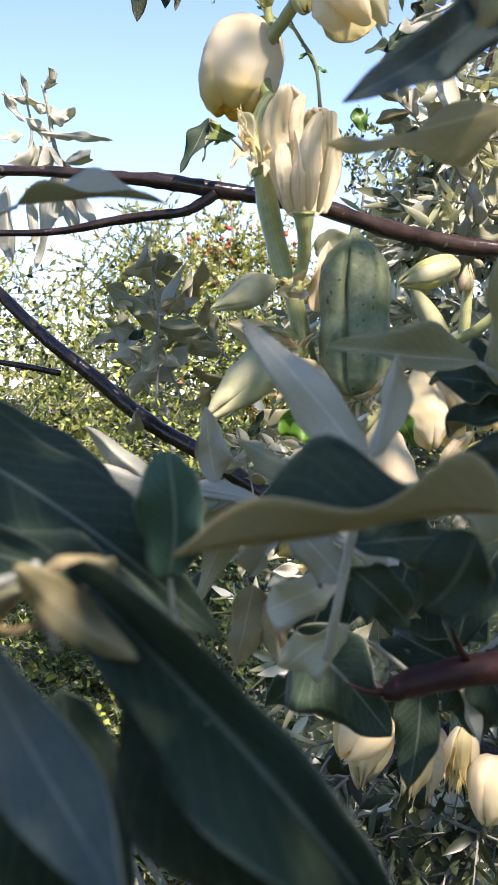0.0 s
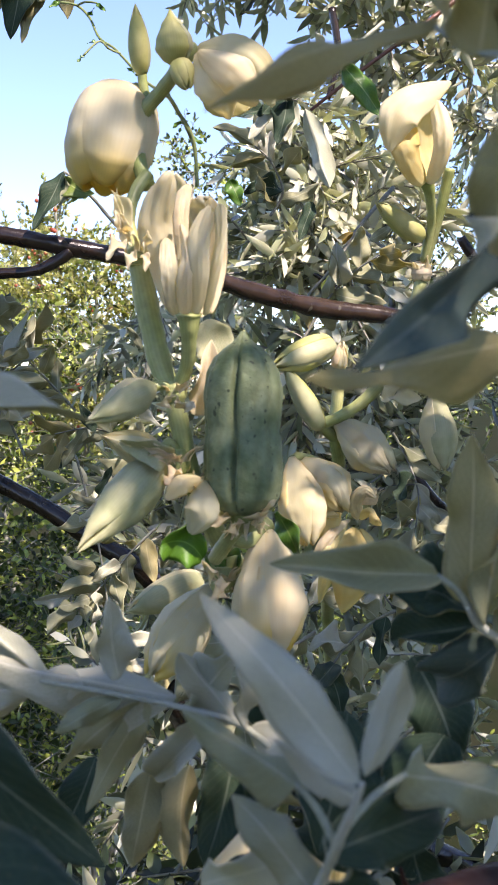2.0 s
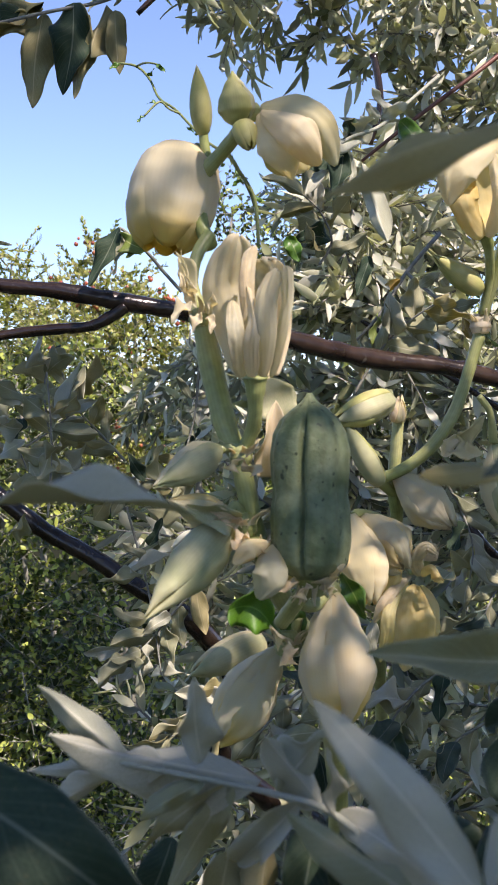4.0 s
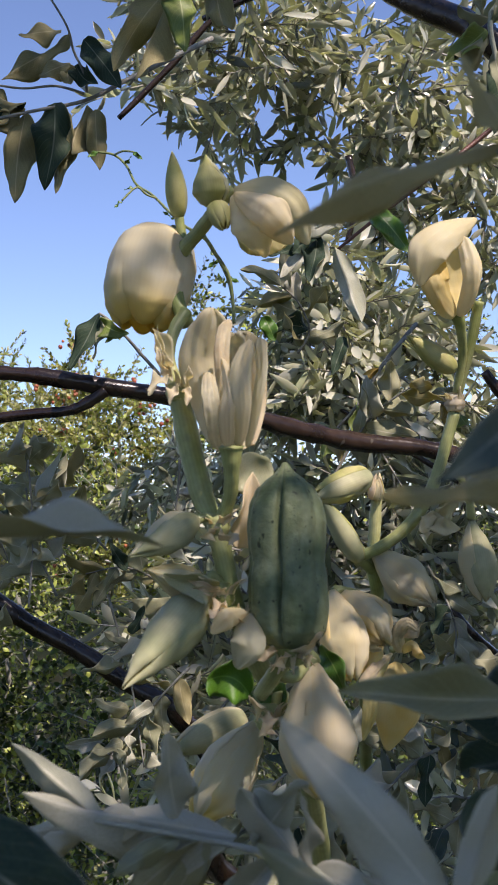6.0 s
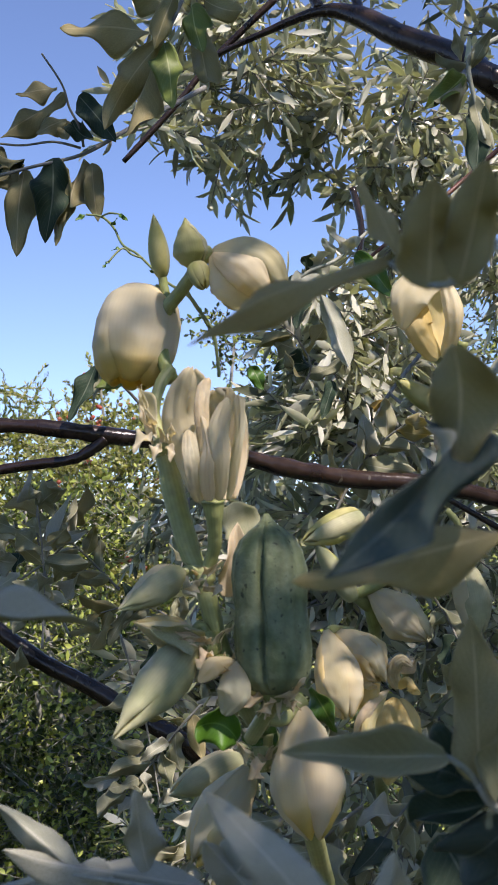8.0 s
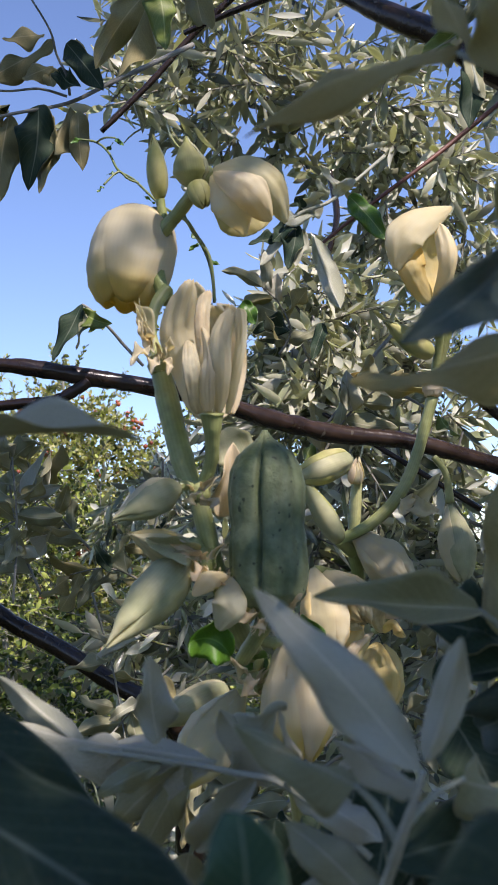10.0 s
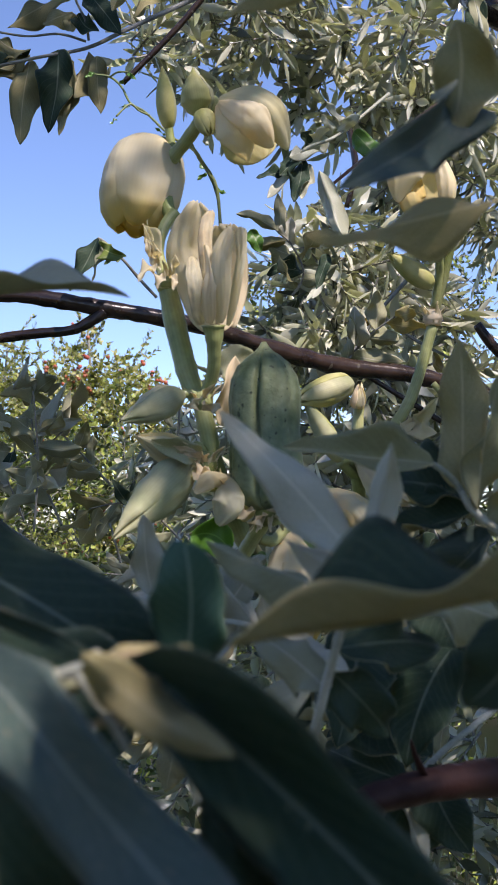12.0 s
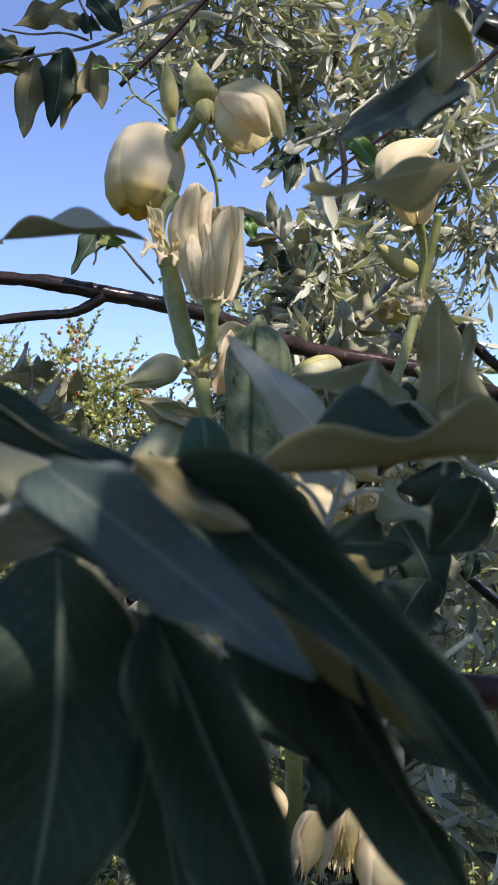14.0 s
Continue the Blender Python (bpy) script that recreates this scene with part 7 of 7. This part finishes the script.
CROWN_CLUMPS += [
    ((-0.0739, 1.7000, 2.3656), (0.048, 0.077, 0.048), 5),
    ((0.1508, 1.8000, 2.4260), (0.060, 0.096, 0.060), 5),
    ((-0.0232, 1.6000, 2.4422), (0.076, 0.121, 0.076), 12),
    ((0.0999, 1.7000, 2.5054), (0.081, 0.129, 0.081), 12),
    ((0.2677, 1.7000, 2.4968), (0.097, 0.155, 0.097), 12),
    ((0.4089, 1.8000, 2.4499), (0.077, 0.123, 0.077), 8),
    ((0.3971, 1.7000, 2.5518), (0.097, 0.155, 0.097), 14),
    ((0.2521, 2.0000, 2.5122), (0.057, 0.091, 0.057), 4),
    ((0.1349, 1.5000, 1.9162), (0.050, 0.080, 0.050), 10),
    ((0.1851, 1.6000, 1.8875), (0.061, 0.097, 0.061), 14),
    ((0.1141, 1.6000, 1.8443), (0.045, 0.073, 0.045), 8),
    ((0.1652, 1.5000, 1.8060), (0.064, 0.102, 0.064), 18),
]
CROWN_CLUMPS += [
    ((0.2505, 1.7000, 1.8852), (0.065, 0.103, 0.065), 12),
    ((0.1053, 1.5000, 1.7512), (0.057, 0.091, 0.057), 14),
    ((0.1981, 1.5000, 1.7542), (0.064, 0.102, 0.064), 18),
    ((0.3115, 1.7000, 1.8169), (0.056, 0.090, 0.056), 10),
    ((0.3127, 1.6000, 1.7204), (0.061, 0.097, 0.061), 14),
    ((0.3208, 1.9000, 2.0630), (0.054, 0.087, 0.054), 5),
    ((0.1178, 2.0000, 1.9694), (0.048, 0.076, 0.048), 5),
    ((0.0544, 1.9000, 1.8532), (0.036, 0.058, 0.036), 4),
    ((0.0415, 1.7000, 1.7638), (0.040, 0.065, 0.040), 6),
    ((0.0208, 1.6000, 1.6349), (0.061, 0.097, 0.061), 6),
    ((0.0988, 1.5000, 1.6167), (0.064, 0.102, 0.064), 16),
    ((0.1841, 1.5000, 1.6271), (0.064, 0.102, 0.064), 16),
]
CROWN_CLUMPS += [
    ((0.2818, 1.5000, 1.6087), (0.071, 0.114, 0.071), 16),
    ((-0.0487, 1.4000, 1.4930), (0.060, 0.095, 0.060), 14),
    ((0.0239, 1.5000, 1.5219), (0.071, 0.114, 0.071), 14),
    ((0.1221, 1.5000, 1.5178), (0.071, 0.114, 0.071), 14),
    ((0.2340, 1.5000, 1.5130), (0.078, 0.125, 0.078), 16),
    ((0.3165, 1.5000, 1.4888), (0.071, 0.114, 0.071), 14),
    ((-0.0578, 1.3000, 1.4198), (0.043, 0.069, 0.043), 3),
    ((0.0021, 1.3000, 1.4115), (0.061, 0.098, 0.061), 6),
    ((0.0836, 1.4000, 1.3914), (0.066, 0.106, 0.066), 6),
    ((0.1741, 1.4000, 1.3877), (0.073, 0.116, 0.073), 7),
    ((0.2774, 1.4000, 1.3835), (0.073, 0.116, 0.073), 7),
    ((-0.0499, 1.3000, 1.3139), (0.067, 0.108, 0.067), 7),
]
CROWN_CLUMPS += [
    ((0.0391, 1.3000, 1.2988), (0.067, 0.108, 0.067), 7),
    ((0.1459, 1.3000, 1.2887), (0.074, 0.118, 0.074), 7),
    ((0.2467, 1.3000, 1.2848), (0.074, 0.118, 0.074), 7),
    ((-0.0091, 1.2000, 1.2305), (0.073, 0.118, 0.073), 7),
    ((0.0993, 1.2000, 1.2158), (0.073, 0.118, 0.073), 8),
    ((0.2078, 1.2000, 1.2117), (0.079, 0.127, 0.079), 8),
    ((0.0297, 1.2000, 1.1246), (0.090, 0.145, 0.090), 8),
    ((0.1699, 1.2000, 1.1194), (0.090, 0.145, 0.090), 9),
]
CROWN_CLUMPS += [
    ((-0.0779, 2.2000, 1.7094), (0.073, 0.116, 0.073), 12),
    ((0.0152, 2.3000, 1.7121), (0.076, 0.122, 0.076), 12),
    ((-0.1786, 2.4000, 1.6613), (0.068, 0.109, 0.068), 8),
    ((0.0776, 2.2000, 1.6870), (0.062, 0.100, 0.062), 10),
    ((-0.0270, 2.2000, 1.6259), (0.073, 0.116, 0.073), 12),
]
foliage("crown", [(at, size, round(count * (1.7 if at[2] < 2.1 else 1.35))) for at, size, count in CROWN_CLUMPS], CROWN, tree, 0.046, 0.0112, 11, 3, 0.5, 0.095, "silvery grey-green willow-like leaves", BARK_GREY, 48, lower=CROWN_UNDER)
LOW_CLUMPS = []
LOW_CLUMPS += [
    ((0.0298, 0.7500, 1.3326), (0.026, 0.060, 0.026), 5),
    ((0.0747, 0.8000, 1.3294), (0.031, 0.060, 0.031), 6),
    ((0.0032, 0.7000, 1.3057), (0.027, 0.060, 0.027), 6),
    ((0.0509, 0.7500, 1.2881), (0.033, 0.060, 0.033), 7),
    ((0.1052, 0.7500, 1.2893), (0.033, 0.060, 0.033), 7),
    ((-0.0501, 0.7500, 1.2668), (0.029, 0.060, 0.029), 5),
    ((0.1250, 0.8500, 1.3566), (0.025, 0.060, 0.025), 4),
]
foliage("low_crown", LOW_CLUMPS, LOW_LEAF_SHADE, tree, 0.024, 0.008, 10, 4, 0.4, 0.1, "low crown leaves with shade painted in as dark green", BARK_GREY)
# leaves added out of view to shade flowers and near leaves, block sky
SHADE_CLUMPS = [
    ((1.50, -0.30, 2.95), (0.75, 1.20, 0.30), 290),
    ((0.20, -1.05, 2.90), (0.90, 0.45, 0.30), 220),
    ((0.80, 0.40, 2.95), (0.75, 0.30, 0.25), 300),
    ((0.62, -0.15, 2.90), (0.35, 0.35, 0.25), 7),
    ((0.69, -0.45, 2.90), (0.22, 0.14, 0.12), 14),
    ((0.45, -0.38, 2.40), (0.26, 0.24, 0.20), 90),
    ((0.517, -0.073, 2.535), (0.02, 0.02, 0.02), 2),
    ((0.464, -0.091, 2.54), (0.015, 0.015, 0.015), 1),
    ((0.387, 0.344, 2.535), (0.09, 0.1, 0.04), 22),
    ((0.47, 0.95, 1.95), (0.18, 0.35, 0.26), 80),
    ((0.62, 0.70, 1.90), (0.22, 0.35, 0.26), 80),
    ((0.45, 0.80, 1.50), (0.12, 0.30, 0.25), 45),
    ((0.42, 0.39, 1.95), (0.10, 0.13, 0.08), 35),
    ((0.75, 0.50, 1.45), (0.25, 0.50, 0.40), 150),
    ((0.30, -1.00, 1.90), (1.20, 0.35, 0.70), 420),
    ((1.00, -0.30, 1.70), (0.35, 0.90, 0.70), 260),
    ((-0.75, -0.50, 1.60), (0.25, 0.50, 0.50), 120),
    ((-0.35, 0.60, 2.85), (0.60, 0.75, 0.20), 320),
    ((-0.95, 0.60, 1.75), (0.25, 0.60, 0.75), 260),
    ((0.545, 0.055, 2.54), (0.035, 0.035, 0.035), 3),
    ((0.56, 0.95, 2.35), (0.15, 0.25, 0.06), 36),
]
foliage("upper_crown", SHADE_CLUMPS, CROWN, tree, 0.05, 0.0145, 11, 5, 0.35, 0.13, "unseen grey-green leaves added to cast shade", BARK_GREY, lower=CROWN_UNDER)
# low leaf mass, partly unseen, added to stop ground bounce and low sky
UNDER_CLUMPS = [
    ((0.10, -0.10, 1.10), (0.70, 0.50, 0.18), 200),
    ((0.20, 0.55, 1.12), (0.60, 0.35, 0.14), 200),
    ((0.40, 1.05, 1.00), (0.60, 0.40, 0.20), 220),
    ((0.45, 0.75, 1.32), (0.20, 0.30, 0.14), 90),
]
foliage("under_crown", UNDER_CLUMPS, CROWN, tree, 0.055, 0.016, 11, 15, 0.35, 0.13, "low grey-green leaves, partly unseen, added to block bounced light", BARK_GREY, lower=CROWN_UNDER)
# unseen branches carrying the leaves added as light blockers
stem(tree, [(1.02, 1.22, 0.8), (0.7, 0.8, 1.0), (0.3, 0.3, 1.08), (0.0, -0.2, 1.1)], [0.03, 0.02, 0.013, 0.006], BARK, "branch", 10, 0.06)
stem(tree, [(0.95, 1.2, 2.1), (0.8, 0.5, 2.45), (0.5, -0.2, 2.5), (0.2, -0.5, 2.45)], [0.03, 0.022, 0.014, 0.007], BARK, "branch", 10, 0.06)
bush = thing("hawthorn_bush", (-0.35, 3.6, 0.0), "yellow-green bush with small leaves and red berries", "bush")
BUSH_CLUMPS = []
BUSH_CLUMPS += [
    ((-0.4348, 3.5000, 2.1267), (0.043, 0.069, 0.043), 5),
    ((-0.4788, 3.5000, 2.0098), (0.077, 0.123, 0.077), 16),
    ((-0.3962, 3.5000, 1.9407), (0.093, 0.149, 0.093), 24),
    ((-0.2876, 3.6000, 1.9504), (0.079, 0.126, 0.079), 16),
    ((-0.3388, 3.7000, 2.0525), (0.053, 0.085, 0.053), 5),
    ((-0.5154, 3.4000, 1.8660), (0.097, 0.155, 0.097), 34),
    ((-0.3651, 3.5000, 1.8057), (0.117, 0.187, 0.117), 40),
    ((-0.2213, 3.6000, 1.8108), (0.103, 0.165, 0.103), 30),
    ((-0.4699, 3.4000, 1.6698), (0.113, 0.181, 0.113), 36),
    ((-0.3186, 3.5000, 1.6040), (0.133, 0.213, 0.133), 40),
    ((-0.1739, 3.6000, 1.6033), (0.120, 0.192, 0.120), 26),
    ((-0.4082, 3.4000, 1.4901), (0.130, 0.207, 0.130), 36),
]
BUSH_CLUMPS += [
    ((-0.2384, 3.5000, 1.4356), (0.133, 0.213, 0.133), 30),
]
foliage("foliage", [(at, size, round(count * 1.3)) for at, size, count in BUSH_CLUMPS], BUSH, bush, 0.0175, 0.0098, 32, 6, -0.3, 0.17, "small rounded yellow-green leaves", BARK_GREY)
bush_left = thing("broom_bush", (-0.95, 3.8, 0.0), "sunlit yellowish bush with fine leaves", "bush")
LEFT_CLUMPS = []
LEFT_CLUMPS += [
    ((-0.7398, 3.8000, 2.1218), (0.054, 0.087, 0.054), 6),
    ((-0.7595, 3.8000, 2.0216), (0.083, 0.133, 0.083), 20),
    ((-0.6507, 3.8000, 1.9827), (0.082, 0.130, 0.082), 22),
    ((-0.9059, 3.8000, 1.9883), (0.145, 0.232, 0.145), 30),
    ((-0.7253, 3.8000, 1.8748), (0.127, 0.203, 0.127), 40),
    ((-0.9089, 3.8000, 1.7695), (0.163, 0.261, 0.163), 30),
    ((-0.7281, 3.8000, 1.6928), (0.145, 0.232, 0.145), 40),
    ((-0.7490, 3.8000, 1.5117), (0.145, 0.232, 0.145), 30),
    ((-0.9487, 3.8000, 1.5160), (0.163, 0.261, 0.163), 26),
    ((-1.1948, 3.9000, 1.8195), (0.205, 0.327, 0.205), 40),
    ((-1.1992, 3.9000, 1.4465), (0.223, 0.357, 0.223), 40),
    ((-1.4770, 4.0000, 1.7178), (0.229, 0.366, 0.229), 40),
]
LEFT_CLUMPS += [
    ((-1.0211, 3.6000, 1.5984), (0.121, 0.194, 0.121), 34),
    ((-0.9486, 3.4000, 1.4251), (0.131, 0.210, 0.131), 40),
    ((-1.0895, 3.4000, 1.2582), (0.147, 0.236, 0.147), 30),
    ((-0.8839, 3.4000, 1.2574), (0.131, 0.210, 0.131), 40),
    ((-1.2937, 3.7000, 1.5682), (0.143, 0.228, 0.143), 30),
    ((-1.1837, 4.3000, 1.6841), (0.145, 0.232, 0.145), 40),
    ((-0.9710, 4.3000, 1.6186), (0.145, 0.232, 0.145), 40),
    ((-0.7827, 4.2000, 1.5319), (0.142, 0.227, 0.142), 36),
    ((-1.0973, 4.2000, 1.4324), (0.182, 0.291, 0.182), 50),
    ((-0.8477, 4.2000, 1.3688), (0.162, 0.259, 0.162), 40),
]
foliage("foliage", [(at, size, round(count * 1.25)) for at, size, count in LEFT_CLUMPS], BUSH, bush_left, 0.021, 0.0075, 34, 7, -0.5, 0.2, "fine yellow-green leaves", BARK_GREY, 35)
bush_low = thing("privet_bush", (-0.3, 2.7, 0.0), "dark green bush with small glossy leaves, shade painted in", "bush")
LOW_BUSH_CLUMPS = []
LOW_BUSH_CLUMPS += [
    ((-0.5780, 3.0000, 1.7571), (0.129, 0.206, 0.129), 40),
    ((-0.3777, 3.0000, 1.7197), (0.129, 0.206, 0.129), 40),
    ((-0.2099, 3.0000, 1.5983), (0.129, 0.206, 0.129), 34),
    ((-0.5193, 2.7000, 1.6151), (0.116, 0.186, 0.116), 34),
    ((-0.3932, 2.8000, 1.6085), (0.120, 0.192, 0.120), 30),
    ((-0.5034, 2.6000, 1.4199), (0.124, 0.198, 0.124), 44),
    ((-0.3443, 2.6000, 1.3890), (0.124, 0.198, 0.124), 44),
    ((-0.4992, 2.5000, 1.2315), (0.131, 0.210, 0.131), 48),
    ((-0.3353, 2.5000, 1.2133), (0.131, 0.210, 0.131), 48),
    ((-0.1967, 2.7000, 1.2854), (0.129, 0.206, 0.129), 30),
    ((-0.4486, 2.4000, 1.0600), (0.137, 0.220, 0.137), 50),
    ((-0.2702, 2.4000, 1.0420), (0.137, 0.220, 0.137), 50),
]
LOW_BUSH_CLUMPS += [
    ((-0.1000, 2.6000, 1.0560), (0.149, 0.238, 0.149), 30),
    ((-0.3911, 2.3000, 0.8758), (0.164, 0.263, 0.164), 50),
    ((-0.1555, 2.4000, 0.8331), (0.172, 0.274, 0.172), 40),
    ((-0.6514, 2.5000, 1.2723), (0.143, 0.229, 0.143), 40),
    ((-0.7256, 2.7000, 1.6241), (0.155, 0.247, 0.155), 40),
    ((-0.8574, 2.7000, 1.4387), (0.167, 0.268, 0.167), 40),
    ((-0.9754, 2.9000, 1.7709), (0.166, 0.266, 0.166), 30),
    ((-0.9617, 2.6000, 1.2698), (0.174, 0.278, 0.174), 40),
    ((-0.8529, 2.4000, 1.0216), (0.160, 0.256, 0.160), 40),
    ((-0.6512, 2.4000, 1.0137), (0.149, 0.238, 0.149), 40),
    ((0.1207, 2.8000, 0.9393), (0.187, 0.299, 0.187), 60),
    ((0.3706, 2.8000, 0.9927), (0.200, 0.321, 0.200), 60),
]
LOW_BUSH_CLUMPS += [
    ((0.2278, 3.0000, 1.2289), (0.201, 0.321, 0.201), 52),
    ((0.5085, 3.0000, 1.2172), (0.201, 0.321, 0.201), 52),
    ((-0.0016, 3.2000, 1.5113), (0.199, 0.318, 0.199), 52),
    ((0.2862, 3.2000, 1.4990), (0.199, 0.318, 0.199), 52),
    ((0.6061, 3.2000, 1.5305), (0.199, 0.318, 0.199), 52),
    ((0.1865, 3.4000, 1.7705), (0.179, 0.286, 0.179), 44),
    ((0.4799, 3.4000, 1.7901), (0.195, 0.312, 0.195), 44),
    ((0.1483, 2.6000, 0.6967), (0.211, 0.337, 0.211), 60),
    ((0.4455, 2.6000, 0.6854), (0.211, 0.337, 0.211), 60),
    ((0.0647, 3.3000, 1.9618), (0.142, 0.227, 0.142), 50),
    ((0.2938, 3.4000, 1.9619), (0.163, 0.260, 0.163), 60),
    ((0.5560, 3.4000, 1.9829), (0.179, 0.286, 0.179), 60),
]
LOW_BUSH_CLUMPS += [
    ((-0.0375, 3.2000, 1.7406), (0.138, 0.220, 0.138), 50),
    ((0.0605, 2.8000, 1.3266), (0.160, 0.257, 0.160), 60),
    ((0.3373, 2.9000, 1.3718), (0.180, 0.288, 0.180), 60),
    ((0.6825, 3.3000, 1.7126), (0.174, 0.278, 0.174), 50),
    ((-0.0279, 3.7000, 2.2599), (0.124, 0.198, 0.124), 24),
    ((0.1809, 3.6000, 2.1978), (0.138, 0.220, 0.138), 36),
    ((0.4238, 3.6000, 2.1867), (0.155, 0.248, 0.155), 40),
    ((0.7038, 3.7000, 2.2263), (0.159, 0.255, 0.159), 40),
    ((-0.7230, 2.7000, 1.2796), (0.117, 0.187, 0.117), 44),
    ((-0.5526, 2.6000, 1.2139), (0.113, 0.180, 0.113), 40),
    ((-0.6699, 2.5000, 1.1281), (0.120, 0.193, 0.120), 50),
    ((-0.4698, 2.5000, 1.0796), (0.120, 0.193, 0.120), 44),
]
LOW_BUSH_CLUMPS += [
    ((-0.6208, 2.4000, 0.9660), (0.127, 0.203, 0.127), 50),
    ((-0.4281, 2.4000, 0.9203), (0.127, 0.203, 0.127), 44),
    ((-0.5972, 2.3000, 0.7940), (0.133, 0.213, 0.133), 50),
    ((-0.3342, 2.4000, 0.7770), (0.127, 0.203, 0.127), 40),
    ((-0.8816, 2.6000, 1.1869), (0.138, 0.220, 0.138), 40),
    ((-0.8172, 2.4000, 0.9515), (0.139, 0.222, 0.139), 40),
]
foliage("foliage", LOW_BUSH_CLUMPS, BUSH_SHADED, bush_low, 0.021, 0.0105, 17, 8, -0.1, 0.17, "small dark green leaves with shade and sun sparkle painted in", BARK_GREY)

# ---- stems of the bushes ----
rnd = random.Random(4)
for who, clumps, every in ((bush, BUSH_CLUMPS, 2), (bush_left, LEFT_CLUMPS, 2), (bush_low, LOW_BUSH_CLUMPS, 5)):
    foot = who.location
    for (cx, cy, cz), radii, count in clumps[::every]:
        root = Vector((foot.x + (cx - foot.x) * 0.25, foot.y + (cy - foot.y) * 0.25 + rnd.uniform(-0.05, 0.05), -0.02))
        knee = Vector((foot.x + (cx - foot.x) * 0.5, foot.y + (cy - foot.y) * 0.5, cz * 0.5))
        stem(who, [root, knee, Vector((cx, cy, cz))], [0.016, 0.011, 0.004], BARK_GREY, "stem", 6)
    low = [((foot.x + rnd.uniform(-0.45, 0.45), foot.y + rnd.uniform(-0.3, 0.3), z), (0.3, 0.3, 0.2), 60) for z in (0.2, 0.4, 0.6, 0.8, 0.95)]
    foliage("skirt", low, BUSH_SHADED if who is bush_low else BUSH, who, 0.026, 0.013, 14, 31, -0.1, 0.17, "leaves near the ground", BARK_GREY)

# ---- berries ----
rnd = random.Random(21)
bm = bmesh.new()
for (cx, cy, cz), (rx, ry, rz), count in BUSH_CLUMPS:
    for _ in range(3):
        at = Vector((cx + rnd.uniform(-1, 1) * rx, cy - ry * 0.6 + rnd.uniform(-0.5, 0.5) * ry, cz + rnd.uniform(-1, 1) * rz))
        for _ in range(rnd.randint(1, 5)):
            p = at + Vector((rnd.uniform(-0.02, 0.02), rnd.uniform(-0.02, 0.02), rnd.uniform(-0.02, 0.02)))
            bmesh.ops.create_icosphere(bm, subdivisions=1, radius=rnd.uniform(0.005, 0.008), matrix=Matrix.Translation(p))
berries = part("berry", bm, BERRY, None, "small orange-red berries")
tagged(under(berries, bush), kind="stuff")

bpy.context.view_layer.update()
